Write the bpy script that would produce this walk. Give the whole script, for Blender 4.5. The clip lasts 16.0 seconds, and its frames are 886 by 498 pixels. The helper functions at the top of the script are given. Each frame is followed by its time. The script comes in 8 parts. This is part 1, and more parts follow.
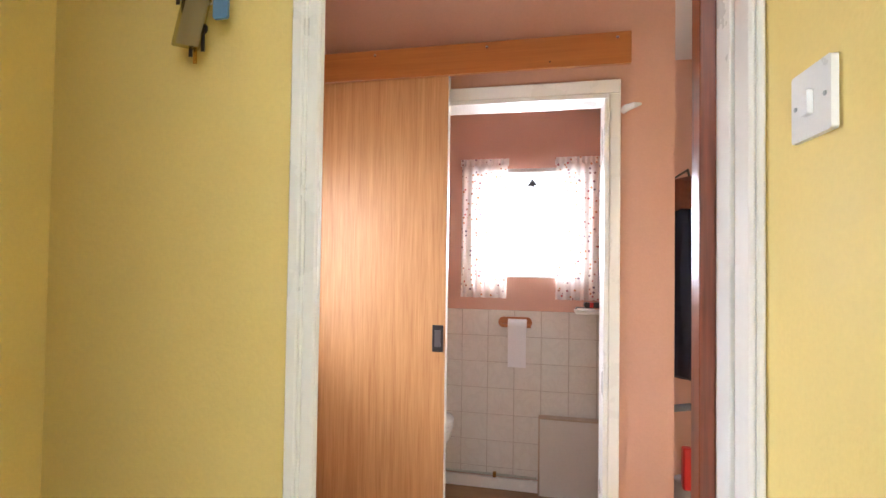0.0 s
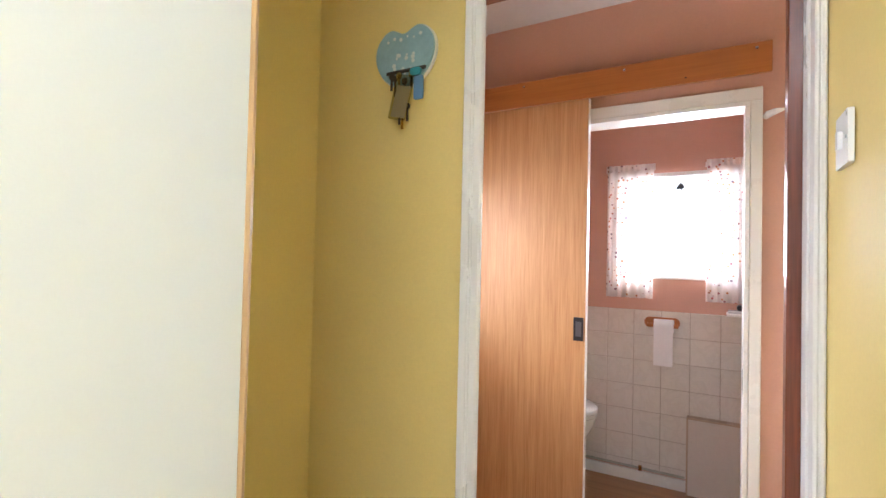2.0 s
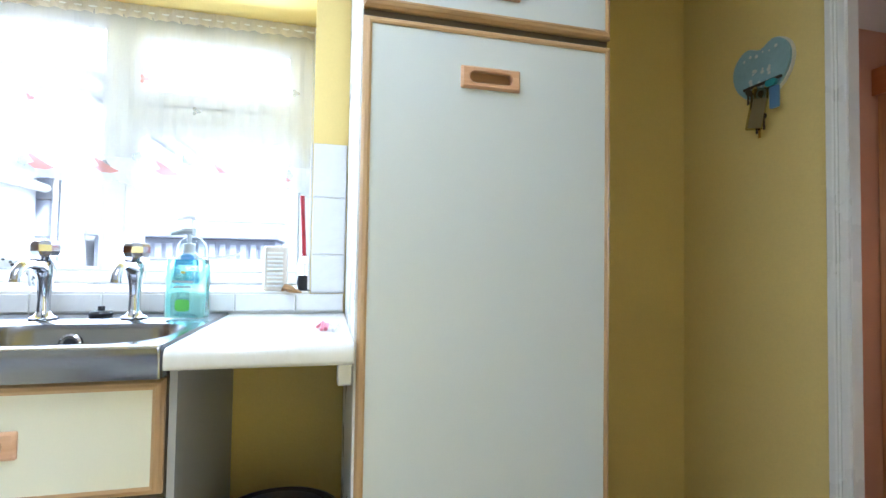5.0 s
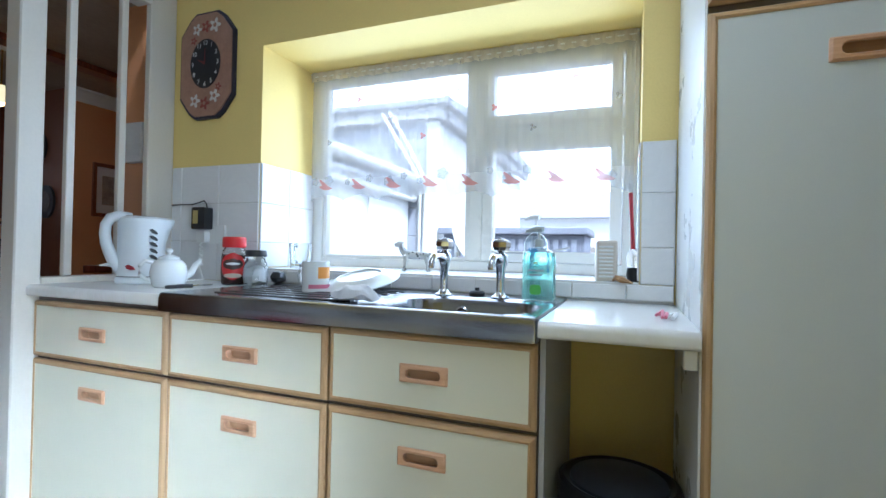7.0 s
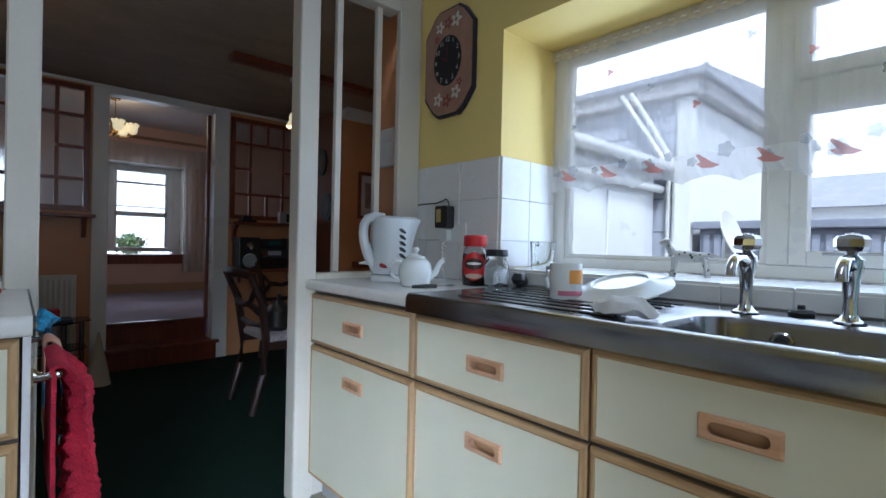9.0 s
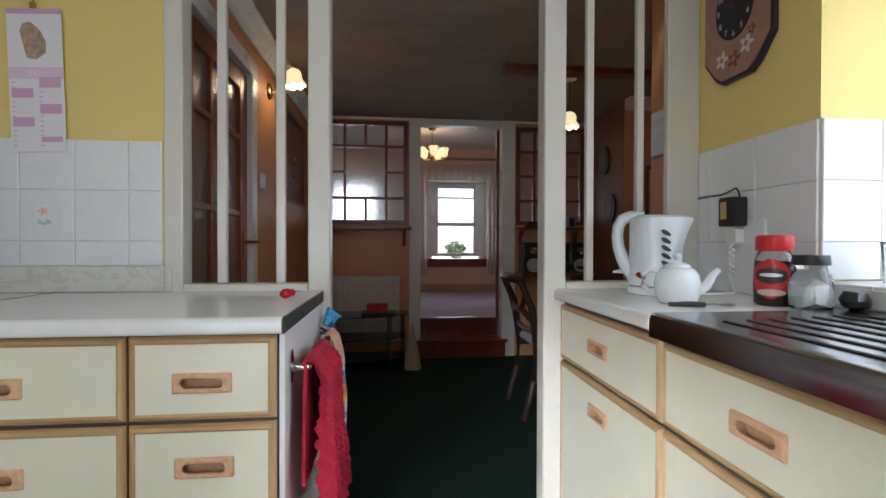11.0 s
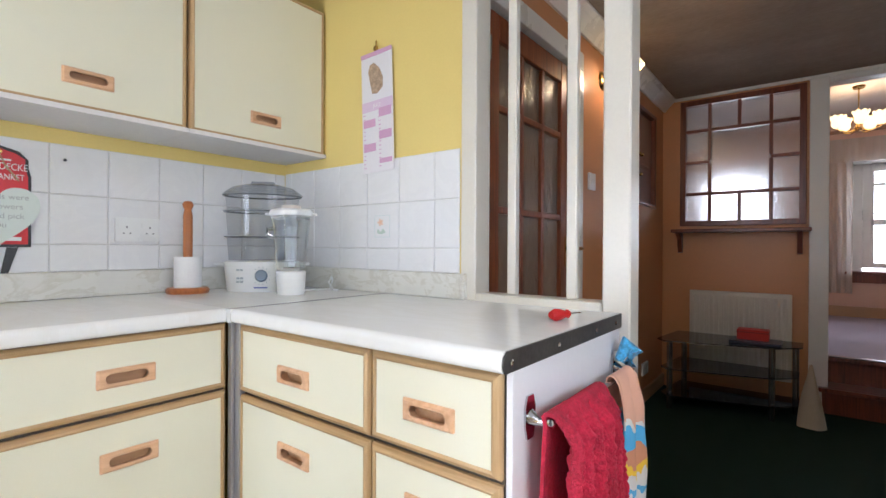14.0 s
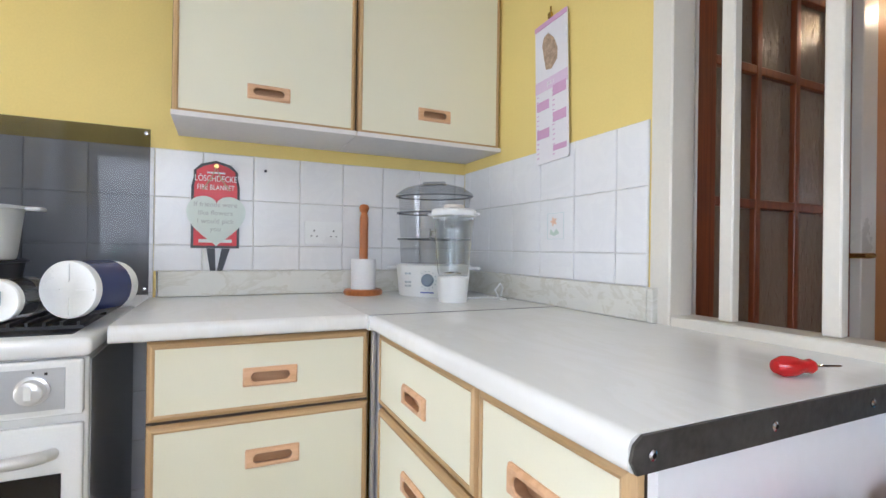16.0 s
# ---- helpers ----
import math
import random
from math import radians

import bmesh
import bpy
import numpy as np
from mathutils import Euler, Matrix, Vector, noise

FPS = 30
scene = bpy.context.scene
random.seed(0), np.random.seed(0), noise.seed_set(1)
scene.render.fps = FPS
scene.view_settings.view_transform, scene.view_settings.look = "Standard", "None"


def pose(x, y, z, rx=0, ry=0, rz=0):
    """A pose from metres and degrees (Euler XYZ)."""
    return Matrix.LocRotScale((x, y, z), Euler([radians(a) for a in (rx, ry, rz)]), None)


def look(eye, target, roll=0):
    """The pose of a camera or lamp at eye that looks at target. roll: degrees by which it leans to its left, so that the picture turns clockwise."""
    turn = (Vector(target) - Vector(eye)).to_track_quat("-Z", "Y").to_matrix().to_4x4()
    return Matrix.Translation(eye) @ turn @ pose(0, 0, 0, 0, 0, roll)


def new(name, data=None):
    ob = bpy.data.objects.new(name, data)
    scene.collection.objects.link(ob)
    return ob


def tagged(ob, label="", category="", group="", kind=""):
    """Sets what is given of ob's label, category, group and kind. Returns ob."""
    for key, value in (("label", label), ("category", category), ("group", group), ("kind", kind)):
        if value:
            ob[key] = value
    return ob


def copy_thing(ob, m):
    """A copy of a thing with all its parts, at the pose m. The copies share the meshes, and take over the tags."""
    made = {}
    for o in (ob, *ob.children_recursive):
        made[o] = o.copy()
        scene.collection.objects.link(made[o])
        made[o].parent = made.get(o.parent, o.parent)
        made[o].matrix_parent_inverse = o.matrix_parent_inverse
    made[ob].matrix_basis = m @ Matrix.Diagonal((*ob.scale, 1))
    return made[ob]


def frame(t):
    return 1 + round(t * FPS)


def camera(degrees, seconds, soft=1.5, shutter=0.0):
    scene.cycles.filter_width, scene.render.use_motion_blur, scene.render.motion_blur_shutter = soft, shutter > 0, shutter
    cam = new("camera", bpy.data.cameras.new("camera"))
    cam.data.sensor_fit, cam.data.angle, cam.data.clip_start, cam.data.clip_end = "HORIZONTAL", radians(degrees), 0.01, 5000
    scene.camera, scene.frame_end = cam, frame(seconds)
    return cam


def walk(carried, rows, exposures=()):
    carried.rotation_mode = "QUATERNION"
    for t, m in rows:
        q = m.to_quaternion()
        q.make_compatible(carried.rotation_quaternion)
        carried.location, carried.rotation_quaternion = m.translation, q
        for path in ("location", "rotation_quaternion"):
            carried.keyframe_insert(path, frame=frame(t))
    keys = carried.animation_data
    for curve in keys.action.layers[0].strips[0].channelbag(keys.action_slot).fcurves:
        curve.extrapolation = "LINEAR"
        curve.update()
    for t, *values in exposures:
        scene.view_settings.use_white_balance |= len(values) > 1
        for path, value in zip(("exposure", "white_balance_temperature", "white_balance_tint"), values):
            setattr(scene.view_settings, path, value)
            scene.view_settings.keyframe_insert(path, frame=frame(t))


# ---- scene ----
cam = camera(86.0, 16.0)
PATH = [
    (0, (0.053, -0.069, 1.134), (-0.35, 1.89, 1.179), 0.8),
    (0.5, (0.055, -0.171, 1.122), (-0.435, 1.767, 1.175), 1.1),
    (1, (0.086, -0.271, 1.139), (-0.533, 1.631, 1.185), 1.1),
    (1.5, (0.118, -0.352, 1.129), (-0.671, 1.485, 1.174), 1.3),
    (2, (0.197, -0.403, 1.125), (-0.801, 1.329, 1.167), 1.3),
    (2.5, (0.274, -0.439, 1.116), (-0.894, 1.184, 1.146), 1.4),
    (3, (0.371, -0.488, 1.096), (-0.967, 0.998, 1.133), 1.5),
    (3.5, (0.444, -0.546, 1.092), (-1.063, 0.766, 1.129), 1.5),
    (4, (0.506, -0.594, 1.098), (-1.162, 0.509, 1.136), 1.4),
    (6.3, (0.743, -0.579, 1.064), (-1.218, -0.97, 1.102), 1.2),
    (6.5, (0.764, -0.598, 1.085), (-1.177, -1.082, 1.103), 1.3),
    (7, (0.755, -0.676, 1.079), (-1.109, -1.402, 1.096), 1.2),
    (7.5, (0.728, -0.732, 1.069), (-1.046, -1.656, 1.085), 1.6),
    (8, (0.693, -0.793, 1.08), (-0.967, -1.908, 1.069), 1.4),
    (8.5, (0.654, -0.87, 1.091), (-0.877, -2.156, 1.07), 1.2),
    (9, (0.579, -0.892, 1.085), (-0.759, -2.378, 1.07), 1.3),
    (9.2, (0.557, -0.897, 1.098), (-0.675, -2.473, 1.07), 0.9),
    (11.3, (0.28, -1.005, 1.1), (0.237, -3.004, 1.081), 0.1),
    (11.5, (0.277, -1.034, 1.096), (0.347, -3.033, 1.075), 0.0),
    (12, (0.253, -1.117, 1.101), (0.609, -3.085, 1.081), 0.2),
    (12.5, (0.245, -1.188, 1.098), (0.85, -3.095, 1.084), 0.2),
    (13, (0.234, -1.24, 1.105), (1.052, -3.065, 1.096), 0.2),
    (13.5, (0.208, -1.305, 1.103), (1.204, -3.039, 1.101), 0.2),
    (14, (0.132, -1.391, 1.11), (1.354, -2.975, 1.105), 0.3),
    (14.5, (0.101, -1.462, 1.115), (1.521, -2.87, 1.114), 0.4),
    (15, (0.11, -1.542, 1.118), (1.698, -2.756, 1.112), 0.7),
    (15.5, (0.142, -1.65, 1.123), (1.845, -2.698, 1.104), 0.5),
    (16, (0.206, -1.737, 1.11), (2.019, -2.581, 1.114), 0.8),
]
EXPOSURES = [(0.0, 2.02, 5600, 10), (2.5, 1.85, 5400, 12), (4.2, 1.45, 5050, 10), (6.3, 0.2, 4700, 6), (7.0, -0.1, 4750, 6), (9.2, -0.85, 4950, 8), (11.3, -0.2, 5550, 11), (12.5, 0.25, 5550, 12), (14.5, 0.62, 5520, 14), (16.0, 0.56, 5470, 14)]
walk(cam, [(t, look(eye, target, roll)) for t, eye, target, roll in PATH], EXPOSURES)

# ---- light ----
world = bpy.data.worlds.new("sky")
scene.world = world
world.use_nodes = True
wn = world.node_tree
sky = wn.nodes.new("ShaderNodeTexSky")
sky.sky_type, sky.sun_disc = "NISHITA", False
sky.sun_elevation, sky.sun_rotation = radians(48), radians(50)
sky.dust_density, sky.air_density = 8.0, 1.0
wn.links.new(sky.outputs[0], wn.nodes["Background"].inputs[0])
wn.nodes["Background"].inputs[1].default_value = 0.15

sun = new("sun", bpy.data.lights.new("sun", "SUN"))
sun.data.energy, sun.data.angle, sun.data.color = 5.0, radians(12), (1.0, 0.96, 0.9)
sun.matrix_world = look((6, 5, 9), (0, 0, 0))


def area(name, eye, target, w, h, watts, colour=(1, 1, 1)):
    lamp = new(name, bpy.data.lights.new(name, "AREA"))
    lamp.data.shape, lamp.data.size, lamp.data.size_y = "RECTANGLE", w, h
    lamp.data.energy, lamp.data.color = watts, colour
    lamp.matrix_world = look(eye, target)
    return lamp


def point(name, place, watts, radius=0.03, colour=(1, 0.72, 0.42)):
    lamp = new(name, bpy.data.lights.new(name, "POINT"))
    lamp.data.energy, lamp.data.shadow_soft_size, lamp.data.color = watts, radius, colour
    lamp.location = place
    return lamp


# skylight entering through the kitchen, toilet and lounge windows
area("daylight_kitchen", (-1.236, -1.43, 1.48), (0, -1.43, 1.33), 1.45, 0.9, 12, (0.93, 0.97, 1.0))
area("daylight_wc", (-0.02, 3.12, 1.35), (-0.02, 0, 1.1), 0.5, 0.55, 6, (0.97, 0.98, 1.0))
area("daylight_lounge", (-0.75, -8.98, 1.5), (-0.75, 0, 1.2), 0.65, 1.0, 3, (0.95, 0.98, 1.0))
area("daylight_lounge_side", (0.95, -8.98, 1.5), (0.95, 0, 1.2), 0.75, 1.0, 7, (0.95, 0.98, 1.0))
# lamp added in an unseen back doorway, standing in for daylight
area("daylight_back_door", (1.42, 0.76, 0.8), (1.35, -1.75, 0.2), 0.85, 1.3, 26, (0.95, 0.98, 1.0))
# narrow lamp added in that unseen doorway, in place of slanting hazy sun
beam = area("sunbeam_back_door", (1.42, 0.74, 1.15), (-0.36, -2.5, 0.2), 0.5, 0.6, 5.2, (1.0, 0.97, 0.92))
beam.data.spread = radians(26)
# added fill lamp before the closed east wall, which has no opening
area("hall_end_fill", (2.3, 1.3, 1.1), (0, 1.35, 0.9), 0.7, 1.4, 1.2, (0.97, 0.98, 1.0))
# lamp in a hall window out of view, implied by the sliding door's sheen
area("daylight_hall", (-1.09, 1.3, 1.16), (-0.2, 1.85, 0.8), 0.6, 0.75, 1.9, (0.97, 0.98, 1.0))
# unseen fill lamp added to brighten the kitchen walls
area("kitchen_fill_lamp", (0.2, -0.95, 2.27), (0.2, -0.95, 0), 0.9, 0.25, 9.0, (1.0, 0.95, 0.88))


# ---- materials ----
def nodes_of(name):
    m = bpy.data.materials.new(name)
    m.use_nodes = True
    t = m.node_tree
    return m, t, t.nodes["Principled BSDF"]


def add(t, kind, **inputs):
    n = t.nodes.new(kind)
    for key, value in inputs.items():
        n.inputs[key.replace("_", " ")].default_value = value
    return n


def coords(t, scale=(1, 1, 1), rot=(0, 0, 0)):
    g = t.nodes.new("ShaderNodeNewGeometry")
    mp = t.nodes.new("ShaderNodeMapping")
    mp.inputs["Scale"].default_value, mp.inputs["Rotation"].default_value = scale, rot
    t.links.new(g.outputs["Position"], mp.inputs["Vector"])
    return mp.outputs["Vector"]


def ramp(t, fac, stops):
    r = t.nodes.new("ShaderNodeValToRGB")
    e = r.color_ramp.elements
    while len(e) < len(stops):
        e.new(0.5)
    for el, (p, c) in zip(e, stops):
        el.position, el.color = p, (*c, 1) if len(c) == 3 else c
    t.links.new(fac, r.inputs["Fac"])
    return r.outputs["Color"]


def bump(t, b, height, strength, distance=0.002):
    n = add(t, "ShaderNodeBump", Strength=strength, Distance=distance)
    t.links.new(height, n.inputs["Height"])
    t.links.new(n.outputs["Normal"], b.inputs["Normal"])


def mottled(name, base, vary=0.06, rough=0.6, big=1.5, fine=60.0, relief=0.15, metal=0.0, stretch=(1, 1, 1), spec=0.5):
    """A surface with broad stains and fine grain."""
    m, t, b = nodes_of(name)
    v = coords(t, stretch)
    n1 = add(t, "ShaderNodeTexNoise", Scale=big, Detail=5.0, Roughness=0.6)
    n2 = add(t, "ShaderNodeTexNoise", Scale=fine, Detail=3.0)
    t.links.new(v, n1.inputs["Vector"])
    t.links.new(v, n2.inputs["Vector"])
    mix = add(t, "ShaderNodeMix", Factor=0.35)
    t.links.new(n1.outputs["Fac"], mix.inputs["A"])
    t.links.new(n2.outputs["Fac"], mix.inputs["B"])
    lo = tuple(c * (1 - vary) for c in base)
    hi = tuple(min(1, c * (1 + vary)) for c in base)
    t.links.new(ramp(t, mix.outputs["Result"], [(0.3, lo), (0.7, hi)]), b.inputs["Base Color"])
    t.links.new(ramp(t, n1.outputs["Fac"], [(0.3, (rough * 0.95,) * 3), (0.7, (min(1, rough * 1.05),) * 3)]), b.inputs["Roughness"])
    b.inputs["Metallic"].default_value = metal
    b.inputs["Specular IOR Level"].default_value = spec
    if relief:
        bump(t, b, n2.outputs["Fac"], relief)
    return m


def wood(name, dark, light, rough=0.35, axis=2, grain=1.0, coat=0.0, relief=0.1):
    """Long grain along an axis, with fine pores."""
    m, t, b = nodes_of(name)
    scale = [38 * grain] * 3
    scale[axis] = 1.6 * grain
    v = coords(t, scale)
    n1 = add(t, "ShaderNodeTexNoise", Scale=1.0, Detail=6.0, Roughness=0.65, Distortion=0.6)
    t.links.new(v, n1.inputs["Vector"])
    scale2 = [170 * grain] * 3
    scale2[axis] = 5 * grain
    n2 = add(t, "ShaderNodeTexNoise", Scale=1.0, Detail=3.0)
    t.links.new(coords(t, scale2), n2.inputs["Vector"])
    mix = add(t, "ShaderNodeMix", Factor=0.4)
    t.links.new(n1.outputs["Fac"], mix.inputs["A"])
    t.links.new(n2.outputs["Fac"], mix.inputs["B"])
    mid = tuple((a + c) / 2 for a, c in zip(dark, light))
    t.links.new(ramp(t, mix.outputs["Result"], [(0.32, dark), (0.5, mid), (0.68, light)]), b.inputs["Base Color"])
    b.inputs["Roughness"].default_value = rough
    b.inputs["Coat Weight"].default_value = coat
    b.inputs["Coat Roughness"].default_value = 0.3
    bump(t, b, n2.outputs["Fac"], relief, 0.001)
    return m


def marble(name, base, vein, rough=0.25, scale=3.0, stretch=(1, 1, 1)):
    m, t, b = nodes_of(name)
    v = coords(t, stretch, (0.3, 0.2, 0.6))
    info = t.nodes.new("ShaderNodeObjectInfo")
    shift = t.nodes.new("ShaderNodeVectorMath")
    shift.operation = "MULTIPLY_ADD"
    t.links.new(info.outputs["Random"], shift.inputs[0])
    shift.inputs[1].default_value = (31, 17, 23)
    t.links.new(v, shift.inputs[2])
    n1 = add(t, "ShaderNodeTexNoise", Scale=scale, Detail=7.0, Roughness=0.62, Distortion=1.2)
    t.links.new(shift.outputs[0], n1.inputs["Vector"])
    t.links.new(ramp(t, n1.outputs["Fac"], [(0.38, base), (0.49, vein), (0.53, base), (0.68, tuple(c * 0.965 for c in base))]), b.inputs["Base Color"])
    b.inputs["Roughness"].default_value = rough
    n2 = add(t, "ShaderNodeTexNoise", Scale=14.0, Detail=2.0)
    t.links.new(v, n2.inputs["Vector"])
    bump(t, b, n2.outputs["Fac"], 0.08, 0.002)
    return m


def glass(name, tint=(1, 1, 1), rough=0.0, bumpy=0.0, scale=40.0, stretch=(1, 1, 1)):
    m, t, b = nodes_of(name)
    b.inputs["Base Color"].default_value = (*tint, 1)
    b.inputs["Roughness"].default_value = rough
    b.inputs["Transmission Weight"].default_value = 1.0
    b.inputs["IOR"].default_value = 1.45
    if bumpy:
        n = add(t, "ShaderNodeTexNoise", Scale=scale, Detail=2.0, Distortion=0.8)
        t.links.new(coords(t, stretch), n.inputs["Vector"])
        bump(t, b, n.outputs["Fac"], bumpy, 0.01)
    return m


def thin_glass(name, tint=(1, 1, 1), gloss=1.0):
    """Flat pane: mostly clear, with a little mirror on top."""
    m, t, b = nodes_of(name)
    out = t.nodes["Material Output"]
    clear = add(t, "ShaderNodeBsdfTransparent", Color=(*tint, 1))
    shine = add(t, "ShaderNodeBsdfGlossy", Roughness=0.02)
    fr = add(t, "ShaderNodeLayerWeight", Blend=0.5)
    mix = t.nodes.new("ShaderNodeMixShader")
    t.links.new(ramp(t, fr.outputs["Facing"], [(0.0, (0.04 * gloss,) * 3), (0.6, (0.08 * gloss,) * 3), (0.9, (0.35 * gloss,) * 3), (1.0, (0.8 * gloss,) * 3)]), mix.inputs[0])
    t.links.new(clear.outputs[0], mix.inputs[1])
    t.links.new(shine.outputs[0], mix.inputs[2])
    t.links.new(mix.outputs[0], out.inputs["Surface"])
    t.nodes.remove(b)
    return m


def cloth(name, colour, see=0.0, rough=0.9, relief=0.3, fine=350.0, vary=0.12):
    m, t, b = nodes_of(name)
    v = coords(t)
    n = add(t, "ShaderNodeTexNoise", Scale=fine, Detail=2.0)
    t.links.new(v, n.inputs["Vector"])
    lo, hi = tuple(c * (1 - vary) for c in colour), tuple(min(1, c * (1 + vary)) for c in colour)
    t.links.new(ramp(t, n.outputs["Fac"], [(0.3, lo), (0.7, hi)]), b.inputs["Base Color"])
    b.inputs["Roughness"].default_value = rough
    b.inputs["Sheen Weight"].default_value = 0.2
    bump(t, b, n.outputs["Fac"], relief, 0.003)
    if see:
        out = t.nodes["Material Output"]
        tr = add(t, "ShaderNodeBsdfTranslucent", Color=(*colour, 1))
        cl = t.nodes.new("ShaderNodeBsdfTransparent")
        m1, m2 = add(t, "ShaderNodeMixShader", Fac=0.5), add(t, "ShaderNodeMixShader", Fac=see)
        t.links.new(b.outputs[0], m1.inputs[1])
        t.links.new(tr.outputs[0], m1.inputs[2])
        t.links.new(m1.outputs[0], m2.inputs[1])
        t.links.new(cl.outputs[0], m2.inputs[2])
        t.links.new(m2.outputs[0], out.inputs["Surface"])
    return m


def plain(name, colour, rough=0.4, metal=0.0, coat=0.0):
    return mottled(name, colour, 0.04, rough, 6.0, 220.0, 0.03, metal)


def glow(name, colour, strength):
    m, t, b = nodes_of(name)
    b.inputs["Base Color"].default_value = (*colour, 1)
    b.inputs["Emission Color"].default_value = (*colour, 1)
    b.inputs["Emission Strength"].default_value = strength
    return m


YELLOW = mottled("yellow_wall_paint", (0.80, 0.63, 0.21), 0.05, 0.6, 1.2, 140.0, 0.25)
PINK = mottled("salmon_wall_paint", (0.60, 0.345, 0.25), 0.06, 0.5, 1.2, 120.0, 0.2)
ORANGE = mottled("apricot_wall_paint", (0.62, 0.30, 0.13), 0.07, 0.45, 1.0, 110.0, 0.25)
PEACH = mottled("peach_wallpaper", (0.70, 0.47, 0.34), 0.06, 0.7, 1.5, 90.0, 0.2)
WHITE = mottled("white_gloss_paint", (0.82, 0.81, 0.76), 0.03, 0.28, 3.0, 90.0, 0.06)
OLDGLOSS = mottled("aged_cream_gloss_paint", (0.70, 0.665, 0.585), 0.05, 0.3, 3.0, 90.0, 0.08)
CEILING = mottled("ceiling_paint", (0.74, 0.72, 0.70), 0.05, 0.85, 1.0, 70.0, 0.5)
# dining ceiling's dimness put into a brown base colour, own paint unknown
SWIRL = mottled("dimmed_ceiling_paint", (0.37, 0.29, 0.215), 0.22, 0.75, 2.2, 26.0, 0.6, stretch=(1.0, 2.2, 1))
CREAM = mottled("cream_laminate", (0.78, 0.76, 0.60), 0.025, 0.33, 2.0, 260.0, 0.08)
TALLCREAM = mottled("pale_cream_laminate", (0.655, 0.69, 0.68), 0.025, 0.36, 2.0, 260.0, 0.08)
# carcass darkened: shadow lines round the fronts are put into its colour
GAPSHADE = mottled("gap_shade_melamine", (0.10, 0.08, 0.06), 0.08, 0.5)
CARCASS = mottled("grey_melamine", (0.42, 0.43, 0.44), 0.05, 0.5)
OAK = wood("oak_edging", (0.36, 0.22, 0.09), (0.62, 0.43, 0.22), 0.45, 1, 1.0)
OAKV = wood("oak_edging_upright", (0.36, 0.22, 0.09), (0.62, 0.43, 0.22), 0.45, 2, 1.0)
OAKX = wood("oak_edging_across", (0.36, 0.22, 0.09), (0.62, 0.43, 0.22), 0.45, 0, 1.0)
BEECH = wood("beech_handle", (0.55, 0.30, 0.15), (0.78, 0.50, 0.30), 0.4, 1, 0.6)
# darker than the beech: shade inside the pulls is put into the colour
HOLLOW = wood("shaded_handle_hollow", (0.40, 0.22, 0.11), (0.58, 0.36, 0.20), 0.5, 1, 0.6)
MAHOGANY = wood("dark_mahogany", (0.07, 0.016, 0.007), (0.26, 0.062, 0.022), 0.3, 2, 1.0, 0.3)
DOORWOOD = wood("red_brown_door_wood", (0.11, 0.024, 0.007), (0.31, 0.08, 0.022), 0.36, 2, 1.0, 0.1)
SAPELE = wood("sapele_veneer", (0.37, 0.16, 0.05), (0.58, 0.32, 0.13), 0.48, 2, 1.2, 0.4, 0.05)
SAPELE.node_tree.nodes["Principled BSDF"].inputs["Coat Roughness"].default_value = 0.5
PELMET = wood("varnished_pelmet", (0.34, 0.11, 0.02), (0.46, 0.17, 0.035), 0.35, 0, 0.6, 0.2)
EBONY = wood("blackened_mahogany", (0.014, 0.005, 0.003), (0.04, 0.013, 0.008), 0.45, 2, 1.0, 0.0)
STEEL = mottled("stainless_steel", (0.30, 0.30, 0.315), 0.12, 0.19, 4.0, 300.0, 0.04, 1.0)
CHROME = plain("chrome", (0.58, 0.58, 0.60), 0.08, 1.0)
BRASS = plain("brass", (0.55, 0.36, 0.12), 0.25, 1.0)
WORKTOP = marble("marbled_worktop_laminate", (0.82, 0.82, 0.80), (0.788, 0.785, 0.755), 0.2, 2.2, (1, 2.5, 1))
UPSTAND = marble("marbled_upstand_laminate", (0.72, 0.71, 0.65), (0.62, 0.60, 0.52), 0.3, 5.0, (1, 1, 2))
TILE = marble("marbled_white_tile", (0.82, 0.82, 0.82), (0.795, 0.795, 0.798), 0.2, 5.0)
WCTILE = marble("cream_wc_tile", (0.74, 0.70, 0.62), (0.69, 0.65, 0.57), 0.16, 9.0)
GROUT = mottled("pale_grout", (0.66, 0.65, 0.62), 0.1, 0.9)
WCGROUT = mottled("brown_grout", (0.42, 0.34, 0.26), 0.15, 0.9)
CARPET = cloth("dark_green_carpet", (0.016, 0.034, 0.025), 0, 1.0, 0.8, 260.0, 0.4)
CARPET.node_tree.nodes["Principled BSDF"].inputs["Specular IOR Level"].default_value = 0.1
CARPET.node_tree.nodes["Principled BSDF"].inputs["Sheen Weight"].default_value = 0.0
LILAC = cloth("lilac_grey_carpet", (0.34, 0.29, 0.36), 0, 1.0, 0.6, 200.0, 0.2)
LINO = wood("brown_vinyl_floor", (0.24, 0.12, 0.05), (0.40, 0.22, 0.10), 0.4, 0, 0.3)
KFLOOR = mottled("kitchen_vinyl_floor", (0.36, 0.30, 0.23), 0.12, 0.4)
BLACK = mottled("black_plastic", (0.02, 0.02, 0.022), 0.2, 0.35)
WPLASTIC = plain("white_plastic", (0.80, 0.81, 0.80), 0.28)
ENAMEL = plain("white_enamel", (0.82, 0.83, 0.82), 0.12)
RED = plain("red_plastic", (0.55, 0.02, 0.02), 0.3)
PANE = thin_glass("clear_pane", (1, 1, 1), 0.4)
OBSCURE = glass("obscured_glass", (0.66, 0.64, 0.63), 0.2, 0.35, 26.0, (1, 1, 0.5))
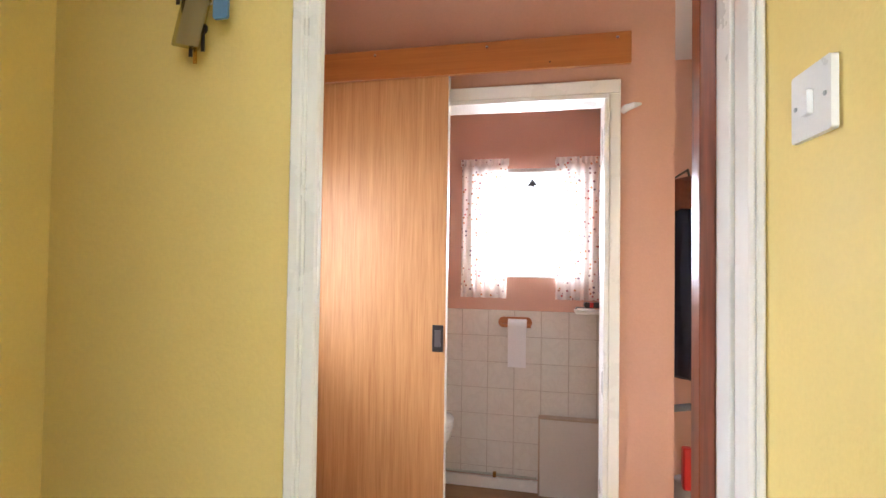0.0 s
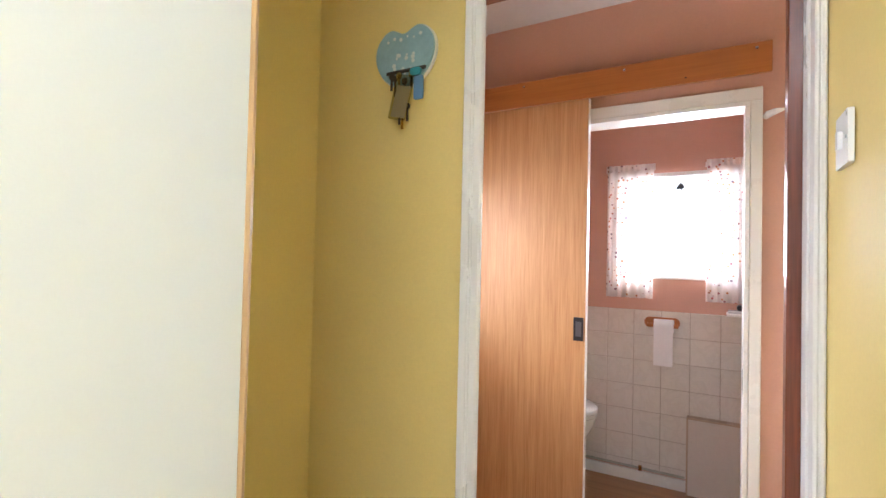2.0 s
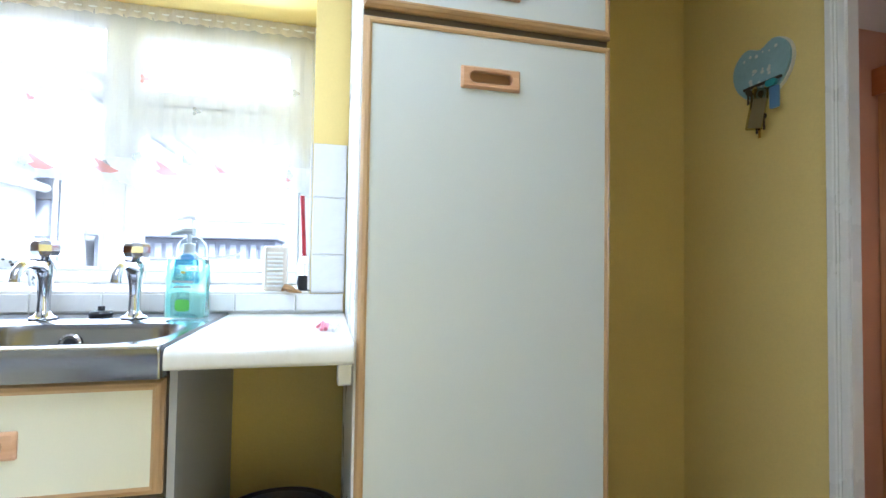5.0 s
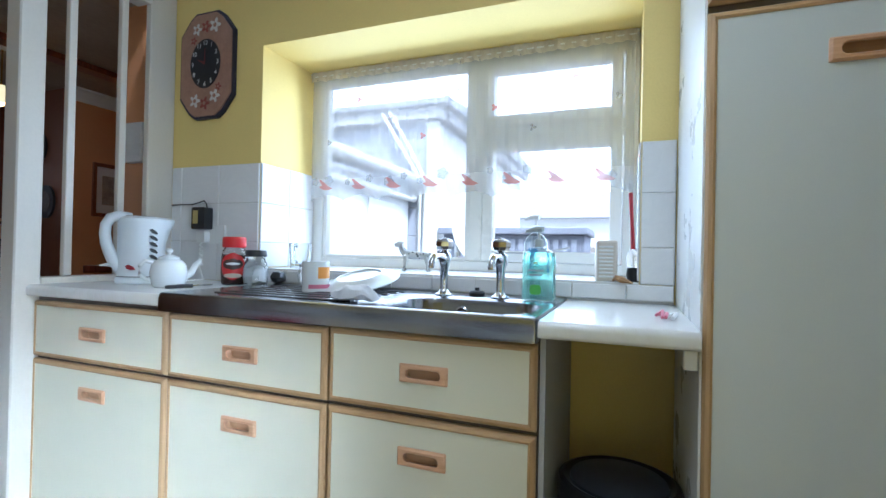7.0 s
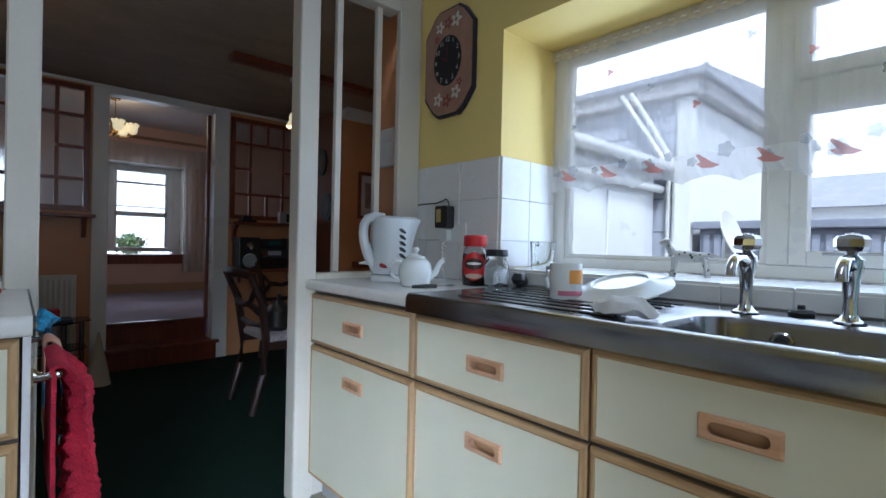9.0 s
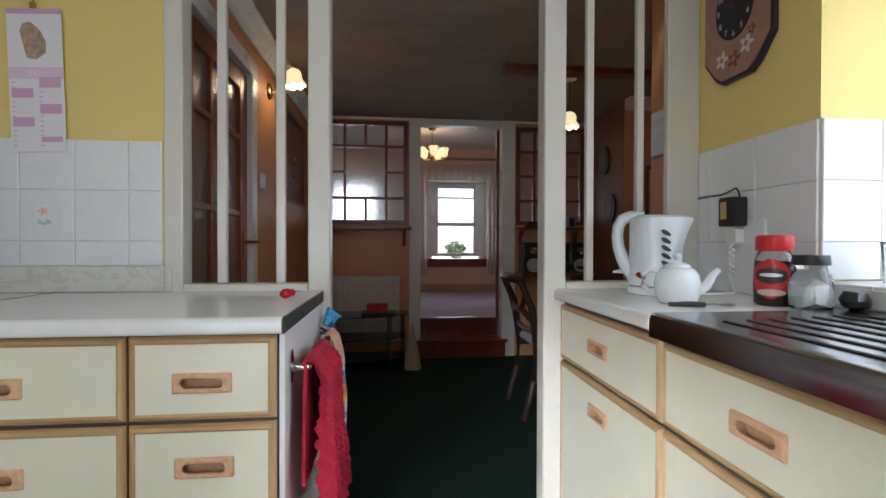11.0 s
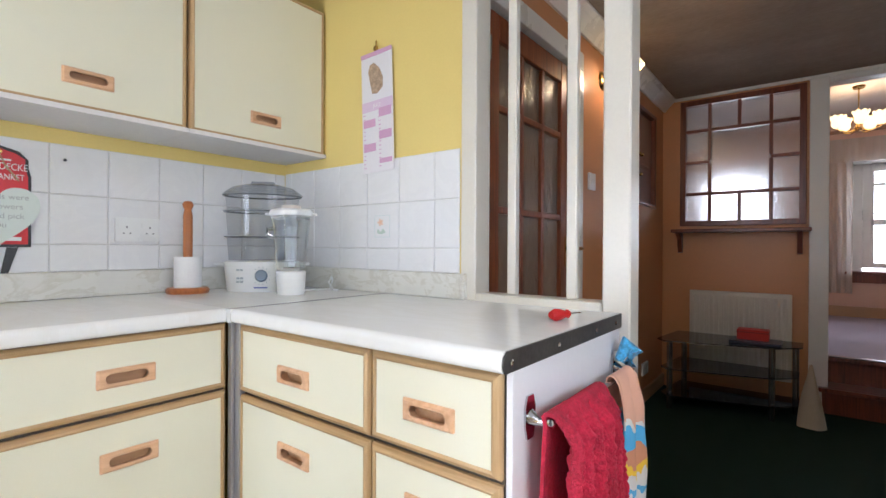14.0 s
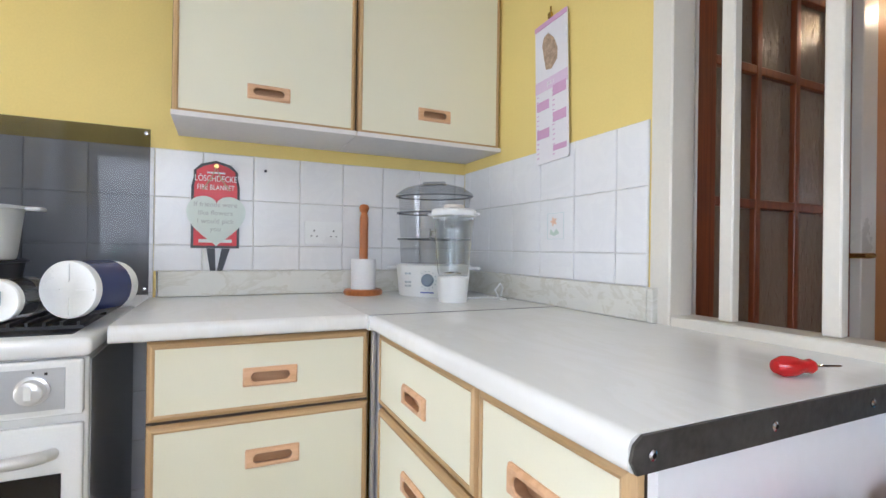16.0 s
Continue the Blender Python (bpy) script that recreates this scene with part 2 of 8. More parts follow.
OBSCURE_DOOR = glass("obscured_door_glass", (0.46, 0.37, 0.28), 0.22, 0.3, 60.0, (1, 1, 0.4))
OBSCURE_DOOR.node_tree.nodes["Principled BSDF"].inputs["Transmission Weight"].default_value = 0.55
FROST = glass("frosted_glass", (0.97, 0.98, 0.98), 0.5, 0.3, 60.0)
CLEAR = glass("clear_glass", (0.97, 0.99, 0.98))


# ---- building helpers ----
ORG = {}


def thing(name, label, category, group="", place=(0, 0, 0)):
    e = new(name)
    e.empty_display_size = 0.05
    e.location = place
    ORG[e.name] = Vector(place)
    return tagged(e, label, category, group)


def mesh_of(name, bm, mat, fix=True):
    if fix:
        bmesh.ops.recalc_face_normals(bm, faces=bm.faces[:])
    me = bpy.data.meshes.new(name)
    bm.to_mesh(me)
    bm.free()
    for one in (mat if isinstance(mat, (list, tuple)) else [mat]):
        me.materials.append(one)
    return me


def part(name, bm, mat, parent, label="", m=None, smooth=False, fix=True):
    """One mesh object under a thing or a part; coordinates are the world's (or the thing's, if it stands at the origin)."""
    if m is not None:
        bm.transform(m)
    org = ORG[parent.name]
    bm.transform(Matrix.Translation(-org))
    me = mesh_of(name, bm, mat, fix)
    if smooth:
        for f in me.polygons:
            f.use_smooth = True
        me.set_sharp_from_angle(angle=radians(38))
    ob = new(name, me)
    ob.parent = parent
    ORG[ob.name] = org
    return tagged(ob, label)


def solid(name, bm, mat, label, category, kind="", m=None, smooth=False, group=""):
    """A thing that is one mesh."""
    if m is not None:
        bm.transform(m)
    me = mesh_of(name, bm, mat)
    if smooth:
        for f in me.polygons:
            f.use_smooth = True
        me.set_sharp_from_angle(angle=radians(38))
    ob = new(name, me)
    ORG[ob.name] = Vector((0, 0, 0))
    return tagged(ob, label, category, group, kind)


def box(bm, x0, x1, y0, y1, z0, z1, bevel=0.0, seg=1):
    if bevel:
        b2 = bmesh.new()
        box(b2, x0, x1, y0, y1, z0, z1)
        bmesh.ops.bevel(b2, geom=b2.edges[:], offset=bevel, segments=seg, affect="EDGES", profile=0.5)
        return join(bm, b2)
    v = [bm.verts.new((x, y, z)) for x in (x0, x1) for y in (y0, y1) for z in (z0, z1)]
    for q in ((0, 1, 3, 2), (4, 6, 7, 5), (0, 4, 5, 1), (2, 3, 7, 6), (0, 2, 6, 4), (1, 5, 7, 3)):
        bm.faces.new([v[i] for i in q])
    return bm


def join(bm, other, m=None):
    """Adds other's faces to bm."""
    made = [bm.verts.new(m @ v.co if m is not None else v.co) for v in other.verts]
    other.verts.index_update()
    for f in other.faces:
        bm.faces.new([made[v.index] for v in f.verts]).material_index = f.material_index
    other.free()
    return bm


def cube(*a, **k):
    return box(bmesh.new(), *a, **k)


def boxes(*rows, bevel=0.0):
    bm = bmesh.new()
    for r in rows:
        box(bm, *r, bevel=bevel)
    return bm


def lathe(profile, seg=24, centre=(0, 0), closed_ends=True):
    """Turns (radius, z) pairs round an upright axis."""
    bm = bmesh.new()
    rings = []
    for r, z in profile:
        if r < 1e-5:
            rings.append([bm.verts.new((centre[0], centre[1], z))])
        else:
            rings.append([bm.verts.new((centre[0] + r * math.cos(a), centre[1] + r * math.sin(a), z)) for a in (2 * math.pi * i / seg for i in range(seg))])
    for a, b in zip(rings, rings[1:]):
        for i in range(seg):
            j = (i + 1) % seg
            q = [a[i % len(a)], a[j % len(a)], b[j % len(b)], b[i % len(b)]]
            q = [v for k, v in enumerate(q) if v not in q[:k]]
            if len(q) > 2:
                bm.faces.new(q)
    if closed_ends:
        for ring in (rings[0], rings[-1]):
            if len(ring) > 2:
                bm.faces.new(ring)
    return bm


def tube(points, radius, seg=8, radii=None, closed=False):
    """A round bar along points."""
    bm = bmesh.new()
    pts = [Vector(p) for p in points]
    rings = []
    up = Vector((0, 0, 1))
    for i, p in enumerate(pts):
        d = (pts[min(i + 1, len(pts) - 1)] - pts[max(i - 1, 0)]).normalized()
        side = d.cross(up)
        if side.length < 0.05:
            side = d.cross(Vector((1, 0, 0)))
        side.normalize()
        top = side.cross(d)
        r = radii[i] if radii else radius
        rings.append([bm.verts.new(p + r * (math.cos(a) * side + math.sin(a) * top)) for a in (2 * math.pi * k / seg for k in range(seg))])
    for a, b in zip(rings, rings[1:]):
        for k in range(seg):
            bm.faces.new((a[k], a[(k + 1) % seg], b[(k + 1) % seg], b[k]))
    bm.faces.new(rings[0])
    bm.faces.new(rings[-1])
    return bm


def prism(outline, a, b, m=None):
    """A flat outline of (u, v) pushed from depth a to b: local x = u, y = depth, z = v."""
    bm = bmesh.new()
    front = [bm.verts.new((u, a, v)) for u, v in outline]
    back = [bm.verts.new((u, b, v)) for u, v in outline]
    n = len(outline)
    bm.faces.new(front)
    bm.faces.new(back[::-1])
    for i in range(n):
        j = (i + 1) % n
        bm.faces.new((front[i], front[j], back[j], back[i]))
    if m is not None:
        bm.transform(m)
    return bm


def rounded(u0, u1, v0, v1, r, seg=5):
    out = []
    for cu, cv, start in ((u1 - r, v1 - r, 0), (u0 + r, v1 - r, 90), (u0 + r, v0 + r, 180), (u1 - r, v0 + r, 270)):
        for k in range(seg + 1):
            a = radians(start + 90 * k / seg)
            out.append((cu + r * math.cos(a), cv + r * math.sin(a)))
    return out


def wall(name, axis, d0, d1, u0, u1, z0, z1, holes, mats, label="plain painted wall"):
    """A wall with holes that go through. axis 'x': it runs along y, from x=d0 to d1; 'y': it runs along x. mats: low side, high side, and edges."""
    us = sorted({u0, u1, *(h[0] for h in holes), *(h[1] for h in holes)})
    zs = sorted({z0, z1, *(h[2] for h in holes), *(h[3] for h in holes)})
    us = [u for u in us if u0 <= u <= u1]
    zs = [z for z in zs if z0 <= z <= z1]
    full = {}
    for i in range(len(us) - 1):
        for k in range(len(zs) - 1):
            cu, cz = (us[i] + us[i + 1]) / 2, (zs[k] + zs[k + 1]) / 2
            full[i, k] = not any(h[0] < cu < h[1] and h[2] < cz < h[3] for h in holes)
    bm = bmesh.new()
    at = (lambda u, d, z: (d, u, z)) if axis == "x" else (lambda u, d, z: (u, d, z))

    def quad(pts, mi):
        bm.faces.new([bm.verts.new(at(*p)) for p in pts]).material_index = mi
    for (i, k), f in full.items():
        if not f:
            continue
        a, b, c, d = us[i], us[i + 1], zs[k], zs[k + 1]
        quad([(a, d0, c), (b, d0, c), (b, d0, d), (a, d0, d)], 0)
        quad([(a, d1, c), (b, d1, c), (b, d1, d), (a, d1, d)], 1)
        if not full.get((i - 1, k)):
            quad([(a, d0, c), (a, d1, c), (a, d1, d), (a, d0, d)], 2)
        if not full.get((i + 1, k)):
            quad([(b, d0, c), (b, d1, c), (b, d1, d), (b, d0, d)], 2)
        if not full.get((i, k - 1)):
            quad([(a, d0, c), (b, d0, c), (b, d1, c), (a, d1, c)], 2)
        if not full.get((i, k + 1)):
            quad([(a, d0, d), (b, d0, d), (b, d1, d), (a, d1, d)], 2)
    bmesh.ops.remove_doubles(bm, verts=bm.verts[:], dist=1e-5)
    ob = solid(name, bm, mats, label, "wall", "structure")
    return ob


def to_west(x):
    """Fronts that face the rising x: local (u, out, z) lies at (x + out, u, z)."""
    return Matrix(((0, 1, 0, x), (1, 0, 0, 0), (0, 0, 1, 0), (0, 0, 0, 1)))


def to_south(y):
    return Matrix(((1, 0, 0, 0), (0, 1, 0, y), (0, 0, 1, 0), (0, 0, 0, 1)))


def to_east(x):
    return Matrix(((0, -1, 0, x), (1, 0, 0, 0), (0, 0, 1, 0), (0, 0, 0, 1)))


def to_north(y):
    return Matrix(((1, 0, 0, 0), (0, -1, 0, y), (0, 0, 1, 0), (0, 0, 0, 1)))


# ---- large structure ----
RENDERW = mottled("white_render", (0.80, 0.80, 0.79), 0.05, 0.9, 1.5, 60, 0.4)
FLOOR_HALL = -0.26
solid("ground", cube(-60, 60, -60, 60, -0.7, -0.6), mottled("yard_concrete", (0.42, 0.40, 0.37), 0.15, 0.9, 0.6, 30), "pale concrete yard outside the house", "ground", "structure")
solid("floor_kitchen", cube(-0.92, 2.15, -2.8, 0.74, -0.12, 0.0), KFLOOR, "brown patterned vinyl kitchen floor", "floor", "structure")
solid("floor_dining", boxes((-1.57, 1.14, -5.55, -2.8, -0.12, 0.004), (-3.2, -1.57, -5.55, -3.6, -0.12, 0.004)), CARPET, "dark green carpet in the dining room", "floor", "structure")
solid("floor_lounge", cube(-3.2, 3.0, -8.56, -5.74, 0.2, 0.35), LILAC, "lilac grey carpet in the raised lounge", "floor", "structure")
solid("floor_hall", cube(-1.05, 2.4, 0.74, 3.0, -0.4, FLOOR_HALL), LINO, "brown wood-effect vinyl floor in the hall", "floor", "structure")

wall("wall_west", "x", -1.45, -0.92, -3.1, 0.86, -0.6, 2.5, [(-2.21, -0.64, 0.985, 1.99)], [RENDERW, YELLOW, YELLOW], "yellow painted kitchen wall with a deep window reveal")
# second hole is an unseen back doorway, made for the lamps set in it
wall("wall_north", "y", 0.71, 0.80, -0.92, 2.15, -0.6, 2.5, [(-0.386, 0.3715, -0.6, 1.86), (0.95, 1.9, 0.0, 1.86)], [YELLOW, PINK, WHITE], "yellow painted wall with a doorway to the hall")
wall("wall_east", "x", 2.15, 2.32, -2.87, 0.83, -0.6, 2.5, [], [YELLOW, PINK, WHITE], "yellow painted kitchen wall")
wall("wall_stub", "x", 0.372, 0.43, -0.22, 0.71, -0.12, 2.36, [], [YELLOW, YELLOW, YELLOW], "yellow painted wall beside the doorway")
for v in bpy.data.objects["wall_stub"].data.vertices:
    v.co.x += (0.71 - v.co.y) * 0.050
wall("wall_south", "y", -2.87, -2.75, 1.1, 2.15, -0.12, 2.5, [], [PEACH, YELLOW, YELLOW], "yellow painted kitchen wall")
wall("wall_dining_east", "x", 1.08, 1.2, -5.67, -2.87, -0.12, 2.5, [(-3.75, -2.88, 0.0, 2.07), (-5.32, -4.62, 1.42, 2.13)], [ORANGE, PEACH, WHITE], "apricot painted dining room wall")
wall("wall_dining_step", "x", -1.74, -1.62, -5.67, -4.75, -0.12, 2.5, [], [ORANGE, mottled("brown_wall_paint", (0.20, 0.075, 0.035), 0.08, 0.5), ORANGE], "dark brown painted dining room wall")
wall("wall_alcove", "y", -4.87, -4.75, -3.2, -1.74, -0.12, 2.5, [], [ORANGE, ORANGE, ORANGE], "apricot painted alcove wall")
wall("wall_alcove_west", "x", -3.32, -3.2, -8.6, -3.6, -0.12, 2.8, [], [RENDERW, ORANGE, RENDERW], "apricot painted end wall")
wall("wall_alcove_north", "y", -3.72, -3.6, -3.2, -1.57, -0.12, 2.5, [], [ORANGE, RENDERW, ORANGE], "apricot painted alcove wall")
wall("wall_alcove_return", "x", -1.57, -1.45, -3.72, -3.1, -0.12, 2.5, [], [RENDERW, ORANGE, ORANGE], "apricot painted return wall of the alcove")
wall("wall_passage", "x", 2.2, 2.3, -8.6, -2.87, -0.12, 2.8, [], [PEACH, PEACH, PEACH], "plain wall behind the glazed door")
wall("wall_lounge_east", "x", 1.9, 2.02, -8.5, -5.67, 0.2, 2.8, [], [PEACH, PEACH, PEACH], "peach papered lounge wall")
wall("wall_lounge_far", "y", -9.0, -8.5, -3.2, 2.2, -0.6, 2.8, [(-1.25, -0.2, 0.86, 2.12), (0.43, 1.48, 0.86, 2.12)], [PEACH, PEACH, WHITE], "peach papered lounge wall with a deep window reveal")
# glazed partition between dining room and lounge
wall("wall_partition", "y", -5.67, -5.55, -1.62, 1.08, 0.004, 2.5, [(-0.77, 0.03, 0.004, 2.25), (0.15, 0.95, 1.29, 2.27), (-1.6, -0.91, 1.29, 2.25)], [PEACH, ORANGE, WHITE], "apricot partition with glazed panels and a wide opening")
wall("wall_wc_front", "y", 1.87, 1.97, -1.0, 0.55, FLOOR_HALL, 2.5, [(-0.40, 0.31, FLOOR_HALL, 1.79)], [PINK, PINK, WHITE], "salmon painted wall with the doorway to the toilet")
wall("wall_wc_side", "x", 0.44, 0.55, 1.97, 2.9, FLOOR_HALL, 2.5, [], [PINK, PINK, PINK], "salmon painted toilet wall")
wall("wall_wc_back", "y", 2.9, 3.2, -1.0, 2.4, -0.6, 2.6, [(-0.34, 0.3, 1.03, 1.68), (1.2, 1.9, 1.0, 1.8)], [PINK, PEACH, WHITE], "salmon painted outside wall with a small window")
# hole is a window out of view, made for the lamp in it
wall("wall_hall_west", "x", -1.1, -1.0, 0.83, 3.0, -0.6, 2.5, [(1.0, 1.6, 0.78, 1.54)], [PEACH, PINK, PINK], "salmon painted hall wall")
wall("wall_hall_east", "x", 2.32, 2.42, 0.7, 3.2, -0.6, 2.6, [], [PINK, PINK, PINK], "salmon painted hall wall")

solid("ceiling_kitchen", cube(-0.92, 2.15, -2.75, 0.71, 2.36, 2.46), CEILING, "white painted kitchen ceiling", "ceiling", "structure")
solid("ceiling_dining", boxes((-1.57, 1.08, -5.55, -2.87, 2.31, 2.41), (-3.2, -1.57, -5.55, -3.6, 2.31, 2.41)), SWIRL, "textured dining room ceiling, dimness put into its brown colour", "ceiling", "structure")
solid("ceiling_passage", cube(1.2, 2.2, -8.5, -2.87, 2.41, 2.5), CEILING, "white painted passage ceiling", "ceiling", "structure")
solid("ceiling_lounge", cube(-3.2, 1.9, -8.5, -5.67, 2.62, 2.72), CEILING, "white painted lounge ceiling", "ceiling", "structure")
solid("ceiling_hall_slope", prism([(-0.999, 2.17), (-0.865, 2.318), (-0.999, 2.318)], 0.83, 1.868), CEILING, "white painted sloping edge of the hall ceiling", "ceiling", "structure")
solid("ceiling_hall", cube(-1.0, 2.32, 0.83, 2.9, 2.32, 2.42), CEILING, "white painted hall ceiling", "ceiling", "structure")

# ---- kitchen: fitted units ----
WT = 0.93


def ring(bm, a, b, mi=None):
    n = len(a)
    for i in range(n):
        j = (i + 1) % n
        f = bm.faces.new((a[i], a[j], b[j], b[i]))
        if mi is not None:
            f.material_index = mi[i % len(mi)]


def loop(bm, pts, d):
    return [bm.verts.new((u, d, v)) for u, v in pts]


def pull(u, v):
    """Wooden recessed pull: a bevelled plate with a round-ended hollow."""
    bm = bmesh.new()
    o = lambda w, h, r: rounded(u - w, u + w, v - h, v + h, r, 5)
    rows = [loop(bm, o(0.066, 0.0235, 0.003), 0.0), loop(bm, o(0.066, 0.0235, 0.003), 0.004), loop(bm, o(0.0615, 0.019, 0.003), 0.009),
            loop(bm, o(0.049, 0.0135, 0.0134), 0.009), loop(bm, o(0.047, 0.0115, 0.0114), 0.006), loop(bm, o(0.051, 0.0175, 0.0165), -0.002), loop(bm, o(0.051, 0.0175, 0.0165), -0.0166)]
    for k, (a, b) in enumerate(zip(rows, rows[1:])):
        ring(bm, a, b, (1,) if k > 3 else (0,))
    bm.faces.new(rows[-1]).material_index = 1
    return bm


def front(parent, name, m, u0, u1, z0, z1, hand, oak, face=None, edge=0.018):
    """A cream panel with mitred oak edging and a wooden pull."""
    bm = bmesh.new()
    a, b, c, d = u0 + edge, u1 - edge, z0 + edge, z1 - edge
    outer = rounded(a, b, c, d, 0.0005, 5)
    hole = rounded(hand[0] - 0.062, hand[0] + 0.062, hand[1] - 0.02, hand[1] + 0.02, 0.002, 5)
    r = [loop(bm, outer, -0.016), loop(bm, outer, 0.0), loop(bm, hole, 0.0), loop(bm, hole, -0.016)]
    for p, q in zip(r, r[1:]):
        ring(bm, p, q)
    ring(bm, r[3], r[0])
    panel = part(name, bm, face or CREAM, parent, "", m)
    bm = bmesh.new()
    rect = lambda e: [(u0 + e, z0 + e), (u1 - e, z0 + e), (u1 - e, z1 - e), (u0 + e, z1 - e)]
    r = [loop(bm, rect(edge), -0.016), loop(bm, rect(edge), 0.002), loop(bm, rect(edge - 0.005), 0.004), loop(bm, rect(0.006), 0.0005), loop(bm, rect(0.001), -0.007), loop(bm, rect(0.001), -0.016)]
    for p, q in zip(r, r[1:]):
        ring(bm, p, q, (0, 1, 0, 1))
    ring(bm, r[-1], r[0], (0, 1, 0, 1))
    part("oak_edging", bm, [oak, OAKV], panel, "bevelled oak edging", m)
    part("pull_handle", pull(*hand), [BEECH, HOLLOW], panel, "recessed beech pull handle", m, True)
    return panel


def base_unit(label, m, u0, u1, depth, drawer, door, hd, hr, oak, group):
    place = m @ Vector(((u0 + u1) / 2, -depth / 2, 0))
    e = thing("base_cabinet", label, "cabinet", group, place)
    bm = boxes((u0 + 0.001, u1 - 0.001, -depth, -0.018, 0.1, 0.885))
    part("body", bm, GAPSHADE, e, "melamine carcass, darkened to put shade into the door gaps", m)
    part("plinth", cube(u0 + 0.001, u1 - 0.001, -depth + 0.02, -0.07, 0.0, 0.1), CARCASS, e, "", m)
    front(e, "drawer_front", m, u0 + 0.002, u1 - 0.002, drawer[0], drawer[1], hd, oak)
    front(e, "door", m, u0 + 0.002, u1 - 0.002, door[0], door[1], hr, oak)
    return e


MW, MS, ME = to_west(-0.35), to_south(-2.13), to_east(1.5)
G1 = "base cabinets of the kitchen"
lab = "cream laminate base cabinet with oak edging and beech pulls"
base_unit(lab, MW, -2.748, -2.052, 0.56, (0.664, 0.872), (0.11, 0.656), (-2.41, 0.768), (-2.405, 0.558), OAK, G1)
base_unit(lab, MW, -2.052, -1.441, 0.56, (0.664, 0.868), (0.11, 0.656), (-1.748, 0.764), (-1.747, 0.552), OAK, G1)
base_unit(lab, MW, -1.441, -0.865, 0.56, (0.666, 0.872), (0.11, 0.657), (-1.152, 0.771), (-1.153, 0.558), OAK, G1)
base_unit(lab, MS, 0.905, 1.455, 0.615, (0.686, 0.884), (0.11, 0.678), (1.19, 0.772), (1.188, 0.568), OAKX, G1)
base_unit(lab, MS, 0.568, 0.905, 0.615, (0.686, 0.884), (0.11, 0.678), (0.737, 0.775), (0.732, 0.577), OAKX, G1)
base_unit(lab, ME, -2.118, -1.578, 0.645, (0.692, 0.884), (0.11, 0.685), (-1.855, 0.782), (-1.863, 0.575), OAK, G1)

e = thing("corner_post", "grey metal strip filling the cabinet corner", "strip", "", (1.49, -2.12, 0.1))
part("strip", cube(1.478, 1.5, -2.13, -2.119, 0.1, 0.888, bevel=0.002), plain("grey_aluminium", (0.5, 0.5, 0.52), 0.35, 0.7), e)

part("strip", cube(1.456, 1.5, -2.15, -2.131, 0.1, 0.888, bevel=0.002), plain("grey_aluminium_2", (0.5, 0.5, 0.52), 0.35, 0.7), e)
e = thing("end_panel", "white laminate end panel of the base cabinets", "panel", "", (0.56, -2.44, 0))
part("panel", cube(0.553, 0.566, -2.748, -2.145, 0.0, 0.888), mottled("white_laminate_panel", (0.78, 0.78, 0.80), 0.03, 0.4), e)
e = thing("end_panel", "grey laminate panel beside the bin space", "panel", "", (-0.6, -0.86, 0))
part("panel", cube(-0.91, -0.365, -0.863, -0.85, 0.0, 0.888), CARCASS, e)

# tall larder cupboard and its top box
e = thing("tall_cupboard", "tall pale cream larder cupboard with oak edging", "cupboard", "", (-0.64, -0.25, 0))
part("body", boxes((-0.91, -0.368, -0.528, 0.03, 0.1, 1.592), bevel=0.001), GAPSHADE, e)
part("plinth", cube(-0.9, -0.42, -0.528, 0.03, 0.0, 0.1), CARCASS, e)
part("side_panel", cube(-0.91, -0.366, -0.5335, -0.529, 0.0, 2.36), WPLASTIC, e, "glossy white side panel")
front(e, "door", MW, -0.53, 0.032, 0.11, 1.588, (-0.26, 1.48), OAK, TALLCREAM)
e = thing("top_cupboard", "pale cream top box above the larder cupboard", "cupboard", "", (-0.64, -0.25, 1.6))
part("body", cube(-0.91, -0.368, -0.528, 0.03, 1.592, 2.358), GAPSHADE, e)
front(e, "door", MW, -0.53, 0.032, 1.604, 2.34, (-0.26, 1.68), OAK, TALLCREAM)

# wall cabinets over the corner
MU = to_east(1.85)
for u0, u1, hand in ((-2.159, -1.592, (-1.87, 1.611)), (-2.748, -2.161, (-2.459, 1.616))):
    e = thing("wall_cabinet", "cream laminate wall cabinet with oak edging", "cabinet", "wall cabinets over the corner", (2.0, (u0 + u1) / 2, 1.5))
    part("body", cube(1.868, 2.148, u0, u1, 1.522, 2.16), GAPSHADE, e, "melamine carcass, darkened to put shade into the door gaps")
    part("underside", cube(1.866, 2.148, u0, u1, 1.516, 1.5215), WPLASTIC, e, "white melamine underside")
    part("bottom_panel", cube(1.84, 2.148, u0, u1, 1.506, 1.521), CEILING, e, "white underside")
    front(e, "door", MU, u0 + 0.001, u1 - 0.001, 1.512, 2.155, hand, OAK)


def slab(name, label, outline, u0, u1, m):
    """A worktop: its cross-section (out, z) pushed along u."""
    bm = bmesh.new()
    a = [bm.verts.new((u0, d, z)) for d, z in outline]
    b = [bm.verts.new((u1, d, z)) for d, z in outline]
    bm.faces.new(a)
    bm.faces.new(b[::-1])
    ring(bm, a, b)
    return solid(name, bm, WORKTOP, label, "worktop", "", m, True)


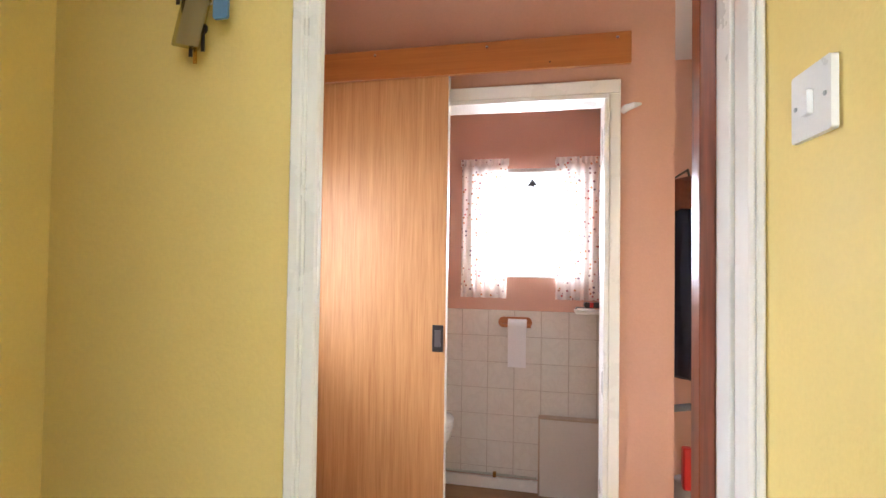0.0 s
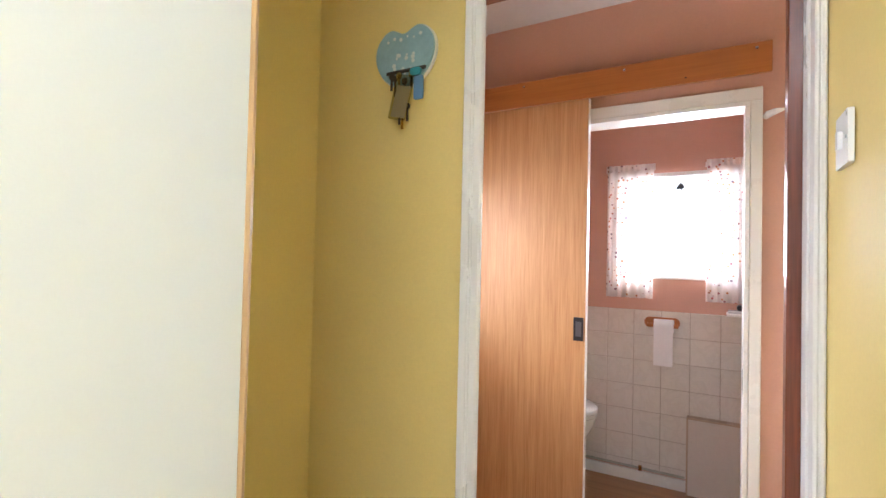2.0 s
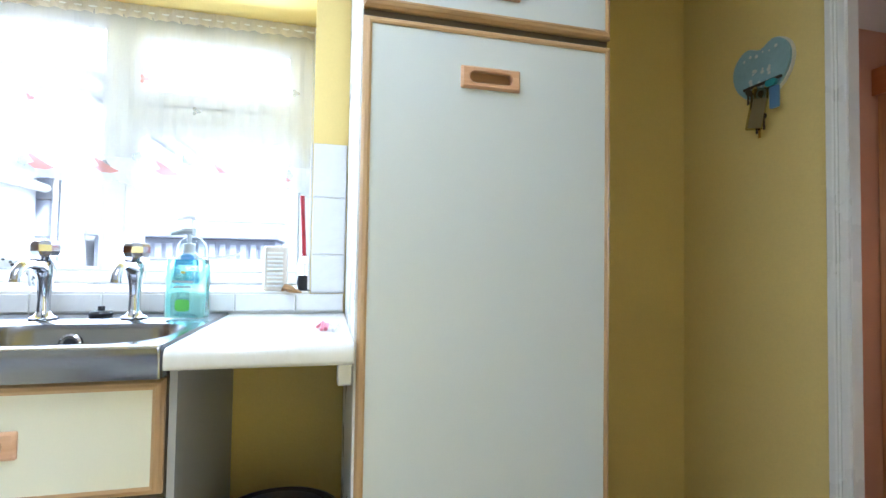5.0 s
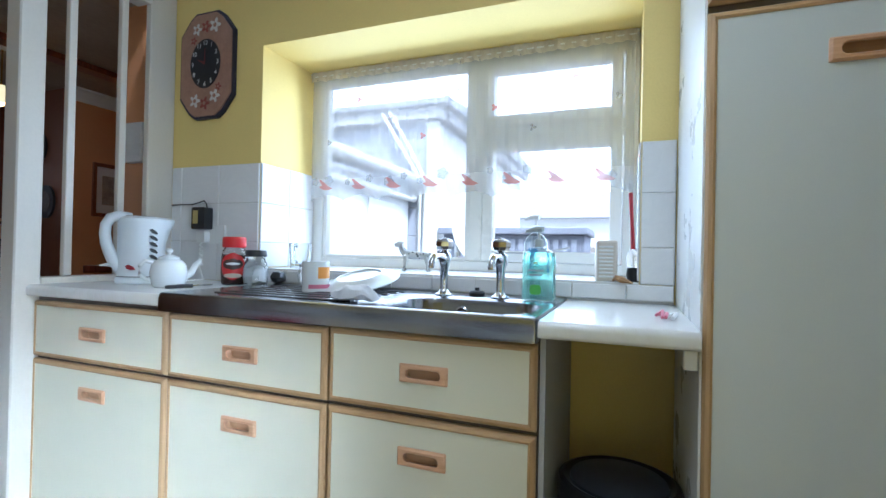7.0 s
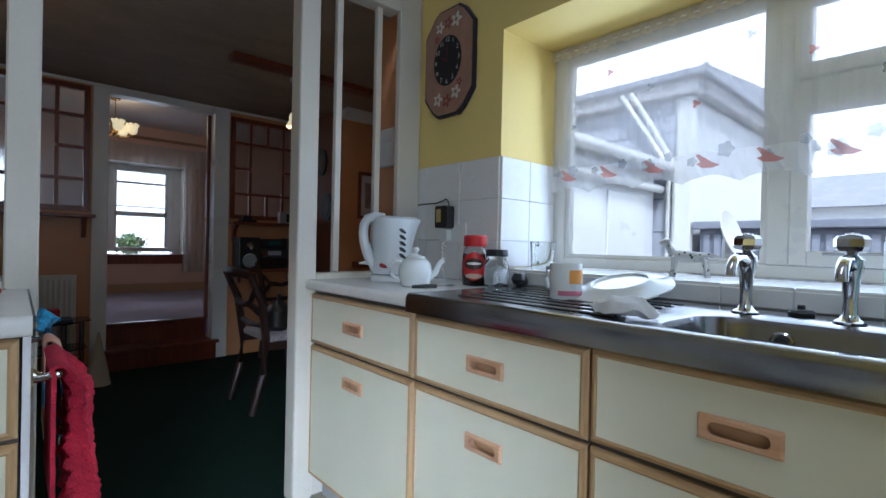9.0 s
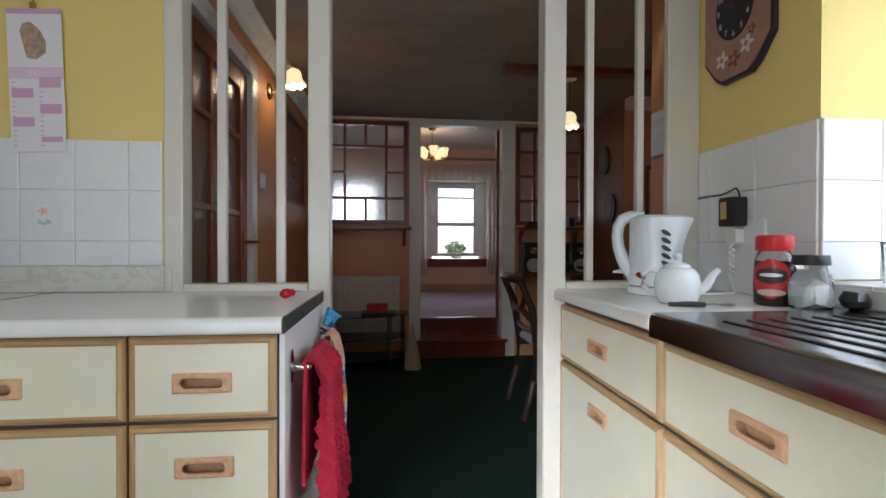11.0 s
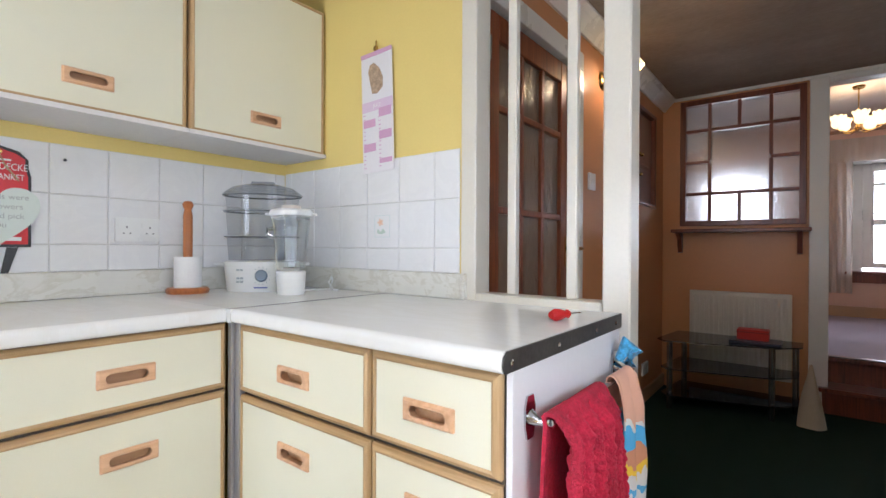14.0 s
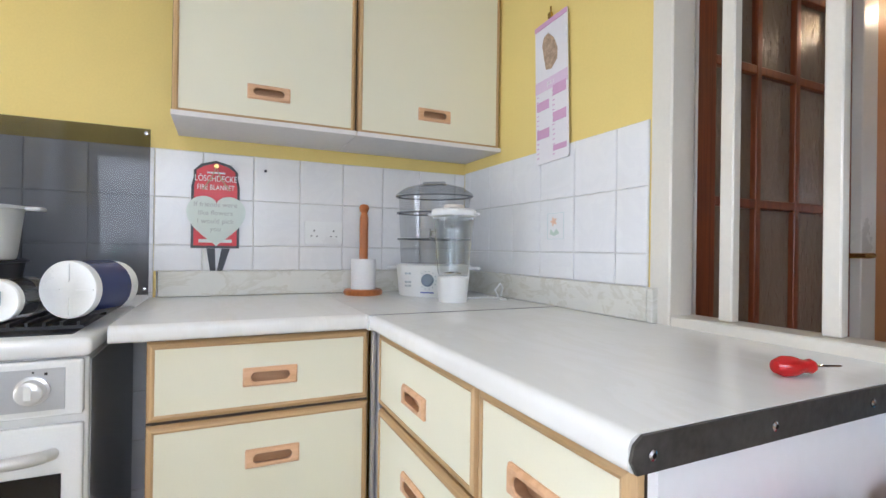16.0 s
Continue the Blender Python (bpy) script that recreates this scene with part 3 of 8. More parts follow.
def nosing(depth, out=0.028, z1=WT, t=0.04, r=0.016):
    pts = [(-depth, z1 - t), (-depth, z1)]
    for k in range(7):
        a = radians(90 - 90 * k / 6)
        pts.append((out - r + r * math.cos(a), z1 - r + r * math.sin(a)))
    for k in range(5):
        a = radians(-90 * k / 4)
        pts.append((out - 0.01 + 0.01 * math.cos(a), z1 - t + 0.01 + 0.01 * math.sin(a)))
    return pts


slab("worktop", "white marbled laminate worktop beside the sink", nosing(0.57), -2.79, -2.066, MW)
slab("worktop", "white marbled laminate worktop over the bin space", nosing(0.57), -0.863, -0.536, MW)
slab("worktop", "white marbled laminate worktop with a dark worn end", nosing(0.618), 0.552, 1.4495, MS)
slab("worktop", "white marbled laminate worktop in the corner", nosing(0.647, 0.03), -2.0985, -1.51, ME)
solid("worktop", cube(1.4505, 2.147, -2.748, -2.0995, WT - 0.04, WT), WORKTOP, "white marbled laminate worktop filling the corner", "worktop")

e = thing("joint_strip", "thin dark metal strip between two worktops", "strip", "", (1.45, -2.42, WT))
part("strip", cube(1.448, 1.452, -2.747, -2.098, WT + 0.0005, WT + 0.0018), plain("dull_joint_metal", (0.22, 0.22, 0.22), 0.45, 0.6), e)
BURNT = mottled("worn_dark_edging", (0.06, 0.055, 0.05), 0.6, 0.4, 14.0, 90.0, 0.2, 0.3)
e = thing("worktop_edging", "dark worn metal edging strip with screws", "edging", "", (0.548, -2.42, 0.91))
part("strip", prism([(-0.62, 0.89), (-0.62, 0.929), (0.012, 0.929), (0.024, 0.92), (0.028, 0.905), (0.02, 0.89)], 0, 0.004, Matrix.Translation((0, 0, 0)) @ Matrix(((0, -1, 0, 0.5515), (1, 0, 0, -2.13), (0, 0, 1, 0), (0, 0, 0, 1)))), BURNT, e)
for y in (-2.13, -2.33, -2.55, -2.7):
    part("screw", lathe([(0.006, 0.0), (0.006, 0.0015), (0.003, 0.003), (0, 0.003)], 10), CHROME, e, "", Matrix.Translation((0.5475, y, 0.908)) @ pose(0, 0, 0, 0, -90, 0))

UP = thing("upstand", "marbled laminate upstand behind the worktop", "upstand", "", (2.1, -2.0, WT))
part("strip", cube(2.128, 2.149, -2.728, -1.535, WT + 0.001, 1.022, bevel=0.003), UPSTAND, UP)
UP2 = thing("upstand", "marbled laminate upstand below the tiles", "upstand", "", (1.6, -2.74, WT))
part("strip", cube(1.09, 2.149, -2.749, -2.728, WT + 0.001, 1.02, bevel=0.003), UPSTAND, UP2)
part("end_strip", cube(1.072, 1.0895, -2.752, -2.726, WT + 0.001, 1.02, bevel=0.002), UPSTAND, UP2)
part("metal_end", cube(2.126, 2.149, -1.534, -1.53, WT + 0.001, 1.022), CHROME, UP)

# ---- sink ----
e = thing("sink_unit", "stainless steel sink with drainer and bowl", "sink", "", (-0.62, -1.46, WT))
X0, X1, Y0, Y1 = -0.915, -0.322, -2.064, -0.866
bm = bmesh.new()
flat = lambda pts, z: [bm.verts.new((x, y, z)) for x, y in pts]
n = 6
rect = rounded(X0 + 0.002, X1 - 0.012, Y0 + 0.002, Y1 - 0.002, 0.004, n)
bowl = lambda g: rounded(-0.705 + g, -0.378 - g, -1.335 + g, -0.905 - g, 0.1 - g * 0.6, n)
rows = [flat(rounded(X0, X1, Y0, Y1, 0.004, n), 0.878), flat(rounded(X0, X1, Y0, Y1, 0.006, n), 0.918), flat(rounded(X0, X1 - 0.004, Y0, Y1, 0.008, n), 0.931), flat(rect, 0.936),
        flat(bowl(-0.012), 0.934), flat(bowl(0.0), 0.929), flat(bowl(0.006), 0.915), flat(bowl(0.016), 0.79), flat(bowl(0.045), 0.772), flat(bowl(0.12), 0.768)]
for a, b in zip(rows, rows[1:]):
    ring(bm, a, b)
bm.faces.new(rows[-1])
part("basin", bm, STEEL, e, "", None, True)
for k in range(7):
    x = -0.80 + 0.062 * k
    part("drainer_rib", cube(x, x + 0.02, -1.98 + 0.01 * k, -1.42, 0.934, 0.9395, bevel=0.0022), STEEL, e)
ov = lathe([(0.024, 0), (0.024, 0.003), (0.019, 0.006), (0.014, 0.004), (0.012, -0.006), (0, -0.006)], 20)
part("overflow", ov, CHROME, e, "chrome overflow ring", Matrix.Translation((-0.693, -1.17, 0.885)) @ pose(0, 0, 0, 0, 84, 0), True)
part("overflow_hole", lathe([(0.0135, 0.0), (0.0135, 0.0035), (0, 0.0035)], 14), BLACK, e, "", Matrix.Translation((-0.692, -1.17, 0.885)) @ pose(0, 0, 0, 0, 84, 0))
part("waste", lathe([(0.035, 0.769), (0.035, 0.772), (0.022, 0.771), (0, 0.765)], 20, (-0.54, -1.12)), CHROME, e, "chrome waste outlet", None, True)


def tap(y, label):
    """Pillar tap: flared foot, waisted body, spout towards the bowl and a clear head."""
    e = thing("tap", label, "tap", "sink taps", (-0.765, y, 0.936))
    c = (-0.765, y)
    part("foot", lathe([(0.03, 0.936), (0.03, 0.940), (0.019, 0.946), (0.0145, 0.955)], 20, c), CHROME, e, "", None, True)
    part("body", lathe([(0.0145, 0.955), (0.013, 0.985), (0.0165, 1.03), (0.022, 1.05), (0.022, 1.075), (0.012, 1.083), (0.009, 1.09)], 20, c), CHROME, e, "", None, True)
    path = [(-0.765, y, 1.055), (-0.735, y, 1.068), (-0.70, y, 1.072), (-0.67, y, 1.066), (-0.652, y, 1.048), (-0.65, y, 1.03)]
    part("spout", tube(path, 0.012, 10, [0.016, 0.0145, 0.0125, 0.0115, 0.011, 0.0115]), CHROME, e, "", None, True)
    part("head", lathe([(0.012, 1.088), (0.027, 1.092), (0.032, 1.102), (0.032, 1.118), (0.026, 1.126), (0.012, 1.128), (0, 1.128)], 8, c), CHROME, e, "faceted chrome tap head")
    part("cap", lathe([(0.012, 1.1285), (0.012, 1.131), (0, 1.132)], 14, c), CHROME, e)


tap(-1.262, "chrome pillar tap with a faceted chrome head")
tap(-1.064, "chrome pillar tap with a faceted chrome head")
e = thing("sink_plug", "black rubber sink plug on the sink ledge", "plug", "", (-0.82, -1.16, 0.936))
part("plug", lathe([(0.026, 0.936), (0.028, 0.944), (0.024, 0.95), (0.008, 0.952), (0.008, 0.962), (0, 0.963)], 16, (-0.82, -1.16)), BLACK, e, "", None, True)

# ---- window over the sink ----
WX = -1.3
e = thing("window_1", "white painted wooden kitchen window with a top light", "window", "", (WX, -1.43, 1.0))
tagged(e, kind="structure")
part("frame", boxes((WX - 0.07, WX, -2.209, -2.15, 1.0, 1.985), (WX - 0.07, WX, -0.70, -0.641, 1.0, 1.985), (WX - 0.07, WX, -2.15, -0.70, 1.935, 1.985), (WX - 0.07, WX, -2.15, -0.70, 1.0, 1.045), (WX - 0.07, WX + 0.004, -1.355, -1.29, 1.045, 1.935), (WX - 0.07, WX + 0.002, -1.29, -0.70, 1.585, 1.645), bevel=0.004), WHITE, e)
for y0, y1, z0, z1 in ((-1.288, -0.702, 1.648, 1.932), (-1.288, -0.702, 1.047, 1.583)):
    s = 0.046
    fr = part("casement", boxes((WX - 0.05, WX + 0.012, y0, y0 + s, z0, z1), (WX - 0.05, WX + 0.012, y1 - s, y1, z0, z1), (WX - 0.05, WX + 0.012, y0 + s, y1 - s, z0, z0 + s), (WX - 0.05, WX + 0.012, y0 + s, y1 - s, z1 - s, z1), bevel=0.003), WHITE, e)
    p = part("pane", cube(WX - 0.03, WX - 0.026, y0 + s, y1 - s, z0 + s, z1 - s), PANE, fr)
    p.visible_shadow = False
fr = part("glazing_bead", boxes((WX - 0.05, WX - 0.01, -2.149, -2.13, 1.046, 1.934), (WX - 0.05, WX - 0.01, -1.375, -1.356, 1.046, 1.934), (WX - 0.05, WX - 0.01, -2.13, -1.375, 1.046, 1.06), (WX - 0.05, WX - 0.01, -2.13, -1.375, 1.92, 1.934), bevel=0.002), WHITE, e)
p = part("pane", cube(WX - 0.03, WX - 0.026, -2.13, -1.375, 1.06, 1.92), PANE, fr)
p.visible_shadow = False
part("stay", tube([(WX + 0.018, -1.2, 1.085), (WX + 0.02, -1.05, 1.088), (WX + 0.03, -0.95, 1.10), (WX + 0.035, -0.9, 1.112)], 0.005, 6), plain("grey_metal", (0.4, 0.4, 0.4), 0.4, 0.8), e, "grey casement stay")

e = thing("window_sill", "white tiled window sill", "sill", "", (-1.1, -1.43, 0.98))
tagged(e, kind="structure")
part("bed", cube(-1.3, -0.9, -2.209, -0.641, 0.9865, 0.992), GROUT, e)
part("front_bed", cube(-0.9195, -0.901, -2.209, -0.54, 0.931, 0.986), GROUT, e)

# ---- glazed screen of white posts towards the dining room ----
e = thing("partition_screen", "white painted timber screen with slender uprights", "screen", "", (0.8, -2.78, 0))
tagged(e, kind="structure")
SY0, SY1 = -2.83, -2.745
part("end_post", cube(1.037, 1.0995, SY0, SY1, 0.0, 2.355, bevel=0.004), OLDGLOSS, e)
part("post", cube(0.526, 0.605, SY0 - 0.01, SY1 - 0.01, 0.0, 2.355, bevel=0.005), OLDGLOSS, e)
part("bottom_rail", cube(0.606, 1.036, SY0, SY1, 0.925, 0.955, bevel=0.004), OLDGLOSS, e)
part("lower_panel", cube(0.606, 1.036, SY0 + 0.02, SY1 - 0.02, 0.0, 0.924), OLDGLOSS, e)
part("head_rail", cube(0.606, 1.036, SY0, SY1, 2.2, 2.355, bevel=0.004), OLDGLOSS, e)
for x in (0.913, 0.706):
    part("upright", cube(x - 0.016, x + 0.016, SY0 + 0.03, SY1 - 0.028, 0.956, 2.199, bevel=0.003), OLDGLOSS, e)
e = thing("partition_screen", "white painted timber screen with slender uprights beside the sink worktop", "screen", "", (-0.6, -2.78, 0))
tagged(e, kind="structure")
part("end_post", cube(-0.918, -0.785, SY1 - 0.035, SY1, 0.0, 2.355, bevel=0.004), OLDGLOSS, e)
part("post", cube(-0.37, -0.283, SY0, SY1, 0.0, 2.355, bevel=0.005), OLDGLOSS, e)
part("bottom_rail", cube(-0.784, -0.371, SY0, SY1, 0.925, 0.955, bevel=0.004), OLDGLOSS, e)
part("lower_panel", cube(-0.784, -0.371, SY0 + 0.02, SY1 - 0.02, 0.0, 0.924), OLDGLOSS, e)
part("head_rail", cube(-0.784, -0.371, SY0, SY1, 2.2, 2.355, bevel=0.004), OLDGLOSS, e)
for x in (-0.478, -0.686):
    part("upright", cube(x - 0.015, x + 0.015, SY0 + 0.03, SY1 - 0.028, 0.956, 2.199, bevel=0.003), OLDGLOSS, e)
solid("beam_kitchen", cube(-0.282, 0.525, -2.86, -2.74, 2.315, 2.358), WHITE, "white painted beam over the opening", "beam", "structure")

# ---- kitchen doorway ----
e = thing("door_1", "white cased doorway with a dark brown lining", "door", "", (0.0, 0.77, 0.0))
tagged(e, kind="structure")
part("jamb", cube(-0.385, -0.372, 0.7095, 0.80, -0.26, 1.842), WHITE, e)
part("post", cube(-0.3715, -0.334, 0.7095, 0.716, 0.0, 1.842), WHITE, e)
part("jamb", boxes((0.354, 0.3712, 0.7095, 0.762, -0.02, 1.842), (0.360, 0.3712, 0.7625, 0.776, -0.02, 1.842), (0.352, 0.3712, 0.7765, 0.838, -0.02, 1.842), bevel=0.0015), WHITE, e, "white rebated jamb")
part("jamb", cube(0.326, 0.3712, 0.8385, 0.885, -0.26, 1.842, bevel=0.002), MAHOGANY, e, "dark brown jamb")
part("head", cube(-0.385, 0.3712, 0.7095, 0.80, 1.843, 1.859), MAHOGANY, e, "dark brown head lining")


def architrave(u0, u1, z0, z1):
    """Moulded casing: two steps, from u0 (outside) to u1 (opening)."""
    a, b = u0 + (u1 - u0) * 0.42, u0 + (u1 - u0) * 0.55
    return boxes((min(u0, a), max(u0, a), 0.694, 0.7085, z0, z1), (min(a, b), max(a, b), 0.698, 0.7085, z0, z1), (min(b, u1), max(b, u1), 0.701, 0.7085, z0, z1), bevel=0.003)


part("architrave", architrave(-0.384, -0.334, 0.0, 1.845), WHITE, e)
part("architrave", architrave(0.3715, 0.353, 0.0, 1.845), WHITE, e)
part("architrave_head", boxes((-0.384, 0.3715, 0.692, 0.7085, 1.8455, 1.892), bevel=0.003), WHITE, e)
part("step", cube(-0.37, 0.35, 0.745, 0.95, -0.26, -0.02), LINO, e, "step down to the hall")
e = thing("door_casing", "white painted casing at the end of the stub wall", "casing", "", (0.43, -0.235, 0.0))
tagged(e, kind="structure")
part("casing", boxes((0.4175, 0.481, -0.25, -0.221, 0.0, 2.355), bevel=0.003), WHITE, e)
# unseen fitting, added only to carry the kitchen fill lamp
e = thing("ceiling_light", "slim white fitting, added unseen for the kitchen fill lamp", "ceiling light", "", (0.2, -0.95, 2.33))
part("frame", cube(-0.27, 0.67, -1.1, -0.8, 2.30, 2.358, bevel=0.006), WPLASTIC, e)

# ---- kitchen: things by the sink ----
def at(ob, x, y, z, rz=0.0, rx=0.0, ry=0.0, size=1.0):
    ob.matrix_basis = pose(x, y, z, rx, ry, rz) @ Matrix.Scale(size, 4)
    return ob


def wobble(bm, amount, scale, seed=0.0):
    for v in bm.verts:
        v.co += Vector(noise.noise_vector(v.co * scale + Vector((seed, seed, seed)))) * amount
    return bm


def words(name, body, size, mat, parent, m, label=""):
    """Lettering as a thin mesh; local x runs along the line, y up."""
    cu = bpy.data.curves.new("lettering", "FONT")
    cu.body, cu.size, cu.align_x, cu.align_y, cu.extrude = body, size, "CENTER", "CENTER", 0.0003
    ob = bpy.data.objects.new("lettering", cu)
    me = bpy.data.meshes.new_from_object(ob)
    bpy.data.objects.remove(ob)
    bm = bmesh.new()
    bm.from_mesh(me)
    bpy.data.meshes.remove(me)
    return part(name, bm, mat, parent, label, m, False, False)


def strap(path, radii, wide=1.0, seg=14):
    """A rounded bar that bends in the x-z plane only."""
    bm = bmesh.new()
    rings = []
    for k, (x, z) in enumerate(path):
        a, b = path[max(k - 1, 0)], path[min(k + 1, len(path) - 1)]
        d = Vector((b[0] - a[0], 0, b[1] - a[1])).normalized()
        n = Vector((d.z, 0, -d.x))
        rings.append([bm.verts.new(Vector((x, 0, z)) + radii[k] * (math.cos(q) * n + wide * math.sin(q) * Vector((0, 1, 0)))) for q in (2 * math.pi * i / seg for i in range(seg))])
    for a, b in zip(rings, rings[1:]):
        ring(bm, a, b)
    bm.faces.new(rings[0])
    bm.faces.new(rings[-1])
    return bm


# kettle
KW = plain("pale_grey_plastic", (0.66, 0.70, 0.72), 0.3)
GREY_SEAM = plain("grey_seam", (0.35, 0.37, 0.38), 0.5)
e = thing("kettle", "white plastic jug kettle on the worktop", "kettle")
part("base", lathe([(0.078, 0.0), (0.083, 0.004), (0.084, 0.018), (0.08, 0.024), (0.074, 0.026)], 32), KW, e, "", None, True)
part("base_seam", lathe([(0.0785, 0.0262), (0.0785, 0.0285)], 32), BLACK, e, "dark seam over the base")
bm = lathe([(0.078, 0.0288), (0.081, 0.04), (0.079, 0.09), (0.074, 0.15), (0.07, 0.2), (0.068, 0.232), (0.064, 0.245), (0.05, 0.253), (0.0, 0.258)], 36)
for v in bm.verts:
    high = max(0.0, (v.co.z - 0.1) / 0.15)
    if v.co.x > 0.0:
        v.co.x += 0.055 * high ** 2 * max(0.0, v.co.x / 0.07) * max(0.0, 1 - abs(v.co.y) / 0.075)
    else:
        v.co.x -= 0.012 * high
part("body", bm, KW, e, "", None, True)
loop_path = [(-0.035, 0.246), (-0.075, 0.252), (-0.100, 0.243), (-0.113, 0.218), (-0.116, 0.185), (-0.111, 0.15), (-0.101, 0.118), (-0.09, 0.092), (-0.072, 0.07), (-0.06, 0.05)]
bm = strap(loop_path, [0.021, 0.02, 0.019, 0.0185, 0.0185, 0.019, 0.02, 0.021, 0.023, 0.025], 1.15)
part("handle", bm, KW, e, "", None, True)
part("lid_seam", lathe([(0.052, 0.2535), (0.053, 0.2548), (0.05, 0.2555)], 30, (-0.008, 0), False), GREY_SEAM, e, "grey lid seam")
part("switch", tube([(-0.07, 0, 0.066), (-0.105, 0, 0.071), (-0.13, 0, 0.068)], 0.006, 8, [0.009, 0.007, 0.003]), KW, e, "", None, True)
for k in range(5):
    bm = prism([(-0.017, 0.004), (-0.004, -0.004), (0.014, -0.003), (0.017, 0.003), (0.004, 0.009), (-0.01, 0.01)], 0, 0.003)
    part("slot_mark", bm, BLACK, e, "dark gauge mark", Matrix.Translation((0.03, -0.0775 + 0.0018 * k, 0.098 + 0.024 * k)) @ pose(0, 0, 0, -3, 22, 20))
part("badge", prism([(-0.018, 0.066), (-0.008, 0.073), (0.008, 0.066), (0.017, 0.054), (0.0, 0.053), (-0.013, 0.058)], -0.0835, -0.079), plain("dark_red", (0.25, 0.02, 0.03), 0.3), e, "", pose(0, 0, 0, 0, 0, -30))
at(e, -0.612, -2.535, WT, 150, 0, 0, 1.07)

# teapot
CHINA = plain("white_china", (0.70, 0.73, 0.73), 0.1)
e = thing("teapot", "small white china teapot on the worktop", "teapot")
part("body", lathe([(0.045, 0.0), (0.052, 0.004), (0.06, 0.03), (0.063, 0.055), (0.057, 0.085), (0.045, 0.1), (0.034, 0.104)], 28), CHINA, e, "", None, True)
part("lid", lathe([(0.038, 0.104), (0.034, 0.112), (0.018, 0.119), (0.006, 0.122), (0.006, 0.127), (0.012, 0.132), (0.013, 0.139), (0.008, 0.145), (0, 0.146)], 24), CHINA, e, "", None, True)
part("spout", tube([(0.05, 0, 0.04), (0.075, 0, 0.055), (0.09, 0, 0.085), (0.105, 0, 0.103)], 0.012, 10, [0.018, 0.014, 0.011, 0.009]), CHINA, e, "", None, True)
part("handle", tube([(-0.05, 0, 0.09), (-0.075, 0, 0.098), (-0.093, 0, 0.08), (-0.092, 0, 0.05), (-0.075, 0, 0.032), (-0.056, 0, 0.026)], 0.007, 8), CHINA, e, "", None, True)
at(e, -0.53, -2.275, WT, 148, 0, 0, 1.0)

# jars
GLASSJ = glass("jar_glass", (0.93, 0.95, 0.95))
COFFEE = mottled("coffee_granules", (0.045, 0.018, 0.008), 0.5, 0.8, 60, 300)
e = thing("coffee_jar", "glass coffee jar with a red lid and red label", "jar")
part("jar", lathe([(0.036, 0.0), (0.041, 0.004), (0.043, 0.05), (0.041, 0.1), (0.036, 0.118), (0.031, 0.128)], 24), GLASSJ, e, "clear glass jar", None, True)
part("coffee", lathe([(0.0, 0.004), (0.038, 0.004), (0.0408, 0.05), (0.039, 0.098), (0, 0.102)], 20), COFFEE, e, "dark coffee granules")
part("lid", lathe([(0.037, 0.128), (0.039, 0.132), (0.039, 0.16), (0.035, 0.165), (0, 0.166)], 24), RED, e, "red plastic lid", None, True)
def patch(r, half, z0, z1, seg=12):
    """A curved label: an oval of half-angle half between two heights, on a jar of radius r."""
    bm = bmesh.new()
    rows = []
    for k in range(9):
        f = -1 + 2 * k / 8
        w = half * math.sqrt(max(0.02, 1 - f * f))
        z = (z0 + z1) / 2 + f * (z1 - z0) / 2
        rows.append([bm.verts.new((r * math.cos(a), r * math.sin(a), z)) for a in (w * (-1 + 2 * i / seg) for i in range(seg + 1))])
    for a, b in zip(rows, rows[1:]):
        for i in range(seg):
            bm.faces.new((a[i], a[i + 1], b[i + 1], b[i]))
    return bm


part("label", patch(0.0438, 1.0, 0.018, 0.11), RED, e, "red oval paper label", None, True)
part("label_band", patch(0.0443, 0.8, 0.052, 0.09), mottled("dark_brown_print", (0.05, 0.02, 0.015), 0.3, 0.4), e, "dark oval on the label", None, True)
part("label_bar", patch(0.0447, 0.55, 0.068, 0.077), WPLASTIC, e, "pale bar of lettering", None, True)
part("label_foot", patch(0.0443, 0.7, 0.024, 0.04), mottled("cream_print", (0.6, 0.5, 0.4), 0.2, 0.5), e, "cream print", None, True)
at(e, -0.785, -2.215, WT, 40, 0, 0, 1.2)
e = thing("storage_jar", "glass jar with a black lid and white packets", "jar")
part("jar", lathe([(0.035, 0.0), (0.041, 0.005), (0.042, 0.055), (0.037, 0.078), (0.03, 0.088), (0.03, 0.1)], 24), GLASSJ, e, "clear glass jar", None, True)
part("lid", lathe([(0.036, 0.1), (0.037, 0.103), (0.034, 0.122), (0, 0.123)], 24), BLACK, e, "black plastic lid", None, True)
part("packets", wobble(lathe([(0, 0.006), (0.03, 0.008), (0.033, 0.03), (0.026, 0.055), (0, 0.062)], 12), 0.012, 40), CHINA, e, "white sachets")
at(e, -0.80, -2.112, WT, 0, 0, 0, 1.18)
e = thing("coffee_scoop", "black plastic lump beside the jars", "scoop")
part("bowl", wobble(lathe([(0.012, 0), (0.03, 0.008), (0.034, 0.025), (0.024, 0.045), (0, 0.05)], 14), 0.006, 30), BLACK, e, "", None, True)
at(e, -0.86, -2.045, 0.937)

# measuring jug on the sill
e = thing("measuring_jug", "clear glass jug on the window sill", "jug")
part("body", lathe([(0.0, 0.004), (0.04, 0.004), (0.047, 0.11), (0.051, 0.115), (0.049, 0.1), (0.043, 0.0), (0, 0.0)], 28, (0, 0), False), CLEAR, e, "", None, True)
part("handle", tube([(-0.045, 0, 0.09), (-0.075, 0, 0.092), (-0.08, 0, 0.06), (-0.07, 0, 0.03), (-0.042, 0, 0.026)], 0.006, 8), CLEAR, e, "", None, True)
at(e, -1.03, -2.07, 0.994, 60)

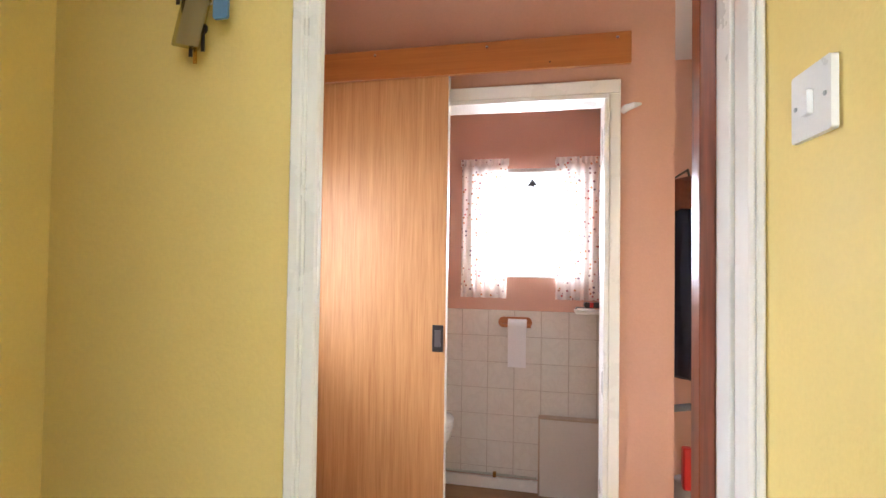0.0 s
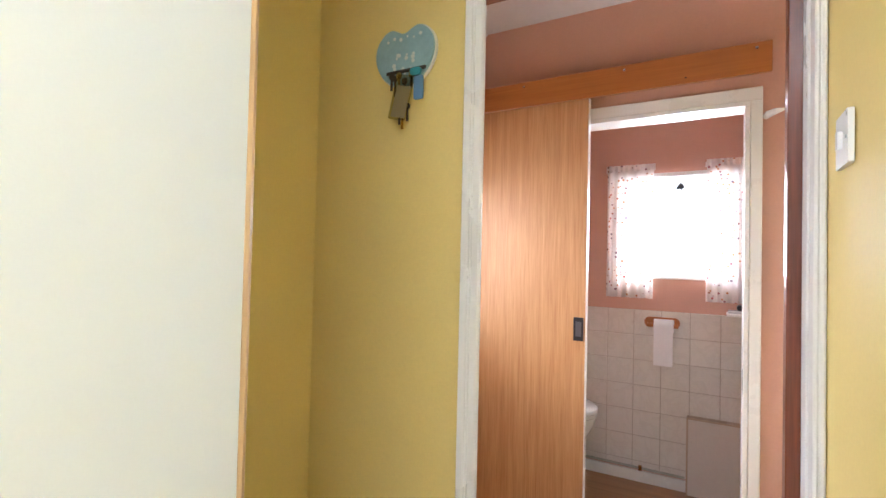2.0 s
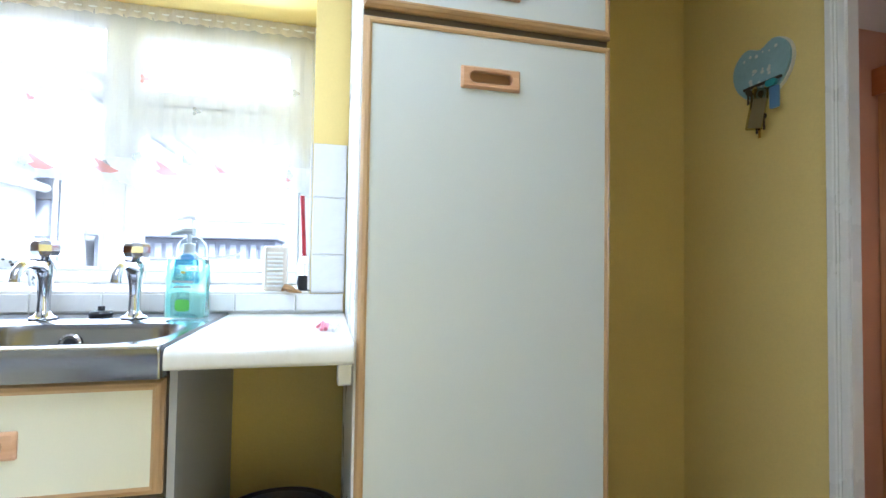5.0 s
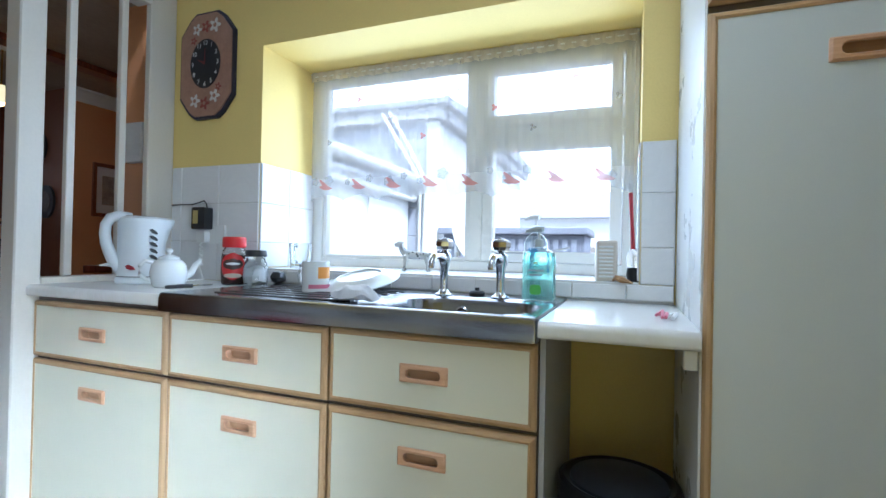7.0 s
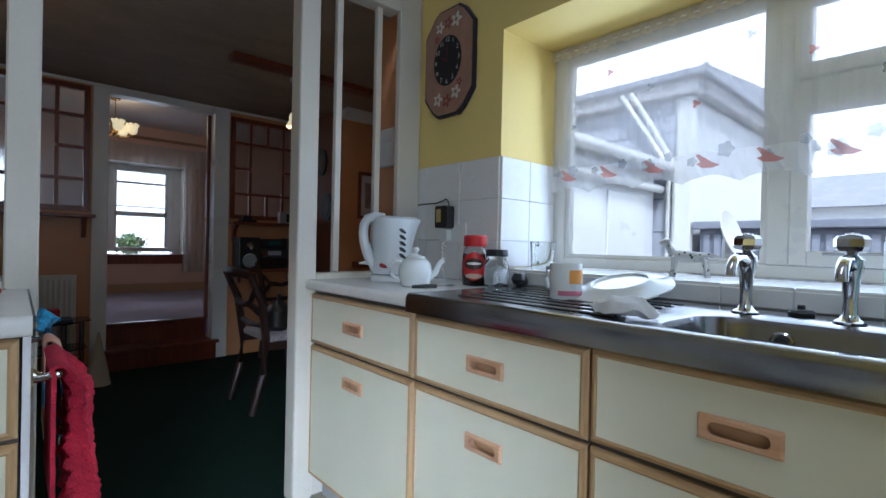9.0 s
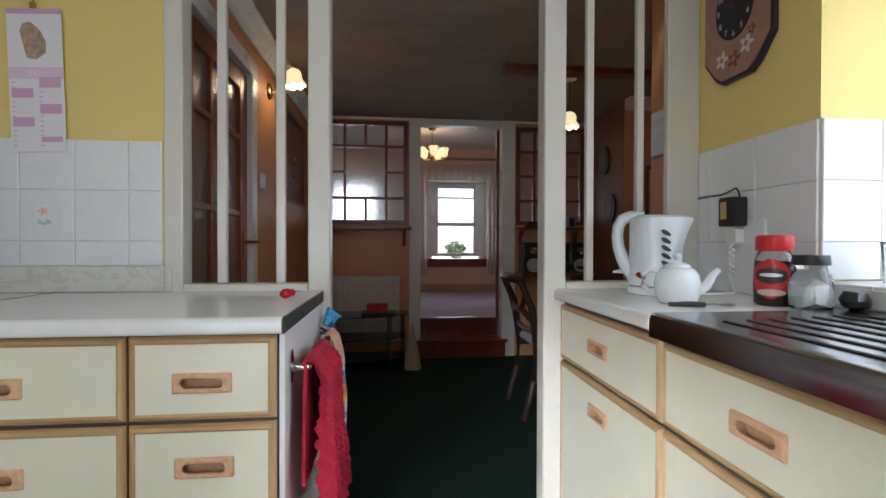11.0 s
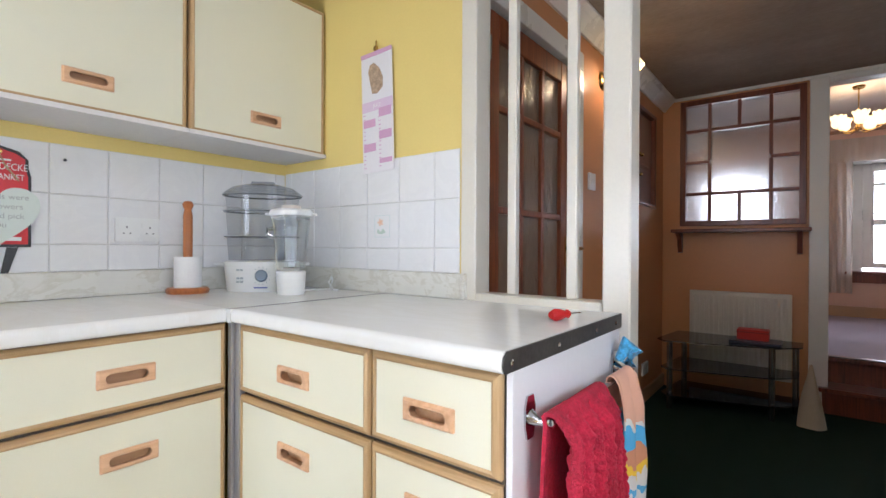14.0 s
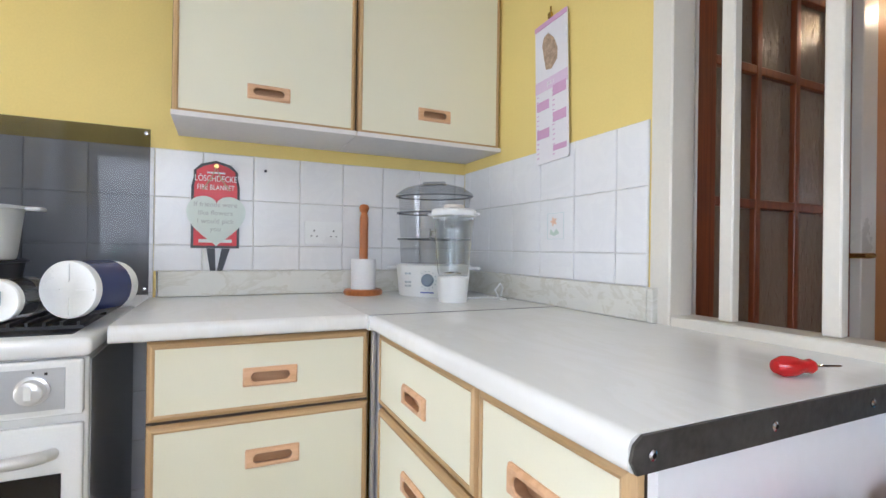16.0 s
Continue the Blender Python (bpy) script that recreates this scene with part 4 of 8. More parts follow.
# knife with a black handle
e = thing("table_spoon", "steel spoon with a black handle on the worktop", "spoon")
part("handle", tube([(-0.1, 0, 0.008), (-0.04, 0, 0.009), (-0.005, 0, 0.008)], 0.008, 8, [0.006, 0.008, 0.007]), BLACK, e, "black plastic handle", None, True)
part("bowl", wobble(lathe([(0, 0.004), (0.012, 0.005), (0.018, 0.009), (0.02, 0.011), (0.012, 0.007), (0, 0.006)], 14, (0.055, 0)), 0.0, 1), STEEL, e, "", None, True)
part("neck", tube([(-0.006, 0, 0.008), (0.02, 0, 0.01), (0.042, 0, 0.008)], 0.003, 6), STEEL, e)
at(e, -0.553, -2.175, WT, 168)

# mug, plate and dish cloth on the drainer
e = thing("mug", "white china mug with an orange and pink print", "mug")
part("body", lathe([(0.0, 0.004), (0.036, 0.004), (0.037, 0.088), (0.04, 0.09), (0.041, 0.086), (0.04, 0.0), (0.0, 0.0)], 28, (0, 0), False), CHINA, e, "", None, True)
part("handle", tube([(-0.038, 0, 0.075), (-0.062, 0, 0.078), (-0.068, 0, 0.05), (-0.06, 0, 0.022), (-0.038, 0, 0.018)], 0.006, 8), CHINA, e, "", None, True)
for z0, z1, lim, mat in ((0.04, 0.074, 0.03, plain("orange_print", (0.75, 0.35, 0.08), 0.2)), (0.01, 0.022, 0.012, plain("pink_print", (0.6, 0.2, 0.3), 0.2))):
    bm = lathe([(0.0415, z0), (0.0415, z1)], 28, (0, 0), False)
    bmesh.ops.delete(bm, geom=[f for f in bm.faces if f.calc_center_median().x < lim], context="FACES")
    part("print", bm, mat, e, "printed motif", None, True)
at(e, -0.63, -1.69, 0.937, 84, 0, 0, 1.15)
e = thing("dinner_plate", "white china plate upturned on the drainer", "plate")
part("plate", lathe([(0.124, 0.0), (0.128, 0.002), (0.127, 0.005), (0.1, 0.011), (0.082, 0.018), (0.074, 0.024), (0.07, 0.024), (0.067, 0.019), (0, 0.018)], 48), CHINA, e, "", None, True)
at(e, -0.73, -1.57, 0.968, 0, 4, 15, 1.13)
e = thing("dish_cloth", "crumpled pale grey dish cloth on the sink", "cloth")
bm = lathe([(0.0, 0.03), (0.03, 0.028), (0.055, 0.018), (0.068, 0.004), (0.05, 0.001), (0, 0.0)], 26)
bmesh.ops.subdivide_edges(bm, edges=bm.edges[:], cuts=1, use_grid_fill=True)
bm.transform(Matrix.Diagonal((0.7, 1.15, 1.25, 1)))
wobble(bm, 0.018, 26, 3.3)
part("cloth", bm, cloth("grey_dish_cloth", (0.62, 0.62, 0.63)), e, "", None, True)
at(e, -0.43, -1.405, 0.944)

# bottles
def slab_bottle(wide, rows):
    """A flattened bottle with rounded sides: (share of the width, height) rows."""
    bm = bmesh.new()
    rings = []
    for k, z in rows:
        w, d = wide * k, 0.025 * min(1.0, k * 1.05)
        rings.append([bm.verts.new((u, v, z)) for u, v in rounded(-w, w, -d, d, d * 0.85, 6)])
    for a, b in zip(rings, rings[1:]):
        ring(bm, a, b)
    bm.faces.new(rings[0])
    bm.faces.new(rings[-1])
    return bm


def hand_bottle(label, x, y, z, rz, liquid, level, mats, wide=0.04):
    e = thing("soap_bottle", label, "bottle")
    body = slab_bottle(wide, [(1.0, 0.0), (1.05, 0.005), (1.05, 0.12), (0.98, 0.138), (0.75, 0.153), (0.4, 0.164), (0.3, 0.168)])
    part("body", body, mats[0], e, "clear plastic bottle", None, True)
    if level:
        bm = slab_bottle(wide, [(0.95, 0.004), (0.985, 0.008), (0.985, level * 0.9), (0.93, level)])
        part("liquid", bm, liquid, e, "coloured liquid soap", None, True)
    part("neck", lathe([(0.014, 0.168), (0.014, 0.19), (0.005, 0.193), (0.005, 0.215)], 16), mats[1], e, "", None, True)
    part("pump", tube([(0.012, 0, 0.222), (-0.012, 0, 0.224), (-0.045, 0, 0.215)], 0.007, 8, [0.01, 0.009, 0.005]), mats[1], e, "pump nozzle", None, True)
    for z0, z1, w, mat in mats[2]:
        part("label", prism(rounded(-w, w, z0, z1, min(w, (z1 - z0) / 2) * 0.6), -0.0272, -0.0262), mat, e, "printed label")
    return at(e, x, y, z, rz)


SOAP = glass("green_soap", (0.55, 0.95, 0.90), 0.12)
BOTTLE = thin_glass("bottle_plastic", (0.93, 0.98, 0.97), 1.2)
GREY = plain("grey_plastic", (0.4, 0.45, 0.47), 0.3)
hand_bottle("hand soap bottle with green liquid and a grey pump", -0.74, -0.935, 0.937, 78, SOAP, 0.15, (BOTTLE, GREY, [(0.02, 0.05, 0.018, plain("leaf_green", (0.15, 0.55, 0.08), 0.3)), (0.078, 0.083, 0.022, GREY), (0.092, 0.097, 0.026, GREY), (0.115, 0.12, 0.005, plain("label_yellow", (0.8, 0.7, 0.1), 0.3))]), 0.052)
hand_bottle("clear soap bottle with a blue label on the sill", -0.985, -0.99, 0.994, 78, SOAP, 0, (BOTTLE, WPLASTIC, [(0.02, 0.11, 0.02, plain("label_blue", (0.12, 0.3, 0.6), 0.3)), (0.035, 0.05, 0.015, WPLASTIC), (0.06, 0.066, 0.015, WPLASTIC)]))

# dog ornament: one plain mesh
bm = bmesh.new()
for bit in (tube([(-0.05, 0, 0.078), (-0.02, 0, 0.078), (0.02, 0, 0.08), (0.05, 0, 0.083)], 0.02, 10, [0.017, 0.019, 0.021, 0.02]),
            tube([(0.05, 0, 0.085), (0.066, 0, 0.105), (0.074, 0, 0.123)], 0.013, 8, [0.018, 0.014, 0.012]),
            tube([(0.062, 0, 0.128), (0.08, 0, 0.13), (0.102, 0, 0.124)], 0.012, 8, [0.013, 0.015, 0.008]),
            tube([(-0.05, 0, 0.083), (-0.075, 0, 0.086), (-0.105, 0, 0.076)], 0.005, 6, [0.008, 0.006, 0.002]),
            tube([(0.068, 0.013, 0.13), (0.064, 0.018, 0.11), (0.06, 0.018, 0.098)], 0.006, 6), tube([(0.068, -0.013, 0.13), (0.064, -0.018, 0.11), (0.06, -0.018, 0.098)], 0.006, 6),
            tube([(0.046, 0.012, 0.075), (0.048, 0.012, 0.03), (0.052, 0.012, 0.0)], 0.007, 6, [0.012, 0.006, 0.008]), tube([(0.05, -0.012, 0.075), (0.054, -0.012, 0.03), (0.06, -0.012, 0.0)], 0.007, 6, [0.012, 0.006, 0.008]),
            tube([(-0.046, 0.012, 0.075), (-0.052, 0.012, 0.035), (-0.056, 0.012, 0.0)], 0.007, 6, [0.014, 0.007, 0.008]), tube([(-0.05, -0.012, 0.075), (-0.06, -0.012, 0.035), (-0.066, -0.012, 0.0)], 0.007, 6, [0.014, 0.007, 0.008])):
    join(bm, bit)
m, t, b = nodes_of("spotted_china")
vo = add(t, "ShaderNodeTexVoronoi", Scale=60.0)
t.links.new(coords(t), vo.inputs["Vector"])
t.links.new(ramp(t, vo.outputs["Distance"], [(0.24, (0.04, 0.04, 0.04)), (0.32, (0.48, 0.48, 0.46))]), b.inputs["Base Color"])
b.inputs["Roughness"].default_value = 0.25
DOG = solid("dog_ornament", bm, m, "white china dog ornament with black spots", "ornament", "", None, True)
at(DOG, -1.12, -1.53, 0.994, -65, 0, 0, 0.92)

# air freshener
e = thing("air_freshener", "beige plastic air freshener with ribbed front", "air freshener")
BEIGE = plain("beige_plastic", (0.66, 0.60, 0.52), 0.4)
part("body", cube(-0.035, 0.035, -0.022, 0.022, 0.0, 0.14, bevel=0.008, seg=2), BEIGE, e)
for k in range(9):
    part("rib", cube(-0.027, 0.02, -0.026, -0.0215, 0.014 + 0.0125 * k, 0.021 + 0.0125 * k, bevel=0.002), WPLASTIC, e)
at(e, -0.955, -0.745, 0.994, 100)
# washing-up brush
e = thing("dish_brush", "dish brush with a red handle and dark bristles", "brush")
part("bristles", lathe([(0.006, 0.0), (0.022, 0.004), (0.025, 0.03), (0.02, 0.05)], 16), BLACK, e, "dark bristles", None, True)
part("collar", lathe([(0.021, 0.05), (0.022, 0.085), (0.012, 0.105), (0.008, 0.115)], 16), glass("clear_collar", (0.9, 0.85, 0.8), 0.2), e, "", None, True)
part("handle", tube([(0, 0, 0.11), (0.002, 0, 0.2), (0.004, 0, 0.3)], 0.008, 8, [0.007, 0.0065, 0.0075]), plain("dark_red_plastic", (0.36, 0.012, 0.018), 0.3), e, "red plastic handle", None, True)
at(e, -0.955, -0.655, 0.994, 0, 3)
e = thing("dried_flower", "small brown dried sprig on the sill", "sprig")
part("stem", wobble(tube([(0, 0, 0.008), (0.02, 0.02, 0.016), (0.05, 0.05, 0.01), (0.07, 0.09, 0.006)], 0.008, 6, [0.004, 0.01, 0.012, 0.004]), 0.006, 60), mottled("dry_brown", (0.35, 0.2, 0.08), 0.4, 0.8, 30), e)
at(e, -0.93, -0.72, 0.994, -20)
e = thing("hair_clip", "pink and white plastic clips on the worktop", "clip")
PINKP = plain("pink_plastic", (0.7, 0.2, 0.28), 0.3)
part("clip", tube([(0, 0, 0.006), (0.03, 0.01, 0.012), (0.06, 0.0, 0.006)], 0.005, 6), PINKP, e)
part("clip", tube([(0.005, 0.025, 0.006), (0.04, 0.03, 0.014), (0.075, 0.012, 0.006)], 0.005, 6), WPLASTIC, e)
part("clip", tube([(0.02, -0.012, 0.006), (0.05, -0.004, 0.02), (0.08, -0.012, 0.008)], 0.004, 6), PINKP, e)
at(e, -0.56, -0.60, WT, 10)

# bin in the open bay
e = thing("waste_bin", "black plastic bin with a domed lid", "bin")
part("body", lathe([(0.1, 0), (0.105, 0.01), (0.132, 0.44), (0.132, 0.45)], 28), BLACK, e, "", None, True)
lid = lathe([(0.138, 0.44), (0.15, 0.447), (0.152, 0.478), (0.146, 0.494), (0.134, 0.499), (0.124, 0.494), (0.12, 0.49)], 36)
part("lid", lid, BLACK, e, "black rounded rim", None, True)
part("flap", lathe([(0.119, 0.488), (0.117, 0.497), (0.08, 0.508), (0.03, 0.513), (0, 0.514)], 32), mottled("slate_plastic", (0.03, 0.035, 0.05), 0.2, 0.45), e, "navy swing flap", None, True)
at(e, -0.56, -0.69, 0.0, 0, 0, 0, 1.02)

e = thing("white_block", "small white bracket under the worktop", "bracket", "", (-0.36, -0.55, 0.85))
part("bracket", cube(-0.40, -0.352, -0.565, -0.537, 0.845, 0.888, bevel=0.003), WPLASTIC, e)

# wall clock
e = thing("wall_clock", "tall octagonal painted wall clock with dark dial", "clock", "", (-0.92, -2.525, 1.93))
MWALL = to_west(-0.92)
cu, cz = -2.525, 1.933
octo = lambda w, h, c, ch: [(cu - w, cz - h + ch), (cu - w + c, cz - h + ch * 0.25), (cu - w + c * 1.6, cz - h), (cu + w - c * 1.6, cz - h), (cu + w - c, cz - h + ch * 0.25), (cu + w, cz - h + ch), (cu + w, cz + h - ch), (cu + w - c, cz + h - ch * 0.25), (cu + w - c * 1.6, cz + h), (cu - w + c * 1.6, cz + h), (cu - w + c, cz + h - ch * 0.25), (cu - w, cz + h - ch)]
part("backboard", prism(octo(0.165, 0.25, 0.06, 0.1), 0.002, 0.02), plain("navy_edge", (0.02, 0.02, 0.04), 0.4), e, "dark edged backboard", MWALL)
COPPER = mottled("copper_tole", (0.34, 0.19, 0.13), 0.2, 0.45, 12, 80, 0.2)
part("face", prism(octo(0.154, 0.239, 0.058, 0.096), 0.0205, 0.027), COPPER, e, "copper brown painted face", MWALL)
disc = [(cu + 0.092 * math.cos(radians(12 * k)), cz + 0.005 + 0.115 * math.sin(radians(12 * k))) for k in range(30)]
part("dial", prism(disc, 0.0272, 0.03), plain("black_dial", (0.012, 0.014, 0.02), 0.35), e, "black dial", MWALL)
CHALK = plain("chalk_white", (0.62, 0.6, 0.56), 0.6)
for k in range(1, 13):
    a = radians(90 - 30 * k)
    words("numeral", str(k), 0.03, CHALK, e, Matrix.Translation((-0.8895, cu + 0.077 * math.cos(a), cz + 0.005 + 0.096 * math.sin(a))) @ Matrix(((0, 0, 1, 0), (1, 0, 0, 0), (0, 1, 0, 0), (0, 0, 0, 1))))
part("hour_hand", prism([(cu - 0.004, cz), (cu - 0.05, cz + 0.028), (cu + 0.002, cz + 0.012)], 0.0305, 0.0315), plain("dark_red_hand", (0.12, 0.02, 0.02), 0.4), e, "", MWALL)
part("minute_hand", prism([(cu - 0.003, cz), (cu + 0.003, cz), (cu + 0.002, cz + 0.075), (cu - 0.002, cz + 0.075)], 0.032, 0.033), plain("dark_red_hand", (0.12, 0.02, 0.02), 0.4), e, "", MWALL)
for du, dz, r, mat in ((-0.055, 0.17, 0.03, CHALK), (0.055, 0.178, 0.036, CHALK), (0.0, 0.178, 0.03, RED), (-0.075, 0.12, 0.02, RED), (-0.06, -0.165, 0.034, CHALK), (0.06, -0.15, 0.034, CHALK), (0.0, -0.18, 0.032, RED), (0.082, -0.11, 0.02, RED)):
    petals = []
    for k in range(30):
        a = 2 * math.pi * k / 30
        q = r * (0.72 + 0.28 * math.cos(5 * a))
        petals.append((cu + du + q * math.cos(a), cz + dz + q * math.sin(a)))
    part("flower", prism(petals, 0.0272, 0.0288), CHALK if mat is CHALK else mottled("muted_red", (0.25, 0.06, 0.05), 0.3, 0.6), e, "painted flower", MWALL)
    part("flower_centre", prism([(cu + du + r * 0.3 * math.cos(k), cz + dz + r * 0.3 * math.sin(k)) for k in (0, 1, 2, 3, 4, 5)], 0.029, 0.03), COPPER, e, "", MWALL)

# black adaptor in a socket by the kettle
e = thing("wall_socket", "white double socket behind the kettle", "socket", "", (-0.92, -2.46, 1.2))
part("plate", prism(rounded(-2.54, -2.394, 1.10, 1.186, 0.006), 0.007, 0.018), WPLASTIC, e, "", MWALL)
e = thing("power_adaptor", "black power adaptor with a yellow label", "adaptor", "", (-0.9, -2.5, 1.2))
part("body", prism(rounded(-2.545, -2.465, 1.165, 1.265, 0.008), 0.019, 0.065), BLACK, e, "", MWALL)
part("label", prism(rounded(-2.535, -2.505, 1.19, 1.25, 0.003), 0.0655, 0.0665), plain("gold_label", (0.5, 0.4, 0.15), 0.4), e, "gold rating label", MWALL)
e = thing("mains_plug", "white mains plug with coiled lead", "plug", "", (-0.9, -2.45, 1.12))
part("body", prism(rounded(-2.53, -2.48, 1.105, 1.158, 0.01), 0.019, 0.05), WPLASTIC, e, "", MWALL)
part("lead", tube([(-0.88, -2.505, 1.105)] + [(-0.875 + 0.008 * math.cos(k * 1.3), -2.505 + 0.008 * math.sin(k * 1.3), 1.09 - 0.004 * k) for k in range(24)] + [(-0.87, -2.5, 0.98), (-0.86, -2.47, 0.937), (-0.76, -2.46, 0.936), (-0.68, -2.52, 0.937)], 0.0035, 6), WPLASTIC, e)
e = thing("wall_cable", "thin dark cable along the tiles", "cable", "", (-0.9, -2.6, 1.28))
part("cable", tube([(-0.908, -2.735, 1.282), (-0.905, -2.66, 1.284), (-0.904, -2.6, 1.283), (-0.902, -2.55, 1.292), (-0.9, -2.52, 1.30), (-0.9, -2.505, 1.285), (-0.9, -2.5, 1.266)], 0.003, 6), BLACK, e)

# net curtain across the window
e = thing("net_curtain", "white net valance with a coral printed border", "curtain", "", (-1.27, -1.43, 1.97))
NET = cloth("white_net", (0.85, 0.87, 0.9), 0.58, 0.8, 0.2, 500.0)
NETD = cloth("dense_net", (0.85, 0.86, 0.88), 0.45, 0.8, 0.2, 500.0)


def hang(y0, y1, zt, zb, x, waves, depth, cols=96, rows=8, scallop=0.0):
    bm = bmesh.new()
    g = []
    for i in range(cols + 1):
        f = i / cols
        y = y0 + (y1 - y0) * f
        lane = []
        for k in range(rows + 1):
            h = k / rows
            low = zb + scallop * abs(math.sin(math.pi * f * waves / 2))
            z = zt + (low - zt) * h
            dx = depth * math.sin(2 * math.pi * waves * f + 0.8 * math.sin(3 * h)) * (0.4 + 0.6 * h) + 0.004 * noise.noise((y * 9, z * 7, 1))
            lane.append(bm.verts.new((x + dx, y, z)))
        g.append(lane)
    for i in range(cols):
        for k in range(rows):
            bm.faces.new((g[i][k], g[i + 1][k], g[i + 1][k + 1], g[i][k + 1]))
    return bm


part("net", hang(-2.19, -0.66, 1.955, 1.44, -1.262, 16, 0.008), NET, e, "sheer net")
part("border", hang(-2.19, -0.66, 1.4405, 1.33, -1.262, 16, 0.008, 96, 3, 0.028), NETD, e, "dense scalloped border")
part("heading", hang(-2.195, -0.655, 1.984, 1.932, -1.254, 34, 0.007, 150, 3, 0.006), cloth("cream_lace_heading", (0.78, 0.72, 0.62), 0.22, 0.9, 0.3, 300.0), e, "gathered cream lace heading")
part("wire", tube([(-1.256, -2.2, 1.962), (-1.256, -1.43, 1.958), (-1.256, -0.65, 1.962)], 0.003, 6), WPLASTIC, e)
CORAL = cloth("coral_print", (0.78, 0.33, 0.28), 0.5)
for k in range(8):
    y = -2.1 + 0.19 * k
    out = [(y - 0.028, 1.40), (y - 0.012, 1.388), (y + 0.015, 1.386), (y + 0.034, 1.392), (y + 0.014, 1.402), (y, 1.412), (y - 0.022, 1.428), (y - 0.028, 1.424), (y - 0.014, 1.404)]
    out = [(y + (u - y) * 1.3, 1.4 + (v - 1.4) * 1.3) for u, v in out]
    part("motif", prism(out, 0.0, 0.0008), CORAL, e, "coral printed motif", to_west(-1.2505))
BLUEP = cloth("blue_flower_print", (0.55, 0.60, 0.68), 0.72)
for k in range(15):
    y, z, r = -2.16 + 0.1 * k + 0.02 * math.sin(5 * k), 1.425 + 0.02 * math.sin(3 * k), 0.02 + 0.006 * math.sin(2 * k)
    out = [(y + r * (1 + 0.14 * math.cos(5 * radians(12 * q))) * math.cos(radians(12 * q)), z + r * (1 + 0.14 * math.cos(5 * radians(12 * q))) * math.sin(radians(12 * q))) for q in range(30)]
    part("flower_motif", prism(out, 0.0, 0.0008), BLUEP, e, "pale blue flower motif", to_west(-1.2512))
for k in range(9):
    y, z, r = -2.08 + 0.17 * k, 1.62 + 0.2 * ((k * 5) % 3) / 2, 0.012
    out = [(y + r * (1 + 0.4 * math.cos(3 * radians(15 * q))) * math.cos(radians(15 * q)), z + r * (1 + 0.4 * math.cos(3 * radians(15 * q))) * math.sin(radians(15 * q))) for q in range(24)]
    part("sprig_motif", prism(out, 0.0, 0.0008), CORAL if k % 2 else BLUEP, e, "", to_west(-1.2505))
part("rail", cube(-1.272, -1.262, -2.208, -0.645, 1.972, 1.984), WHITE, e)

# ---- kitchen: the corner worktop ----
MEAST = to_east(2.15)
MSOUTH = to_south(-2.75)
e = thing("double_socket", "white double wall socket on the tiles", "socket", "", (2.15, -2.105, 1.17))
part("plate", prism(rounded(-2.179, -2.031, 1.128, 1.216, 0.006), 0.0095, 0.02), WPLASTIC, e, "", MEAST)
for u in (-2.145, -2.068):
    for du, dz, w, h in ((0, 0.022, 0.004, 0.007), (-0.011, 0.0, 0.006, 0.0035), (0.011, 0.0, 0.006, 0.0035)):
        part("pin_hole", cube(u - w / 2 + du, u + w / 2 + du, 0.0202, 0.0208, 1.158 + dz - h / 2, 1.158 + dz + h / 2), BLACK, e, "", MEAST)
    part("rocker", prism(rounded(u + 0.014, u + 0.028, 1.178, 1.2, 0.002), 0.0202, 0.0235), WPLASTIC, e, "", MEAST)

e = thing("wall_plug", "small black plug in a drilled tile", "plug", "", (2.14, -1.885, 1.4))
part("plug", lathe([(0.005, 0), (0.005, 0.003), (0.003, 0.005), (0, 0.005)], 12), BLACK, e, "", Matrix.Translation((2.141, -1.885, 1.402)) @ pose(0, 0, 0, 0, -90, 0), True)
# fire blanket with a plaque hung over it
e = thing("fire_blanket", "red fire blanket pouch with black edges and straps", "fire blanket", "", (2.14, -1.715, 1.25))
arch = lambda g: [(-1.795 + g, 1.105 + g), (-1.635 - g, 1.105 + g), (-1.635 - g, 1.33), (-1.642 - g, 1.36), (-1.642 - g, 1.385), (-1.665 - g, 1.41 - g), (-1.715, 1.424 - g), (-1.765 + g, 1.41 - g), (-1.788 + g, 1.385), (-1.788 + g, 1.36), (-1.795 + g, 1.33)]
part("border", prism(arch(0), 0.01, 0.019), BLACK, e, "black cloth border", MEAST)
part("pouch", prism(arch(0.009), 0.0192, 0.024), plain("red_vinyl", (0.62, 0.012, 0.02), 0.35), e, "red vinyl pouch", MEAST)
TEXT_E = Matrix(((0, 0, -1, 0), (-1, 0, 0, 0), (0, 1, 0, 0), (0, 0, 0, 1)))
INKW = plain("white_ink", (0.78, 0.78, 0.76), 0.4)
for txt, z, s in (("LÖSCHDECKE", 1.357, 0.0222), ("FIRE BLANKET", 1.325, 0.0195)):
    words("lettering", txt, s, INKW, e, Matrix.Translation((2.1255, -1.715, z)) @ TEXT_E @ Matrix.Diagonal((1, 1.4, 1, 1)), "white lettering")
part("caption_bar", cube(-1.745, -1.685, 0.0242, 0.0247, 1.376, 1.382), INKW, e, "small white lettering", MEAST)
part("caption_bar", cube(-1.77, -1.66, 0.0242, 0.0247, 1.125, 1.137), INKW, e, "small white lettering", MEAST)
for u, du in ((-1.70, 0.02), (-1.75, -0.006)):
    part("strap", prism([(u - 0.014, 1.104), (u + 0.014, 1.104), (-1.722 + du * 0.6 + 0.008, 1.0), (-1.722 + du * 0.6 - 0.008, 1.0)], 0.012, 0.016), BLACK, e, "black webbing strap", MEAST)
